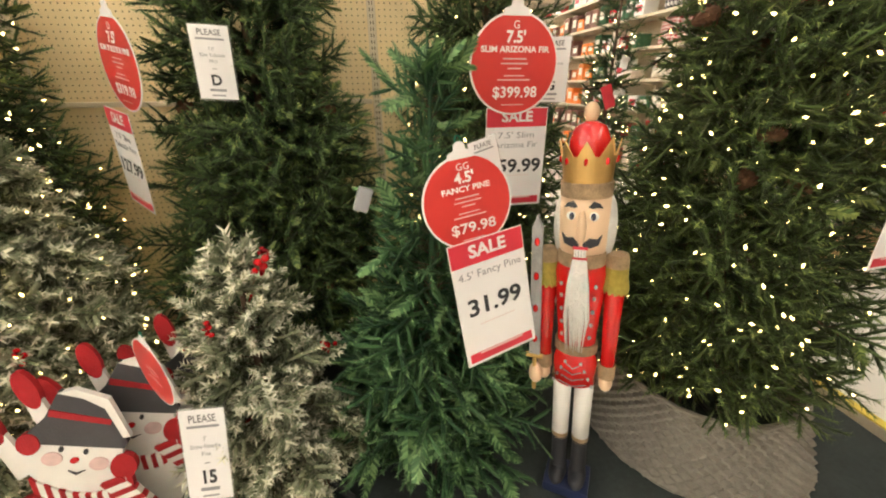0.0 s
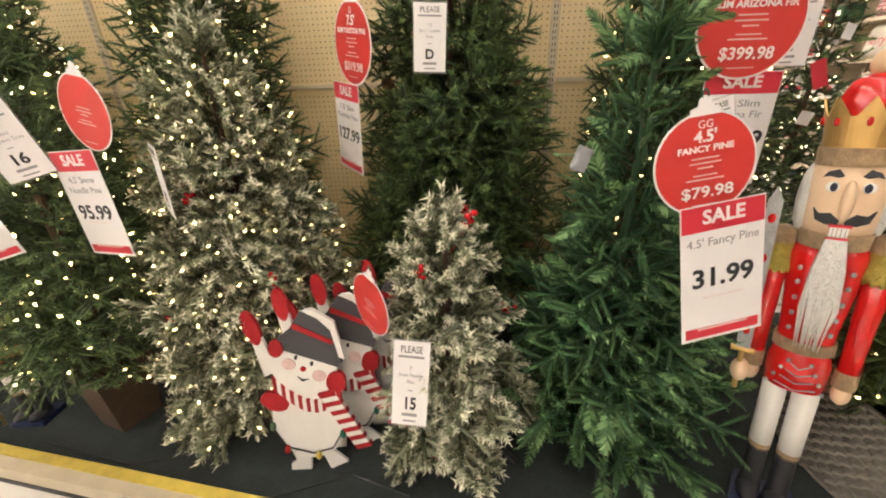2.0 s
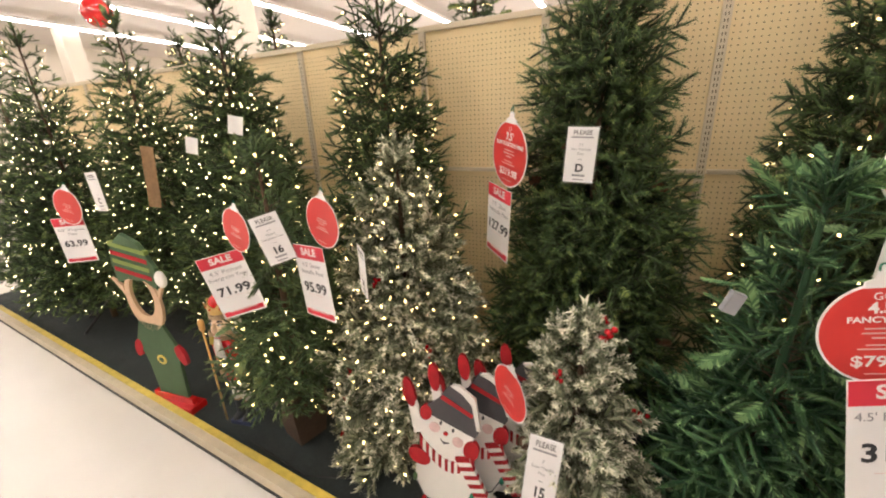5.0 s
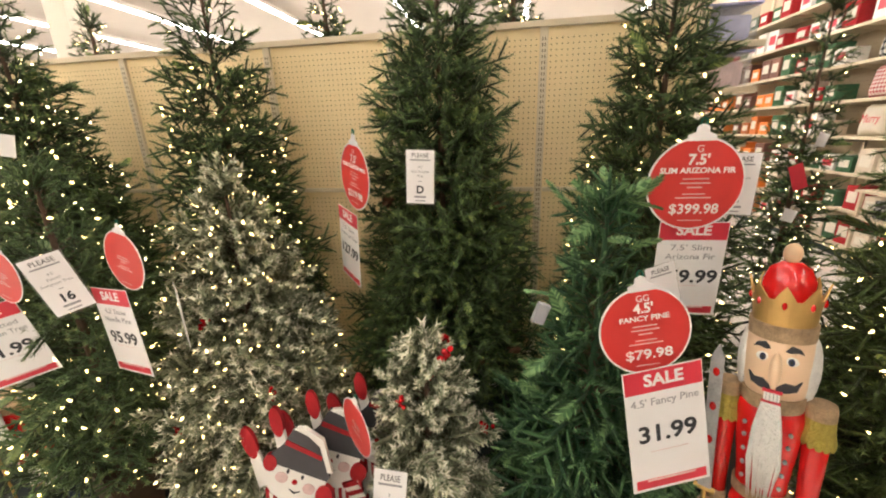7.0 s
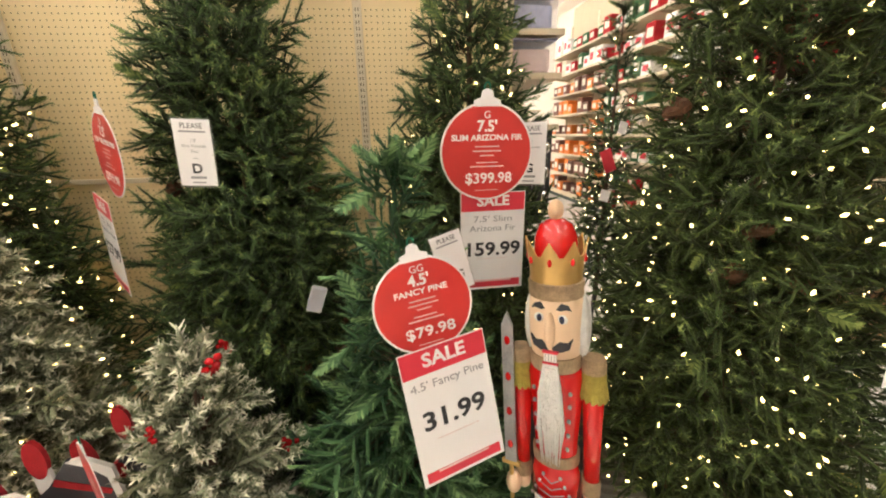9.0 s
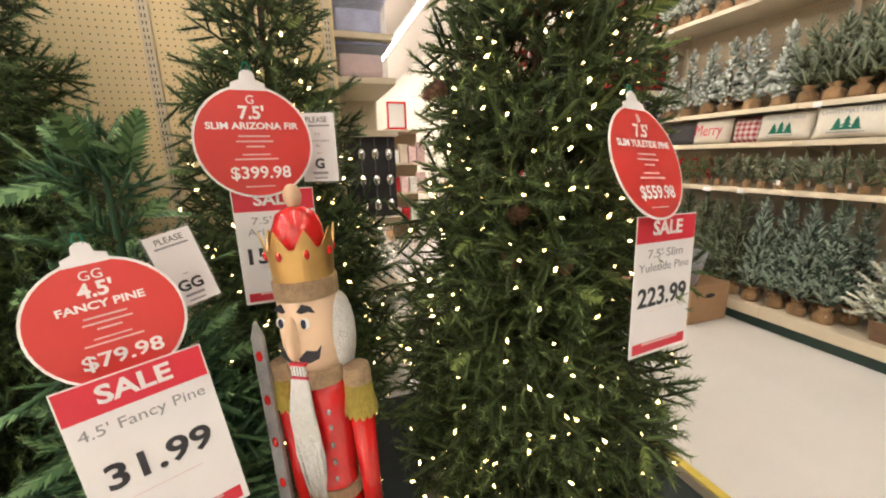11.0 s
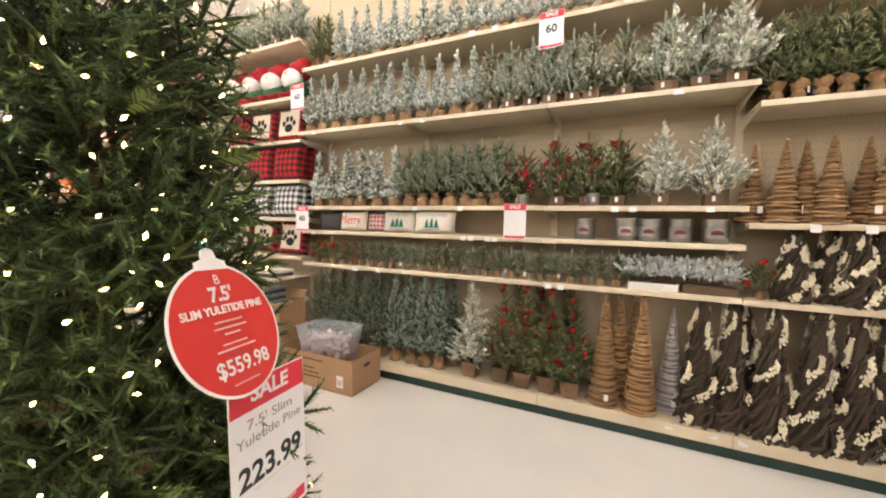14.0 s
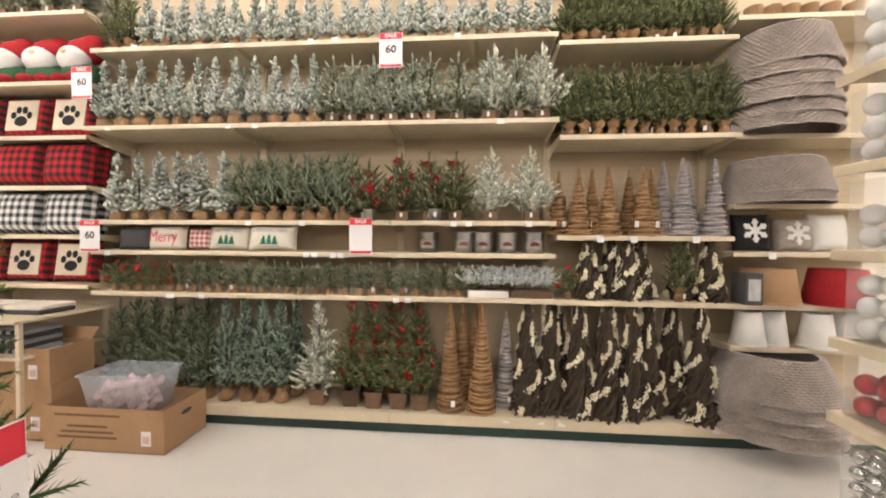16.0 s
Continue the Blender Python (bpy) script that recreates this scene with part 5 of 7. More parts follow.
# ---- small trees on the shelves ----
def small_tree(name, height, radius, mats, mix, base, label, category="small tree", low=0.1, power=0.8, tip=0.09, needles=16, needle=0.34, width=0.07, step=0.05, gap=0.09, seed=1, up=0.5, berries=0, berry="berry", twigs=1, droop=-0.2, tag=True, body=0.06):
    r = np.random.default_rng(seed)
    t = empty(name, 0, 0, -50)
    br = branches(height, radius, low, power, step, gap, r, droop, 0.2)
    pts, dirs, lens = [], [], []
    for p0, d, ln in br:
        d = d / np.linalg.norm(d)
        side = np.array([-d[1], d[0], 0])
        n = max(1, int(ln / (tip * 0.6)))
        for k in range(n):
            u = 1 - k / n
            pts.append(p0 + d * max(0, ln * u - tip * 0.8))
            dirs.append(d + side * r.uniform(-0.6, 0.6) + np.array([0, 0, up + r.uniform(-0.15, 0.25)]))
            lens.append(tip * r.uniform(0.8, 1.25) * (1.12 - 0.55 * min(1.0, p0[2] / height)))
    pts.append(np.array([0, 0, height - tip * 1.25]))
    dirs.append(np.array([0.02, 0.02, 1]))
    lens.append(tip * 1.3)
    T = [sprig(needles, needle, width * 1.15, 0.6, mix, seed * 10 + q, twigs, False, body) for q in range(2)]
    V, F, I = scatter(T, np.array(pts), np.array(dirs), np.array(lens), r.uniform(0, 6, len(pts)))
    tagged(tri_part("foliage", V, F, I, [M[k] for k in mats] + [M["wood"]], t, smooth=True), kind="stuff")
    part("trunk", tube_bm([(0, 0, 0.02), (0, 0, height * 0.8)], [0.008, 0.003], 5), M["wood"], t)
    if base == "burlap":
        bm = lathe_bm([(0, 0), (0.040, 0), (0.048, 0.02), (0.044, 0.06), (0.020, 0.085), (0.034, 0.115), (0.024, 0.112), (0, 0.08)], 14)
        for i, q in enumerate(bm.verts):
            q.co.x *= 1.22 * (1 + 0.10 * math.sin(i * 2.3))
            q.co.y *= 1.22 * (1 + 0.10 * math.cos(i * 1.7))
        part("burlap_wrap", bm, M["burlap"], t, "tied burlap base")
    elif base == "burlap_s":
        bm = lathe_bm([(0, 0), (0.026, 0), (0.030, 0.015), (0.026, 0.04), (0.014, 0.052), (0.020, 0.066), (0, 0.05)], 10)
        part("burlap_wrap", bm, M["burlap"], t, "tied burlap base")
    elif base == "paper":
        bm = lathe_bm([(0, 0), (0.03, 0), (0.036, 0.03), (0.022, 0.06), (0.05, 0.10), (0.03, 0.085), (0, 0.06)], 8)
        for i, q in enumerate(bm.verts):
            if q.co.z > 0.08:
                q.co.z += 0.016 * ((i * 5) % 3 - 1)
        part("burlap_wrap", bm, M["burlap"], t, "tied paper base")
    elif base == "pail":
        part("pail", lathe_bm([(0, 0), (0.042, 0), (0.050, 0.085), (0.053, 0.088), (0.050, 0.092), (0.046, 0.08), (0, 0.075)], 18), M["tin"], t, "small tin pail", True)
    elif base == "box":
        part("planter_box", box_bm(0.10, 0.10, 0.075, 0.004), M["boxwood"], t, "square brown box")
    elif base == "bigbox":
        part("planter_box", lathe_bm([(0, 0), (0.075, 0), (0.098, 0.13), (0.088, 0.13), (0.085, 0.10), (0, 0.10)], 4), M["boxwood"], t, "square brown tapered box", at=pose(0, 0, 0, 0, 0, 45))
    for k in range(berries):
        p = pts[int(r.integers(len(pts)))]
        d = dirs[int(r.integers(len(pts)))]
        bm = bmesh.new()
        if berry == "flower":
            for q in range(6):
                a = q * 1.05
                c, s = math.cos(a), math.sin(a)
                vv = [bm.verts.new(w) for w in ((0, 0, 0), (0.026 * c - 0.015 * s, 0.026 * s + 0.015 * c, 0.009), (0.052 * c, 0.052 * s, 0.0), (0.026 * c + 0.015 * s, 0.026 * s - 0.015 * c, 0.009))]
                bm.faces.new(vv)
            part("red_flower", bm, M["redcloth"], t, "red cloth flower", at=pose(*(p * (1.6, 1.6, 1.0) + (0, 0, 0.05)), r.uniform(30, 90), 0, r.uniform(0, 360)))
        else:
            for q in range(4):
                o = r.normal(size=3) * 0.009
                lathe_bm([(0, -0.013), (0.012, -0.006), (0.012, 0.006), (0, 0.013)], 6, bm, tuple(o))
            part("berry_sprig", bm, M["berry"], t, "red berries", at=pose(*(p * 1.15 + (0, 0, 0.02))))
    if tag:
        part("price_tag", box_bm(0.022, 0.001, 0.034, 0, (-0.01, -0.05, 0.03)), M["paper"], t, "small white price tag", at=pose(0, 0, 0, 0, 0, -80))
    return tagged(t, label, category)


def row(proto, y_hi, y_lo, n, z, x=SX + 0.13, deep=1, seed=0, jitter=0.012, group="", spin=360):
    """Copies of the given things side by side along a shelf, in one or more ranks."""
    r = random.Random(seed)
    for q in range(deep):
        for k in range(n):
            y = y_hi - (y_hi - y_lo) * (k + 0.5 + (0.4 if q % 2 else 0)) / n
            if y < y_lo:
                continue
            src = proto[r.randrange(len(proto))]
            ob = copy_thing(src, pose(x + 0.14 * q + r.uniform(-jitter, jitter), y + r.uniform(-jitter, jitter), z, 0, 0, r.uniform(-spin / 2, spin / 2)))
            if group:
                ob["group"] = group


FROST = ("sage_d", "sage_m", "sage_l")
FLOCK = ("sage_m", "sage_l", "frost_b")
GREY = ("pe_d", "sage_d", "sage_m")
protos = []


def pair(*a, **k):
    s = k.pop("seed", 1)
    out = [small_tree(*a, seed=s, **k), small_tree(*a, seed=s + 50, **k)]
    protos.extend(out)
    return out


frosty = pair("small_tree", 0.54, 0.072, FLOCK, (0.34, 0.38, 0.28), "burlap", "frosted sage tabletop tree in burlap on a shelf", seed=21, tip=0.066, width=0.11, needle=0.20, needles=18, step=0.036, gap=0.056, up=0.45, power=0.95, body=0.17)
flocked = pair("small_tree", 0.56, 0.088, FLOCK, (0.16, 0.34, 0.50), "burlap", "whitened flocked tabletop tree in burlap on a shelf", seed=22, tip=0.085, width=0.11, needle=0.19, needles=18, step=0.050, gap=0.072, up=0.2, power=0.95, body=0.18)
bushy = pair("small_tree", 0.55, 0.18, ("olive_d", "sage_o", "sage_m"), (0.36, 0.46, 0.18), "burlap", "grey-green bushy tabletop tree in burlap on a shelf", seed=23, tip=0.14, width=0.081, needle=0.195, needles=18, step=0.072, gap=0.128, up=0.85, power=0.5)
cypress = pair("small_tree", 0.52, 0.11, ("olive_d", "olive_m", "olive_l"), (0.4, 0.45, 0.15), "paper", "olive green potted cypress tabletop tree on a shelf", seed=24, tip=0.11, width=0.092, needle=0.220, needles=15, step=0.051, gap=0.085, up=0.7, power=0.4)
boxed = pair("small_tree", 0.53, 0.175, ("olive_m", "sage_m", "frost"), (0.4, 0.34, 0.26), "box", "frosted green tabletop tree in a brown box", seed=25, tip=0.12, width=0.103, needle=0.220, needles=17, step=0.064, gap=0.111, up=0.6, power=0.6)
snowy = pair("small_tree", 0.57, 0.18, ("sage_m", "frost", "frost_b"), (0.2, 0.4, 0.4), "box", "thickly snowed tabletop tree in a brown box", seed=26, tip=0.12, width=0.138, needle=0.220, needles=18, step=0.060, gap=0.102, up=0.6, power=0.6)
redpot = pair("small_tree", 0.48, 0.19, ("olive_d", "olive_m", "sage_m"), (0.35, 0.4, 0.25), "pail", "green tabletop tree with red flowers in a tin pail", seed=27, tip=0.13, width=0.092, needle=0.220, needles=17, step=0.064, gap=0.111, up=0.7, power=0.5, berries=14, berry="flower")
redbox = pair("small_tree", 0.54, 0.19, ("olive_d", "olive_m", "sage_m"), (0.35, 0.4, 0.25), "box", "green tabletop tree with red flowers in a brown box", seed=28, tip=0.13, width=0.092, needle=0.220, needles=17, step=0.064, gap=0.111, up=0.7, power=0.5, berries=11, berry="flower")
mini = pair("small_tree", 0.26, 0.075, ("olive_d", "sage_o", "sage_m"), (0.34, 0.42, 0.24), "burlap_s", "small grey-green sprig tree in burlap on a shelf", seed=29, tip=0.10, width=0.098, needle=0.220, needles=15, step=0.043, gap=0.102, up=1.0, low=0.06, power=0.4)
mini_red = pair("small_tree", 0.25, 0.11, ("olive_d", "olive_m", "olive_l"), (0.4, 0.4, 0.2), "burlap_s", "small green sprig tree with red berries on a shelf", seed=30, tip=0.09, width=0.098, needle=0.244, needles=14, step=0.043, gap=0.093, up=0.8, low=0.06, power=0.4, berries=6)
mini_frost = pair("small_tree", 0.19, 0.10, ("sage_l", "frost_b", "frost"), (0.4, 0.4, 0.2), "", "small frosted sprig standing in a long wooden tray", seed=31, tip=0.08, width=0.161, needle=0.244, needles=14, step=0.038, gap=0.085, up=0.6, low=0.05, power=0.4, tag=False)
tall = pair("small_tree", 0.82, 0.095, ("sage_d", "sage_t", "sage_m"), (0.3, 0.45, 0.25), "burlap", "tall grey-green column tree in burlap on the base deck", seed=32, tip=0.095, width=0.08, needle=0.20, needles=18, step=0.042, gap=0.072, body=0.10, up=0.8, power=0.3, low=0.12)
tall_d = pair("small_tree", 0.80, 0.155, ("olive_d", "sage_o", "sage_m"), (0.4, 0.42, 0.18), "burlap", "tall dark green tree in burlap on the base deck", seed=33, tip=0.14, width=0.081, needle=0.207, needles=17, step=0.072, gap=0.111, up=0.7, power=0.5, low=0.12)
tall_red = pair("small_tree", 0.84, 0.18, ("olive_d", "olive_m", "olive_l"), (0.45, 0.4, 0.15), "bigbox", "green berry tree in a brown box on the base deck", seed=34, tip=0.13, width=0.092, needle=0.220, needles=17, step=0.064, gap=0.102, up=0.6, power=0.6, low=0.16, berries=24)
tall_snow = pair("small_tree", 0.86, 0.20, ("sage_m", "frost", "frost_b"), (0.22, 0.4, 0.38), "bigbox", "white snowed tree in a brown box on the base deck", seed=35, tip=0.13, width=0.127, needle=0.220, needles=18, step=0.068, gap=0.111, up=0.5, power=0.7, low=0.16)

# top shelf
row(cypress, 3.05, 2.80, 2, 2.965, seed=1, group="top shelf trees")
row(frosty, 2.80, -0.52, 22, 2.965, seed=2, group="top shelf trees", x=SX + 0.16)
row(cypress, -0.58, -1.74, 12, 2.89, seed=3, deep=2, group="top shelf trees")
row(boxed, 4.28, 3.15, 5, 3.25, seed=51, group="top shelf trees", x=SX + 0.08, spin=20)
row(snowy, 3.5, 3.2, 1, 3.25, seed=52, group="top shelf trees", x=SX + 0.24, spin=20)
# second shelf
row(frosty, 3.08, 1.20, 12, 2.33, seed=4, group="second shelf trees", x=SX + 0.05)
row(frosty, 3.00, 1.20, 6, 2.33, seed=44, group="second shelf trees", x=SX + 0.22)
row(boxed, 1.20, 0.30, 6, 2.33, seed=5, group="second shelf trees", x=SX + 0.06, spin=20)
row(snowy, 0.02, -0.20, 1, 2.33, seed=6, group="second shelf trees", x=SX + 0.06, spin=20)
row(boxed, 0.28, -0.36, 3, 2.33, seed=7, group="second shelf trees", x=SX + 0.06, spin=20)
row(snowy, -0.33, -0.55, 1, 2.33, seed=8, group="second shelf trees", x=SX + 0.06, spin=20)
row(cypress, -0.58, -1.74, 11, 2.205, seed=9, deep=3, group="second shelf trees", x=SX + 0.04)
# third shelf
row(flocked, 3.08, 1.98, 6, 1.60, seed=10, group="third shelf trees")
row(flocked, 2.9, 2.0, 3, 1.60, seed=40, group="third shelf trees", x=SX + 0.27)
row(bushy, 1.98, 1.02, 7, 1.60, seed=11, group="third shelf trees", deep=2)
row(redpot, 1.02, 0.72, 1, 1.60, seed=12, group="third shelf trees")
row(redbox, 0.70, 0.08, 3, 1.60, seed=13, group="third shelf trees", spin=20)
row(redpot, 0.42, 0.26, 1, 1.60, seed=14, group="third shelf trees", x=SX + 0.07)
row(snowy, 0.06, -0.53, 2, 1.60, seed=15, group="third shelf trees", spin=20)
# fifth shelf
row(mini_red, 3.02, 2.45, 5, 1.03, seed=16, group="small sprig trees", x=SX + 0.07)
row(mini, 2.45, -0.02, 22, 1.03, seed=17, group="small sprig trees", x=SX + 0.07)
row(mini_frost, 0.10, -0.53, 8, 1.085, seed=18, group="small frosted sprigs", x=SX + 0.09)
# base deck
row(tall_d, 3.05, 2.12, 6, 0.16, seed=19, group="base deck trees", deep=2, x=SX + 0.12)
row(tall, 2.10, 1.50, 4, 0.16, seed=20, group="base deck trees", x=SX + 0.10, deep=2)
row(tall_snow, 1.42, 1.10, 1, 0.16, seed=21, group="base deck trees", x=SX + 0.10, spin=20)
row(tall_red, 1.10, 0.34, 4, 0.16, seed=23, group="base deck trees", x=SX + 0.09, spin=20)
row(tall_red, 1.02, 0.40, 3, 0.16, seed=24, group="base deck trees", x=SX + 0.30, spin=20)
row(mini_red, -0.62, -0.70, 1, 1.025, seed=25, x=SX + 0.08)
row(cypress, -1.38, -1.46, 1, 1.025, seed=26, x=SX + 0.04)
for k, m in enumerate(protos):
    for o in (*m.children_recursive, m):
        bpy.data.objects.remove(o)

for k in range(2):
    tray = empty("wooden_tray", SX + 0.09, -0.06 - 0.32 * k, 1.03)
    part("box", box_bm(0.12, 0.30, 0.05, 0.004), M["white"] if k == 0 else M["boxwood"], tray)
    part("moss", box_bm(0.10, 0.28, 0.012, 0.004, (0, 0, 0.046)), M["wood"], tray)
    tagged(tray, "long wooden tray holding frosted sprigs on a shelf", "tray", "wooden trays")


# ---- cone trees ----
def wound_cone(name, h, r, material, label, turns, core, wire=0.005):
    t = empty(name, 0, 0, -50)
    # core takes a darkened cane colour as the shade behind the turns
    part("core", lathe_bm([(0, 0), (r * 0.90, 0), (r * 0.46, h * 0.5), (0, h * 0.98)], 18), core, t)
    n = turns * 14
    rr = random.Random(turns)
    pts = []
    for k in range(n + 1):
        u = k / n
        a = 2 * math.pi * turns * u
        q = r * (1 - u) * (1 + 0.045 * math.sin(a * 1.37) + 0.03 * math.sin(a * 0.31)) + 0.004
        pts.append((q * math.cos(a), q * math.sin(a), h * u + 0.016 * math.sin(a * 0.61 + 1.1) * (1 - u)))
    part("winding", tube_bm(pts, wire, 5), material, t, smooth=True)
    part("price_tag", box_bm(0.03, 0.001, 0.045, 0, (-0.0, -r - 0.006, 0.06)), M["paper"], t, "small white price tag", at=pose(0, 0, 0, 0, 0, -75))
    return tagged(t, label, "cone tree")


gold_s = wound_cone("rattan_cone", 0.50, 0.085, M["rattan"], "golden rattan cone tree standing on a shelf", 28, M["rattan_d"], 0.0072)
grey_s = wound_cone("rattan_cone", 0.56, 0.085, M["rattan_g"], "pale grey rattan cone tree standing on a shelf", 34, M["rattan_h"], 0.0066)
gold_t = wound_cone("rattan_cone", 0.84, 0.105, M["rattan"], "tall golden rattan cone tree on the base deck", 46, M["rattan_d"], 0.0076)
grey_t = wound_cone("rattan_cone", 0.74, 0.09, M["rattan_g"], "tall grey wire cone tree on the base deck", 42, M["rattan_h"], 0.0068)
for y, x, s in ((-0.60, 0.2, 0), (-0.72, 0.08, 1), (-0.84, 0.16, 2), (-0.98, 0.20, 3), (-0.93, 0.08, 4), (-1.12, 0.18, 5), (-1.17, 0.07, 6), (-1.27, 0.16, 7)):
    copy_thing(gold_s, pose(SX + x, y, 1.497, 0, 0, s * 50))["group"] = "rattan cones"
for y, x, s in ((-1.36, 0.18, 0), (-1.45, 0.08, 1), (-1.55, 0.2, 2), (-1.68, 0.10, 3)):
    copy_thing(grey_s, pose(SX + x, y, 1.497, 0, 0, s * 40))["group"] = "rattan cones"
for y, x, s in ((0.22, 0.09, 0), (0.13, 0.24, 1), (-0.02, 0.07, 2), (0.03, 0.26, 3)):
    copy_thing(gold_t, pose(SX + x, y, 0.16, 0, 0, s * 50))["group"] = "tall cones"
copy_thing(grey_t, pose(SX + 0.2, -0.21, 0.16))["group"] = "tall cones"


def vine_cone(name, h, r, label, seed):
    t = empty(name, 0, 0, -50)
    rr = random.Random(seed)
    part("core", lathe_bm([(0, 0), (r * 0.72, 0), (r * 0.72, h * 0.1), (r * 0.2, h * 0.9), (0, h)], 12), M["vine"], t)
    for s in range(13):
        a0 = 2 * math.pi * s / 13
        pts = []
        for k in range(15):
            u = k / 14
            a = a0 + 4.2 * u + 0.15 * math.sin(9 * u + s)
            q = r * (1 - 0.86 * u) * (0.93 + 0.20 * math.sin(19 * u + 2.7 * s))
            pts.append((q * math.cos(a), q * math.sin(a), h * u))
        part("vine_strand", tube_bm(pts, [r * (0.125 + 0.035 * math.sin(5 * k + s)) * (1 - 0.6 * k / 14) for k in range(15)], 6), M["vine"], t)
    for k in range(70):
        u = rr.uniform(0.0, 0.95)
        a = rr.uniform(0, 6.28)
        q = r * (1.02 - 0.86 * u)
        b = a + rr.uniform(0.5, 1.1)
        part("twig", tube_bm([(q * math.cos(a), q * math.sin(a), h * u), (q * 1.22 * math.cos((a + b) / 2), q * 1.22 * math.sin((a + b) / 2), h * u + 0.045), (q * 1.0 * math.cos(b), q * 1.0 * math.sin(b), h * u + rr.uniform(0.05, 0.12))], [0.008, 0.011, 0.004], 4), M["vine"], t)
    v, f = [], []
    for s in range(3):
        a0 = 2 * math.pi * s / 3 + rr.uniform(0, 1)
        for k in range(420):
            u = rr.random()
            if math.sin(u * 19 + 2.1 * s) < -0.15:
                continue
            a = a0 + 4.2 * u + rr.gauss(0, 0.075) + 0.28 * math.sin(21 * u + s)
            q = r * (1.14 - 0.95 * u) + rr.uniform(0, 0.028)
            c = np.array((q * math.cos(a), q * math.sin(a), 0.03 + (h - 0.06) * u + rr.gauss(0, 0.012)))
            b0 = len(v)
            v += [tuple(c + rr.uniform(0.006, 0.0105) * p * (1, 1, 0.7)) for p in BULB_V]
            f += [tuple(b0 + i for i in tr) for tr in BULB_F]
    tagged(tri_part("ivory_trim", v, f, None, M["ivory"], t, "strings of ivory berries"), kind="stuff")
    return tagged(t, label, "cone tree")


vt = [vine_cone("vine_cone", 0.82, 0.110, "dark twisted vine cone with ivory berries on the base deck", s) for s in (3, 4)]
vs_ = [vine_cone("vine_cone", 0.42, 0.085, "short twisted vine cone with ivory berries on a shelf", s) for s in (5, 6)]
for k, (y, x) in enumerate(((-0.36, 0.10), (-0.53, 0.12), (-0.73, 0.08), (-0.93, 0.06), (-1.12, 0.09), (-1.26, 0.16), (-1.45, 0.20), (-1.58, 0.06), (-0.62, 0.28), (-1.02, 0.28))):
    copy_thing(vt[k % 2], pose(SX + x, y, 0.16, 0, 0, k * 67))["group"] = "tall vine cones"
for k, (y, x) in enumerate(((-0.80, 0.10), (-0.98, 0.16), (-1.08, 0.09), (-1.19, 0.15), (-1.50, 0.16), (-1.65, 0.09))):
    copy_thing(vs_[k % 2], pose(SX + x, y, 1.025, 0, 0, k * 67))["group"] = "short vine cones"
for m in (gold_s, grey_s, gold_t, grey_t, *vt, *vs_):
    for o in (*m.children_recursive, m):
        bpy.data.objects.remove(o)

# tree collars, nested in stacks
for n, x, y, z, r0, r1, dh in ((6, 0.14, -2.10, 2.212, 0.36, 0.27, 0.085), (2, 0.14, -2.10, 1.727, 0.33, 0.25, 0.07), (4, 0.06, -2.05, 0.162, 0.40, 0.27, 0.085)):
    for k in range(n):
        collar("tree_collar", pose(SX + x + 0.008 * math.sin(k * 2), y + 0.01 * math.cos(k * 3), z + dh * k, 0, 0, 20 * k), r0 * (1 - 0.012 * k), r1 * (1 - 0.012 * k), 0.27 if n != 2 else 0.24, 17, M["wicker"], "grey-brown wicker tree collar nested in a stack", "stacked tree collars")


# ---- cushions, pails and other goods ----
def cushion_bm(w, h, d):
    """A stuffed square pillow in the y-z plane with pinched corners, standing on z = 0."""
    bm = bmesh.new()
    n = 10
    sides = []
    for sg in (-1, 1):
        grid = []
        for i in range(n + 1):
            line = []
            for j in range(n + 1):
                u, v2 = 2 * i / n - 1, 2 * j / n - 1
                fat = max(0.0, (1 - u ** 4) * (1 - v2 ** 4)) ** 0.5
                line.append(bm.verts.new((sg * d / 2 * fat, u * w / 2 * (1 - 0.05 * (1 - v2 * v2)), (v2 * (1 - 0.05 * (1 - u * u)) + 1) * h / 2)))
            grid.append(line)
        sides.append(grid)
        for i in range(n):
            for j in range(n):
                q = (grid[i][j], grid[i + 1][j], grid[i + 1][j + 1], grid[i][j + 1])
                bm.faces.new(q if sg > 0 else q[::-1])
    bmesh.ops.remove_doubles(bm, verts=bm.verts, dist=0.0005)
    return bm


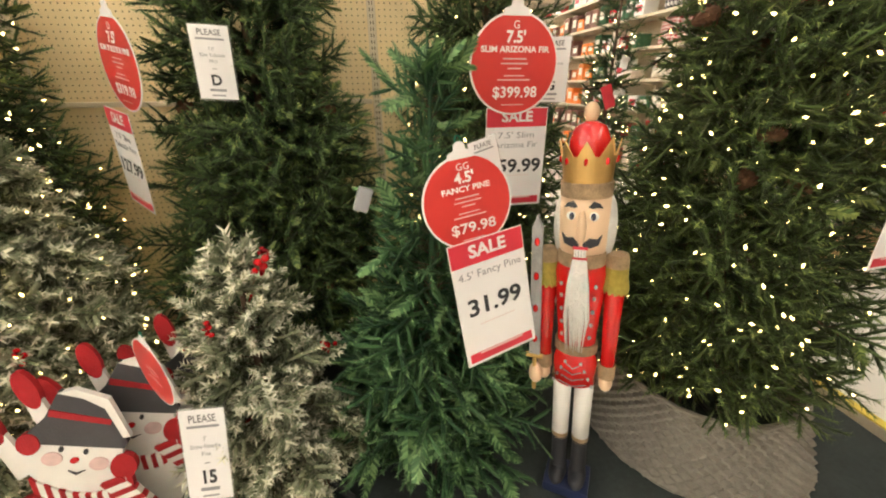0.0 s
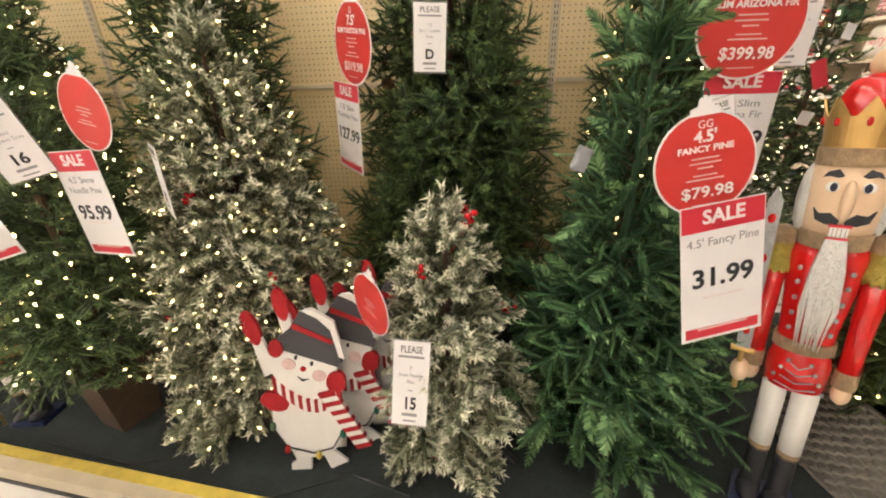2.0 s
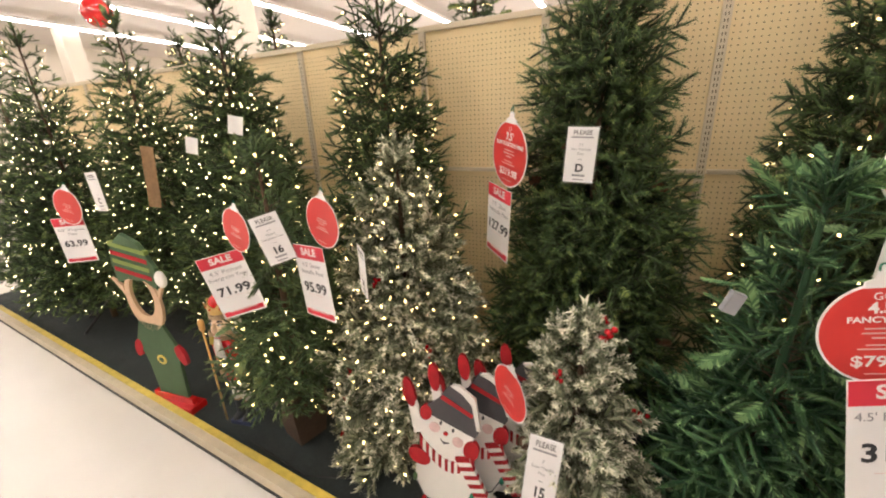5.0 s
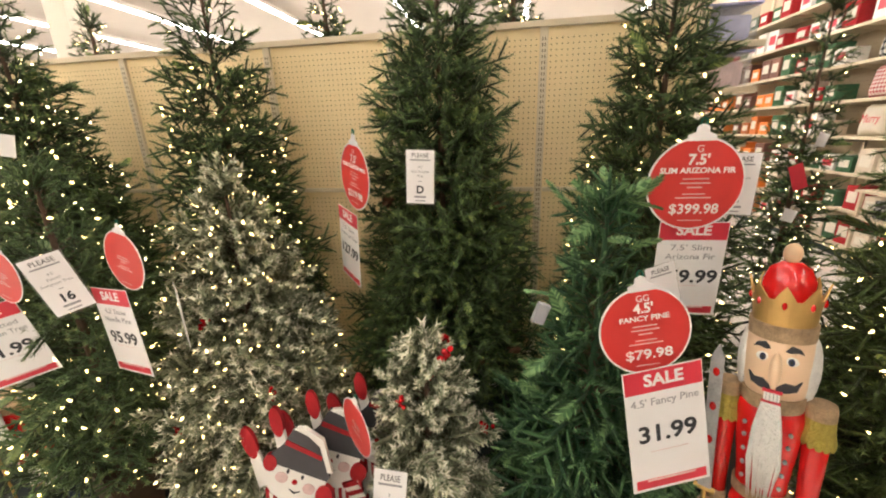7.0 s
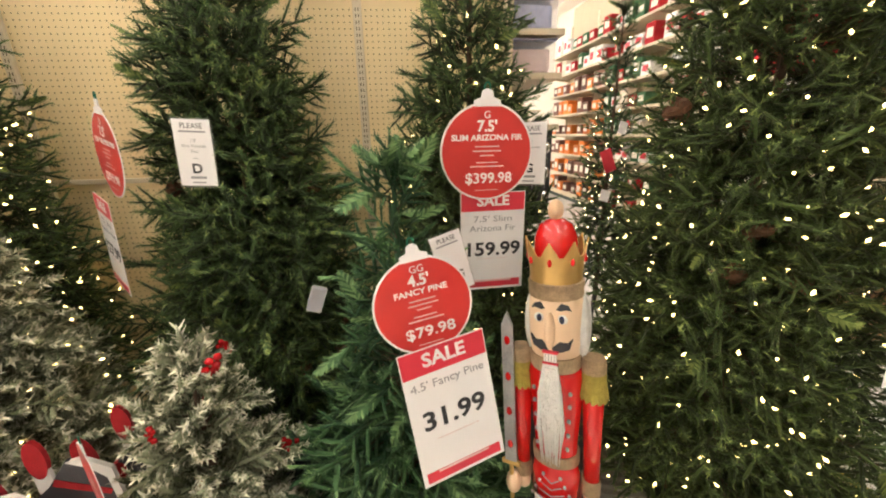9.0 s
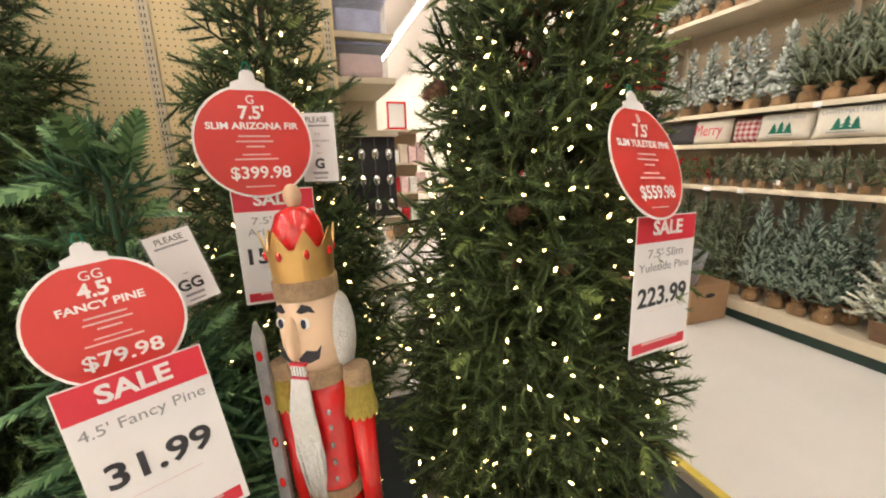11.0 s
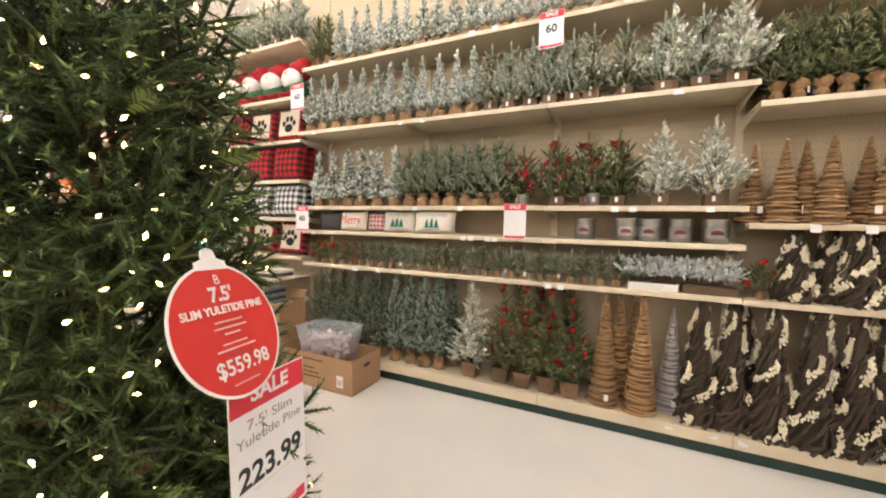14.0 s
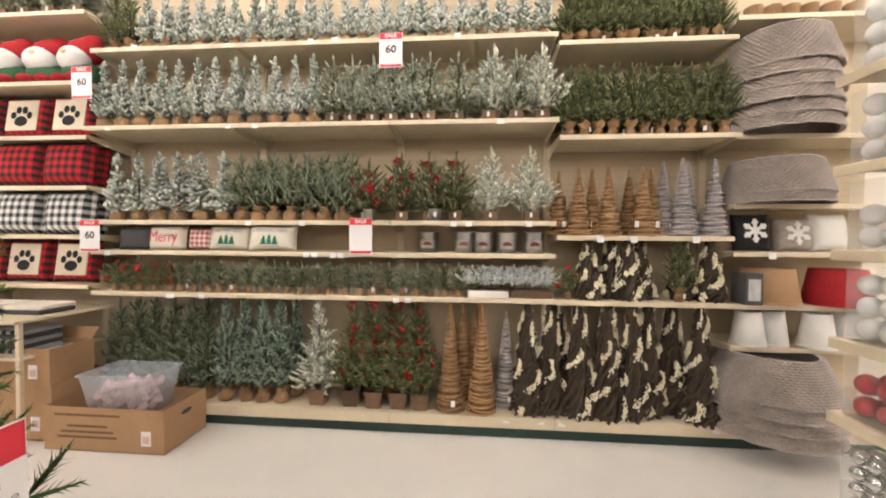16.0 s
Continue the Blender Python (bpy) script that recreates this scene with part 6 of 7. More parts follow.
def cushion(y, z, w, h, d, material, label, x=SX + 0.12, design="", tilt=-8.0):
    t = new("cushion")
    t.matrix_basis = pose(x, y, z, 0, -tilt, 0)
    part("cover", cushion_bm(w, h, d), material, t, smooth=True)
    fx = -d / 2 - 0.002
    if design == "paw":
        part("panel", box_bm(0.010, w * 0.66, h * 0.70, 0.004, (fx + 0.004, 0, h * 0.15)), M["linen"], t, "beige linen panel")
        for cy, cz, ry, rz in ((0, 0.36, 0.11, 0.095), (-0.17, 0.50, 0.045, 0.065), (-0.065, 0.62, 0.045, 0.068), (0.065, 0.62, 0.045, 0.068), (0.17, 0.50, 0.045, 0.065)):
            part("paw_print", slab_bm(oval(cy * w, cz * h, ry * w * 1.25, rz * h * 1.25, 14), 0.004), M["blackcloth"], t, at=pose(fx - 0.001, 0, 0, 0, 0, -90))
    if design == "trees":
        letters("CHRISTMAS TREES", 0.04, M["greyink"], t, fx + 0.001, 0, h * 0.76, rz=-90, width=w * 0.7)
        for k, sc in ((-1, 0.8), (0, 1.0), (1, 0.8)):
            for q in range(3):
                z0 = h * (0.22 + 0.12 * q * sc)
                part("printed_tree", slab_bm([(k * 0.045 - 0.03 * (1 - 0.25 * q), z0), (k * 0.045 + 0.03 * (1 - 0.25 * q), z0), (k * 0.045, z0 + h * 0.17)], 0.003), M["treegreen"], t, at=pose(fx, 0, 0, 0, 0, -90))
        part("print_line", box_bm(0.002, w * 0.45, 0.006, 0, (fx, 0, h * 0.13)), M["greyink"], t)
    if design == "merry":
        letters("Merry", 0.13, M["signred"], t, fx, 0, h * 0.5, rz=-90, width=w * 0.72)
    if design == "snow":
        for k in range(3):
            bm = box_bm(0.006, 0.022, 0.17, 0.0, (0, 0, -0.085))
            part("snowflake_arm", bm, M["white"], t, at=pose(fx, 0, h * 0.52, k * 60, 0, 0))
        for k in range(6):
            a = radians(60 * k)
            part("snowflake_tip", box_bm(0.008, 0.034, 0.034, 0.0, (0, 0, -0.017)), M["white"], t, at=pose(fx - 0.001, 0.06 * math.sin(a), h * 0.52 + 0.06 * math.cos(a), 45 - 60 * k, 0, 0))
    return tagged(t, label, "cushion", "cushions on the shelves")


for y in (3.36, 3.79, 4.18):
    if y < 4:
        cushion(y, 2.272, 0.42, 0.37, 0.13, M["check_r"], "red plaid cushion with a black paw print", design="paw")
    else:
        cushion(y, 2.272, 0.42, 0.38, 0.16, M["check_r"], "red and black buffalo check cushion")
    cushion(y, 1.082, 0.42, 0.37, 0.13, M["check_r"], "red plaid cushion with a black paw print", design="paw")
    for x in (0.06, 0.18):
        if y < 4:
            cushion(y, 1.872, 0.43, 0.37, 0.16, M["check_r"], "red and black buffalo check cushion", x=SX + x)
            cushion(y, 1.482, 0.43, 0.36, 0.16, M["check_w"], "black and white buffalo check cushion", x=SX + x)
        else:
            cushion(y, 1.872, 0.43, 0.35, 0.16, M["check_p"], "pink and white check cushion", x=SX + x)
            cushion(y, 1.482, 0.43, 0.36, 0.16, M["cream"], "plain cream cushion on a shelf", x=SX + x)
for y in (4.42, 4.75, 5.1):
    cushion(y, 2.15 + 0.002, 0.33, 0.34, 0.15, M["check_w"], "black and white buffalo check cushion")
    cushion(y, 1.752, 0.33, 0.34, 0.15, M["check_p"], "pink and white check cushion")
    cushion(y, 1.352, 0.33, 0.34, 0.15, M["cream"], "cream cushion with red lettering", design="merry")
cushion(2.80, 1.362, 0.30, 0.185, 0.12, M["greycloth"], "grey lettered cushion on a shelf", x=SX + 0.10)
cushion(2.52, 1.362, 0.32, 0.195, 0.12, M["cream"], "cream cushion with red merry lettering", x=SX + 0.09, design="merry")
cushion(2.27, 1.362, 0.22, 0.185, 0.10, M["check_p"], "pink striped cushion on a shelf", x=SX + 0.14)
cushion(1.99, 1.362, 0.36, 0.195, 0.12, M["cream"], "cream cushion with printed green trees", x=SX + 0.09, design="trees")
cushion(1.62, 1.362, 0.40, 0.20, 0.13, M["cream"], "cream cushion with printed green trees", x=SX + 0.06, design="trees")
cushion(-1.95, 1.392, 0.26, 0.27, 0.12, M["blackcloth"], "black cushion with a white snowflake", x=SX + 0.12, design="snow")
cushion(-2.25, 1.392, 0.26, 0.24, 0.12, M["wicker"], "grey cushion with a white snowflake", x=SX + 0.14, design="snow")
cushion(-2.48, 1.392, 0.26, 0.28, 0.14, M["white"], "plain white fluffy cushion", x=SX + 0.14)


def gnome(y, z, x=SX + 0.14):
    g = Multi()
    g.add(ball_bm(0.13, 0.13, 0.11, (0, 0, 0.10)), M["greencloth"], smooth=True)
    for sy in (-1, 1):
        g.add(ball_bm(0.06, 0.05, 0.035, (-0.12, sy * 0.06, 0.035)), M["redcloth"], smooth=True)
    g.add(ball_bm(0.095, 0.105, 0.11, (-0.062, 0.01, 0.205)), M["fur"], smooth=True)
    g.add(ball_bm(0.022, 0.022, 0.022, (-0.145, 0, 0.235)), M["skin"], smooth=True)
    g.add(ball_bm(0.115, 0.115, 0.10, (0.01, -0.02, 0.30)), M["redcloth"], smooth=True)
    g.add(ball_bm(0.06, 0.075, 0.055, (0.0, -0.075, 0.365)), M["redcloth"], smooth=True)
    g.done("gnome_plush", pose(x, y, z, 0, 0, 6 * math.sin(y * 9)) @ Matrix.Diagonal((1.0, 1.2, 1.0, 1.0)), "plush gnome with red hat and white beard", "plush toy", "gnomes")


for y in (3.29, 3.60, 3.91, 4.20):
    gnome(y, 2.70)
for y in (0.40, 0.12, -0.02, -0.20, -0.40):
    t = empty("tin_pail", SX + (0.10 if y < 0.3 else 0.16), y, 1.36)
    part("body", lathe_bm([(0, 0), (0.072, 0), (0.078, 0.15), (0.081, 0.153), (0.078, 0.157), (0.073, 0.15), (0.068, 0.01), (0, 0.01)], 22), M["tin"], t, smooth=True)
    part("picture", lathe_bm([(0.0745, 0.035), (0.0775, 0.10)], 22), M["tin"], t)
    part("motif", slab_bm([(-0.035, 0.055), (0.03, 0.055), (0.036, 0.07), (0.01, 0.085), (-0.015, 0.085), (-0.036, 0.072)], 0.004), M["pailprint"], t, "dark red printed motif", at=pose(-0.078, 0, 0, 0, 0, -90))
    tagged(t, "galvanised tin pail with a dark red motif", "pail", "tin pails")


# ---- cartons and tub on the floor ----
def carton(name, x, y, z, sx, sy, sz, label, rz=0.0, flaps=False, hole=True):
    """An open cardboard carton with wall thickness, printed lines, a label and a hand hole."""
    t = empty(name, x, y, z, rz)
    w = 0.006
    part("bottom", box_bm(sx, sy, w), M["carton"], t)
    for nm, dx, dy, ax, ay in (("side", -sx / 2 + w / 2, 0, w, sy), ("side", sx / 2 - w / 2, 0, w, sy), ("side", 0, sy / 2 - w / 2, sx - 2 * w, w)):
        part(nm, box_bm(ax, ay, sz, 0.001, (dx, dy, 0)), M["carton"], t)
    side = slab_bm([(-sx / 2 + w, 0), (sx / 2 - w, 0), (sx / 2 - w, sz), (-sx / 2 + w, sz)], w)
    part("side", side, M["carton"], t, at=pose(0, -sy / 2 + w / 2, 0))
    if hole:
        part("hand_hole", slab_bm(oval(0, sz * 0.72, 0.05, 0.018, 16), 0.001), M["ink"], t, "dark hand hole", at=pose(0, -sy / 2 - 0.001, 0))
    for k, (zz, ww) in enumerate(((0.80, 0.55), (0.55, 0.34), (0.42, 0.44), (0.30, 0.50))):
        if sy > 0.5:
            part("print_line", box_bm(0.001, sy * ww, sz * 0.05, 0, (-sx / 2 - 0.001, 0.12, sz * zz)), M["carton_print"], t)
    part("label", box_bm(0.001, 0.07, 0.10, 0, (-sx / 2 - 0.001, -sy / 2 + 0.13, sz * 0.18)), M["paper"], t, "white shipping label")
    part("label_print", box_bm(0.001, 0.05, 0.05, 0, (-sx / 2 - 0.002, -sy / 2 + 0.13, sz * 0.24)), M["pinkstuff"], t)
    if flaps:
        part("flap", box_bm(sx * 0.9, 0.004, 0.12, 0.0), M["carton"], t, at=pose(0, sy / 2, sz, 50, 0, 0))
        part("flap", box_bm(0.004, sy * 0.9, 0.10, 0.0), M["carton"], t, at=pose(sx / 2, 0, sz, 0, 40, 0))
    return tagged(t, label, "carton", "cartons")


carton("carton", 3.30, 2.54, 0.001, 0.40, 0.88, 0.30, "brown open cardboard carton on the floor by the shelf")
carton("carton", 3.36, 3.26, 0.001, 0.34, 0.46, 0.40, "brown cardboard carton on the floor", hole=False)
carton("carton", 3.34, 3.24, 0.402, 0.32, 0.42, 0.26, "brown carton with open flaps stacked on another", flaps=True, hole=False)
tub = empty("storage_tub", 3.30, 2.52, 0.20)
bm = bmesh.new()
w0, l0, w1, l1, hh = 0.13, 0.21, 0.165, 0.26, 0.30
for (a, b, z0), (c, d, z1) in (((w0, l0, 0), (w1, l1, hh)),):
    lo = [bm.verts.new((sx * a, sy * b, z0)) for sx, sy in ((-1, -1), (1, -1), (1, 1), (-1, 1))]
    hi = [bm.verts.new((sx * c, sy * d, z1)) for sx, sy in ((-1, -1), (1, -1), (1, 1), (-1, 1))]
    bm.faces.new(lo[::-1])
    for k in range(4):
        bm.faces.new((lo[k], lo[(k + 1) % 4], hi[(k + 1) % 4], hi[k]))
bmesh.ops.bevel(bm, geom=[e for e in bm.edges], offset=0.02, segments=2, affect="EDGES")
bmesh.ops.solidify(bm, geom=bm.faces[:], thickness=0.003)
part("tub_body", bm, M["plastic"], tub, "clear plastic body", smooth=True)
rim = tube_bm([(-w1, -l1, hh), (w1, -l1, hh), (w1, l1, hh), (-w1, l1, hh), (-w1, -l1, hh)], 0.007, 6)
part("rim", rim, M["plastic"], tub)
rr = random.Random(5)
v, f = [], []
for k in range(120):
    c = np.array((rr.uniform(-0.10, 0.10), rr.uniform(-0.18, 0.18), rr.uniform(0.03, 0.22)))
    b0 = len(v)
    v += [tuple(c + 0.032 * p * (1, 1, 0.5)) for p in BULB_V]
    f += [tuple(b0 + i for i in tr) for tr in BULB_F]
tagged(tri_part("contents", v, f, None, M["pinkstuff"], tub, "pale pink packed goods"), kind="stuff")
tagged(tub, "clear plastic storage tub set in the carton", "storage tub")


# ---- goods in the corner bays ----
def throw_stack(y, z, n, mats, x=SX + 0.16):
    for k in range(n):
        t = empty("folded_throw", x, y, z + 0.034 * k)
        bm = box_bm(0.26, 0.30, 0.033, 0.012)
        part("fold", bm, M[mats[k % len(mats)]], t, at=pose(0, 0, 0, 0, 0, (k * 5) % 7 - 3))
        tagged(t, "folded patterned throw in a stack on a shelf", "throw", "folded throws")


tb = empty("display_table", 3.42, 3.72, 0)
part("top_board", box_bm(0.72, 1.16, 0.022, 0.004, (0, 0, 0.86)), M["shelf"], tb)
part("lower_board", box_bm(0.66, 1.16, 0.022, 0.004, (0, 0, 0.60)), M["shelf"], tb)
for sx, sy in ((-1, -1), (1, -1), (1, 1), (-1, 1)):
    part("leg", box_bm(0.03, 0.03, 0.86, 0.004, (sx * 0.31, sy * 0.55, 0)), M["post"], tb)
tagged(tb, "low almond shelf table below the cushions", "display table")
for y in (3.36, 3.70, 4.04):
    throw_stack(y, 0.624, 5, ("check_w", "greycloth"), x=3.30)
    throw_stack(y, 0.884, 2, ("greycloth", "cream"), x=3.40)
for y in (3.5, 3.9):
    throw_stack(y, 0.162, 5, ("redcloth", "check_r"))


def lamp_cone(y, z, r0, r1, h, material, label, x=SX + 0.14):
    t = empty("tapered_collar", x, y, z)
    part("shell", lathe_bm([(r0, 0), (r0 + 0.004, 0.004), (r1 + 0.003, h), (r1 - 0.003, h), (r0 - 0.006, 0.004), (r0, 0)], 28), material, t, smooth=True)
    part("band", lathe_bm([(r0 + 0.002, 0.0), (r0 + 0.007, 0.002), (r0 + 0.005, 0.02), (r0 + 0.0, 0.02)], 28), material, t)
    tagged(t, label, "tree collar", "tapered collars")


for y, x in ((-1.93, 0.10), (-2.11, 0.14), (-2.36, 0.06), (-2.60, 0.12)):
    lamp_cone(y, 0.722, 0.105, 0.075, 0.24, M["white"], "white metal tapered tree collar on a shelf", SX + x)
lamp_cone(-2.08, 1.022, 0.19, 0.15, 0.25, M["carton"], "woven brown tapered tree collar on a shelf")
lamp_cone(-2.50, 1.022, 0.19, 0.15, 0.25, M["redcloth"], "bright red quilted tree collar on a shelf", SX + 0.08)
for k, y in enumerate((-1.90, -2.02, -2.14, -2.26, -2.40, -2.55)):
    t = empty("burlap_pot", SX + 0.08, y, 3.03)
    part("pot", lathe_bm([(0, 0), (0.05, 0), (0.058, 0.07), (0.05, 0.075), (0, 0.06)], 14), M["burlap"], t)
    tagged(t, "small burlap wrapped pot on the top shelf", "pot", "burlap pots")
bin_ = empty("packed_box", SX + 0.05, -1.88, 1.02)
part("box", box_bm(0.16, 0.11, 0.22, 0.004), M["greycloth"], bin_)
part("window", box_bm(0.001, 0.08, 0.15, 0, (-0.081, 0, 0.03)), M["silver"], bin_)
tagged(bin_, "grey packaged box with a silver front on a shelf", "box")


# ---- endcap of boxed baubles by the collars ----
ec = empty("bauble_endcap", 1.52, -1.86, 0)
part("back_panel", box_bm(1.72, 0.02, 2.6, 0, (0, -0.5, 0)), M["back"], ec)
for z in (2.07, 1.74, 1.43, 1.10, 0.82, 0.46):
    part("shelf_board", box_bm(1.72, 1.0, 0.02, 0.003, (0, 0, z - 0.02)), M["shelf"], ec)
    part("price_rail", box_bm(1.72, 0.012, 0.04, 0.004, (0, 0.506, z - 0.04)), M["shelf"], ec)
    part("end_guard", box_bm(0.006, 0.9, 0.09, 0.002, (0.857, 0, z)), M["acrylic"], ec, "clear acrylic end guard")
part("base", box_bm(1.70, 0.98, 0.14, 0.004), M["plinth"], ec)
tagged(ec, "almond shelving run holding clear boxes of baubles", "shelving", kind="structure")
for z, h, mk in ((2.07, 0.30, "pearl"), (1.74, 0.29, "pearl"), (1.43, 0.28, "pearl"), (1.10, 0.30, "pearl"), (0.82, 0.26, "redball"), (0.46, 0.33, "silverball")):
    for bx in (2.20, 1.92):
        t = empty("bauble_box", bx + 0.02, -1.50, z)
        part("case", box_bm(0.25, 0.25, h - 0.03, 0.003), M["acrylic"], t, "clear plastic case")
        n = 3 if mk != "silverball" else 4
        r = 0.12 / n
        for i in range(n):
            for j in range(n):
                for k in range(max(1, int((h - 0.05) / (2 * r)))):
                    if 0 < i < n - 1 and 0 < j < n - 1:
                        continue
                    part("bauble", ball_bm(r * 0.95, r * 0.95, r * 0.95, (0, 0, 0), 12), M[mk], t, smooth=True, at=pose(-0.12 + r + 2 * r * i, -0.12 + r + 2 * r * j, r + 0.006 + 2 * r * k))
        tagged(t, {"pearl": "clear box of pearl white baubles on a shelf", "redball": "clear box of shiny red baubles on a shelf", "silverball": "clear box of silver baubles on a shelf"}[mk], "baubles", "boxes of baubles")

# ---- sale cards on the shelf rails ----
for y, z in ((3.10, 2.66), (0.66, 2.83), (3.05, 1.47), (0.88, 1.48)):
    full = (y, z) == (0.88, 1.48)
    sale_card(pose(SX - 0.055, y, z, 0, 0, -90), [], "" if full else "60", "white and red sale card clipped to a shelf rail", w=0.17, h=0.265 if full else 0.25)
    clip = part("sign_clip", box_bm(0.05, 0.03, 0.03, 0.003), M["acrylic"], at=pose(SX - 0.03, y, z + 0.10))
    tagged(clip, "clear plastic sign clip on a shelf rail", "sign clip", "sign clips")
rr = random.Random(11)
n = 0
for z in (2.965, 2.33, 1.60, 1.36, 1.03, 0.16):
    for k in range(5 if z < 2.4 else 4):
        y = rr.uniform(-0.45, 2.95)
        t = part("shelf_label", box_bm(0.001, 0.045, 0.034, 0), M["paper"], at=pose(SX - 0.052 if z == 2.33 else (SX - 0.019), y, z - 0.042, 0, 6, rr.uniform(-4, 4) ))
        tagged(t, "small white paper price label on a rail", "price label", "shelf price labels")
for y, z in ((-0.85, 1.497), (-1.08, 1.497), (-1.5, 1.497), (-0.6, 0.16), (-1.66, 0.16), (-2.0, 1.39)):
    t = part("shelf_label", box_bm(0.001, 0.05, 0.045, 0), M["paper"], at=pose(SX - 0.020, y, z - 0.05, 0, 6, 3))
    tagged(t, "small white paper price label on a rail", "price label", "shelf price labels")

# ---- boxed goods further along the wall ----
rr = random.Random(3)
kinds = []
for c in ("orange", "darkbox", "redcloth", "linen", "greencloth", "white"):
    for h in (0.18, 0.27):
        t = empty("goods_box", 0, 0, -50)
        part("box", box_bm(0.22, 0.2, h, 0.006), M[c], t)
        part("front_print", box_bm(0.002, 0.13, h * 0.45, 0, (-0.111, 0, h * 0.3)), M["cream" if c != "white" else "signred"], t)
        tagged(t, "coloured retail box standing on a shelf", "box", "boxed goods")
        kinds.append(t)
for b in range(2, 6):
    for i, z in enumerate((2.95, 2.55, 2.15, 1.75, 1.35, 0.95, 0.55, 0.16)):
        if b == 2 and z in (2.15, 1.75, 1.35):
            continue
        y = Y0 + SEC * (b - 1) + 0.12
        while y < Y0 + SEC * b - 0.08:
            pool = kinds[0:4] if (b >= 4 and z < 2.2) else kinds[4:]
            copy_thing(rr.choice(pool), pose(SX + 0.12 + rr.uniform(-0.02, 0.02), y, z, 0, 0, rr.uniform(-4, 4)))
            y += rr.uniform(0.21, 0.30)
for m in kinds:
    for o in (*m.children_recursive, m):
        bpy.data.objects.remove(o)

# ---- side shelves at the end of the pegboard ----
sd = empty("end_shelving", 0.84, 2.40, 0)
part("back_panel", box_bm(0.02, 0.62, 2.3, 0, (-0.17, 0, 0)), M["back"], sd)
part("side_panel", box_bm(0.30, 0.02, 2.3, 0.003, (0.0, 0.30, 0)), M["post"], sd)
for z in (1.90, 1.70, 1.45, 1.0, 0.6, 0.15):
    part("shelf_board", box_bm(0.32, 0.60, 0.03, 0.004, (0, -0.005, z - 0.03)), M["shelf"], sd)
tagged(sd, "almond end shelving behind the pegboard", "shelving", kind="structure")
for z, c in ((1.90, "lilac"), (1.70, "pinkstuff")):
    t = empty("plastic_bin", 0.84, 2.28, z)
    part("bin_body", box_bm(0.26, 0.32, 0.15, 0.012), M["plastic"], t, "clear plastic body")
    part("contents", box_bm(0.22, 0.28, 0.11, 0.02, (0, 0, 0.008)), M[c], t, "pastel coloured contents")
    part("lid", box_bm(0.27, 0.33, 0.012, 0.004, (0, 0, 0.151)), M["lilac"], t)
    tagged(t, "clear plastic bin with pastel contents on a shelf", "plastic bin", "plastic bins")
dark = part("dark_panel", box_bm(0.30, 0.012, 0.42, 0.002, (0, 0, 0)), M["greycloth"], at=pose(0.84, 2.16, 1.0))
tagged(dark, "dark display panel below the end shelves", "display panel", kind="structure")
for k in range(4):
    for z in (1.33, 1.20, 1.07):
        t = empty("hanging_bauble", 0.735 + 0.07 * k, 2.115, z)
        part("ball", ball_bm(0.022, 0.022, 0.031), M["silverball"], t, smooth=True)
        part("cord", tube_bm([(0, 0, 0.04), (0, 0, 0.105)], 0.002, 5), M["greyink"], t)
        tagged(t, "silvery white bauble hanging below a shelf", "bauble", "hanging baubles")

# far aisle end with a red framed picture
far = empty("aisle_end_shelving", 2.0, 6.3, 0)
part("side_panel", box_bm(0.03, 0.6, 1.75, 0.004, (-0.30, 0, 0)), M["carton"], far, "brown side panel")
part("back_panel", box_bm(0.60, 0.03, 1.75, 0.004, (0, 0.30, 0)), M["back"], far)
for z in (0.3, 0.75, 1.2, 1.70):
    part("shelf_board", box_bm(0.60, 0.58, 0.03, 0.004, (0, 0, z)), M["shelf"], far)
tagged(far, "almond shelving at the end of a far aisle", "shelving", kind="structure")
pic = empty("framed_picture", 1.86, 6.05, 1.733)
for dx, dz, w, h in ((0, 0, 0.30, 0.03), (0, 0.37, 0.30, 0.03), (-0.135, 0.03, 0.03, 0.34), (0.135, 0.03, 0.03, 0.34)):
    part("frame_bar", box_bm(w, 0.03, h, 0.003, (dx, 0, dz)), M["red"], pic, "red frame")
part("picture", box_bm(0.24, 0.01, 0.34, 0, (0, 0.004, 0.03)), M["white"], pic, "pale picture")
tagged(pic, "pale picture in a red frame on a shelf", "picture frame")
rr = random.Random(8)
for z in (0.33, 0.78, 1.23):
    for k in range(4):
        t = empty("goods_box", 1.80 + 0.14 * k, 6.10, z)
        part("box", box_bm(0.12, 0.16, rr.uniform(0.18, 0.32), 0.01), M[rr.choice(("redcloth", "white", "linen", "pinkstuff"))], t)
        tagged(t, "small red or pale packaged gift on a shelf", "box", "boxed gifts")

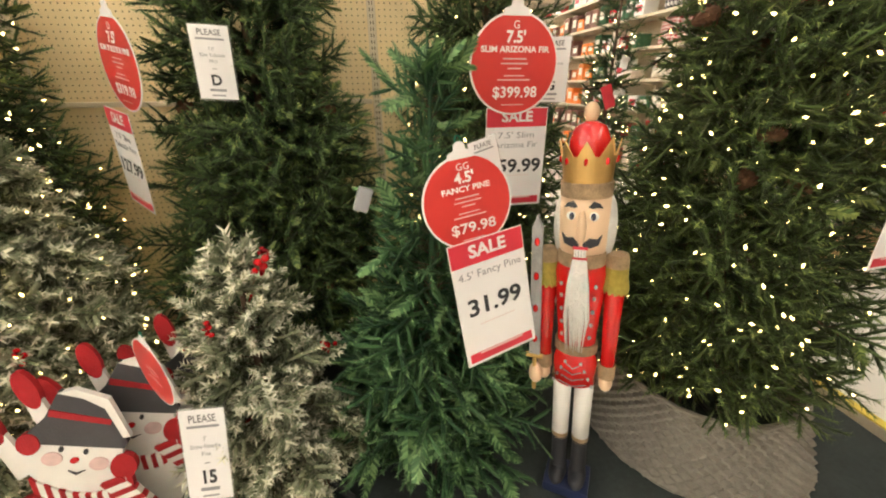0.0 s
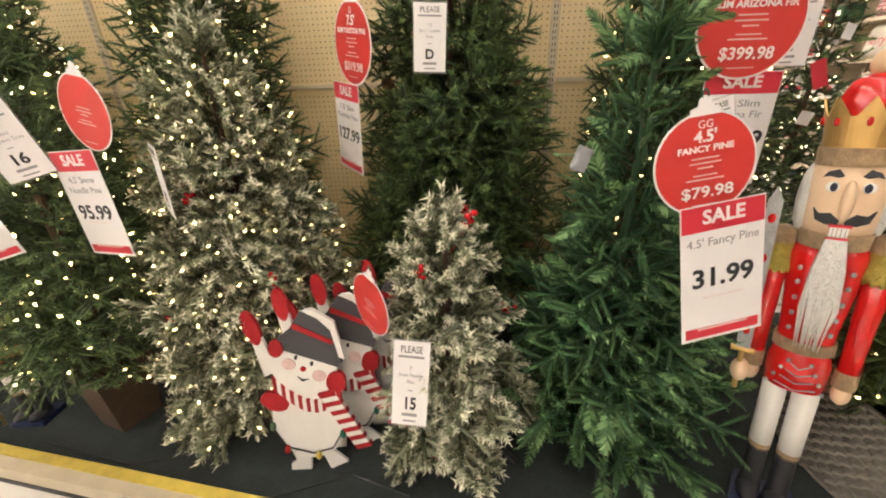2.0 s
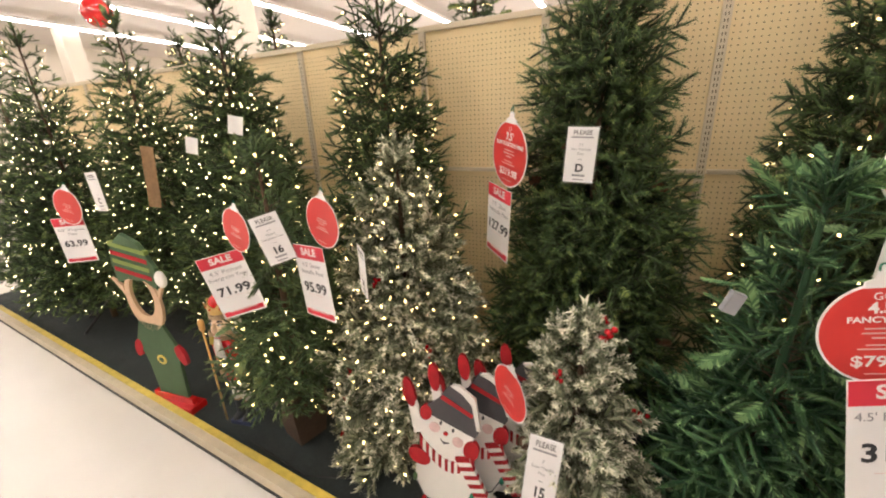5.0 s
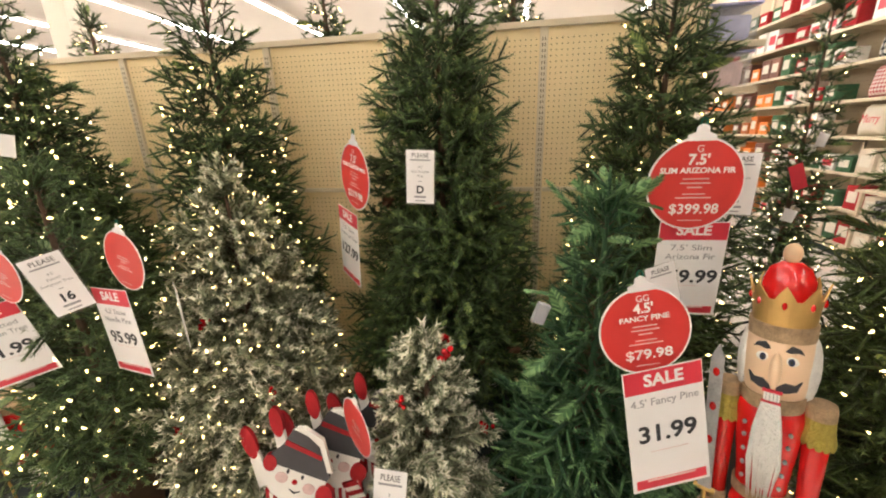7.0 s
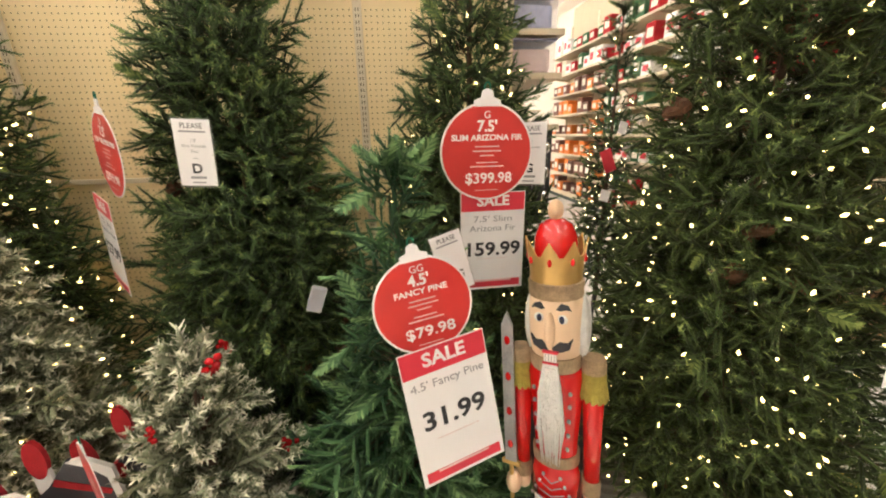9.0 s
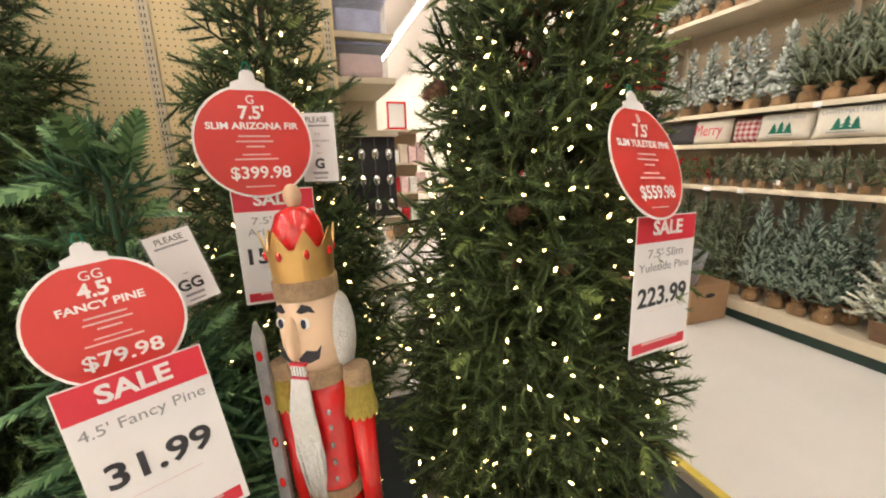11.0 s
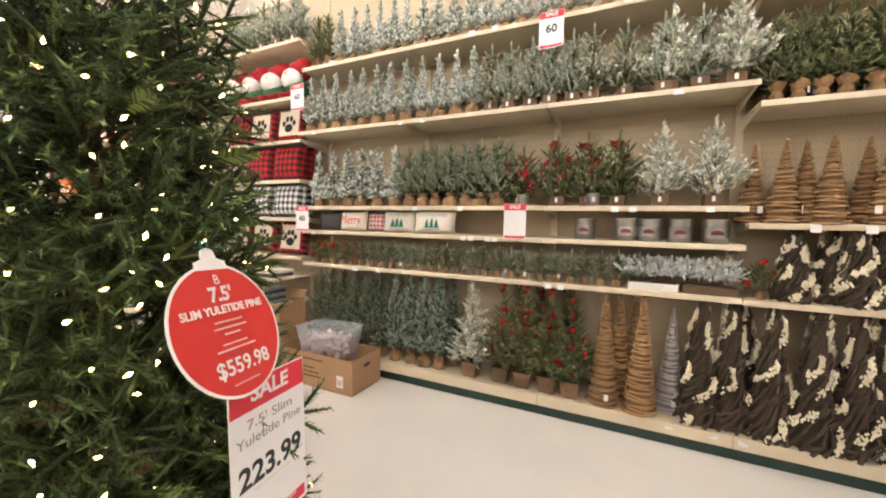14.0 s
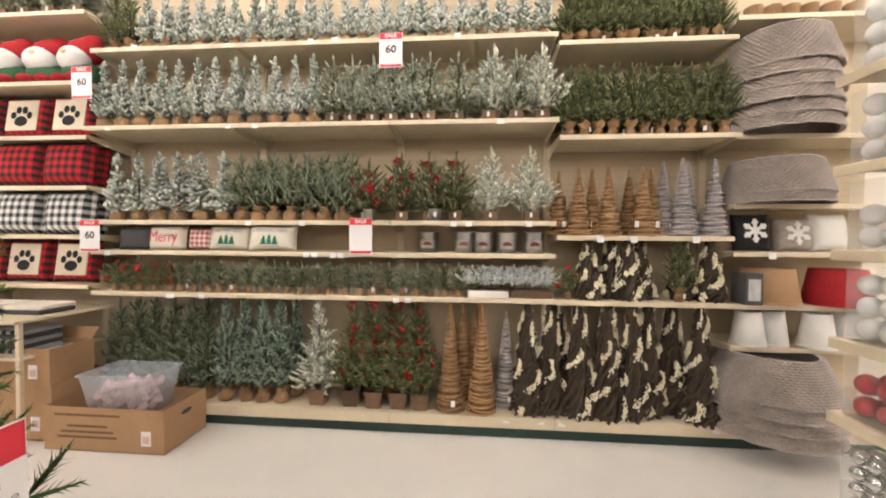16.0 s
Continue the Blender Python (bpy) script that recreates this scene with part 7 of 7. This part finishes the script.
# hanging red ornament and small tags on far trees
orn = empty("hanging_ornament", -6.5, 3.0, 2.98)
part("ball", ball_bm(0.17, 0.17, 0.17, (0, 0, 0)), M["red"], orn, smooth=True)
part("cap", lathe_bm([(0, 0.16), (0.04, 0.16), (0.04, 0.2), (0, 0.2)], 12), M["gold"], orn)
part("cord", tube_bm([(0, 0, 0.2), (0, 0, 1.46)], 0.006, 5), M["greyink"], orn)
tagged(orn, "large red ball ornament hanging from the ceiling", "ornament")
for x, y, z, rz in ((1.60, 2.52, 1.39, 10), (1.52, 2.52, 0.95, -30), (-1.85, 0.98, 1.50, 30), (-2.2, 1.0, 1.42, 20)):
    t = part("small_tag", box_bm(0.06, 0.001, 0.075, 0), M["paper"], at=pose(x, y, z, 0, 12, rz))
    tagged(t, "small pale hang tag on a tree branch", "tag", "small hang tags")
t = part("small_tag", box_bm(0.075, 0.0015, 0.15, 0), M["signred"], at=pose(1.545, 2.50, 1.15, 0, -22, 0))
tagged(t, "small red hang tag on a slim tree", "tag", "small hang tags")
t = part("small_tag", box_bm(0.07, 0.004, 0.32, 0), M["burlap"], at=pose(-2.62, 1.0, 1.14, 0, 8, 20))
tagged(t, "long brown burlap ribbon hanging on a tree", "ribbon")
plug = part("power_connector", box_bm(0.035, 0.022, 0.06, 0.004), M["greyink"], at=pose(-0.06, 0.90, 1.02, 0, 20, 10))
tagged(plug, "small grey plug connector hanging in the pine", "connector")
# power cords on the platform
for pts in (((-0.95, 0.64, 0.036), (-0.7, 0.75, 0.036), (-0.5, 0.70, 0.036), (-0.45, 0.93, 0.036)), ((-1.9, 0.75, 0.036), (-1.5, 0.70, 0.036), (-1.2, 0.80, 0.036), (-1.16, 1.1, 0.036))):
    t = part("floor_cable", tube_bm(pts, 0.004, 6), M["black"])
    tagged(t, "black power cable lying on the dark platform", "cable", "floor cables")

# the shelf wall and all on it stand a little farther out
for ob in bpy.data.objects:
    if ob.parent is None and 3.05 < ob.location.x < 4.6 and ob.type in {"MESH", "EMPTY"} and not ob.name.startswith(("wall", "floor", "ceiling", "strip")):
        ob.location.x += 0.085
        ob.location.y -= 0.05
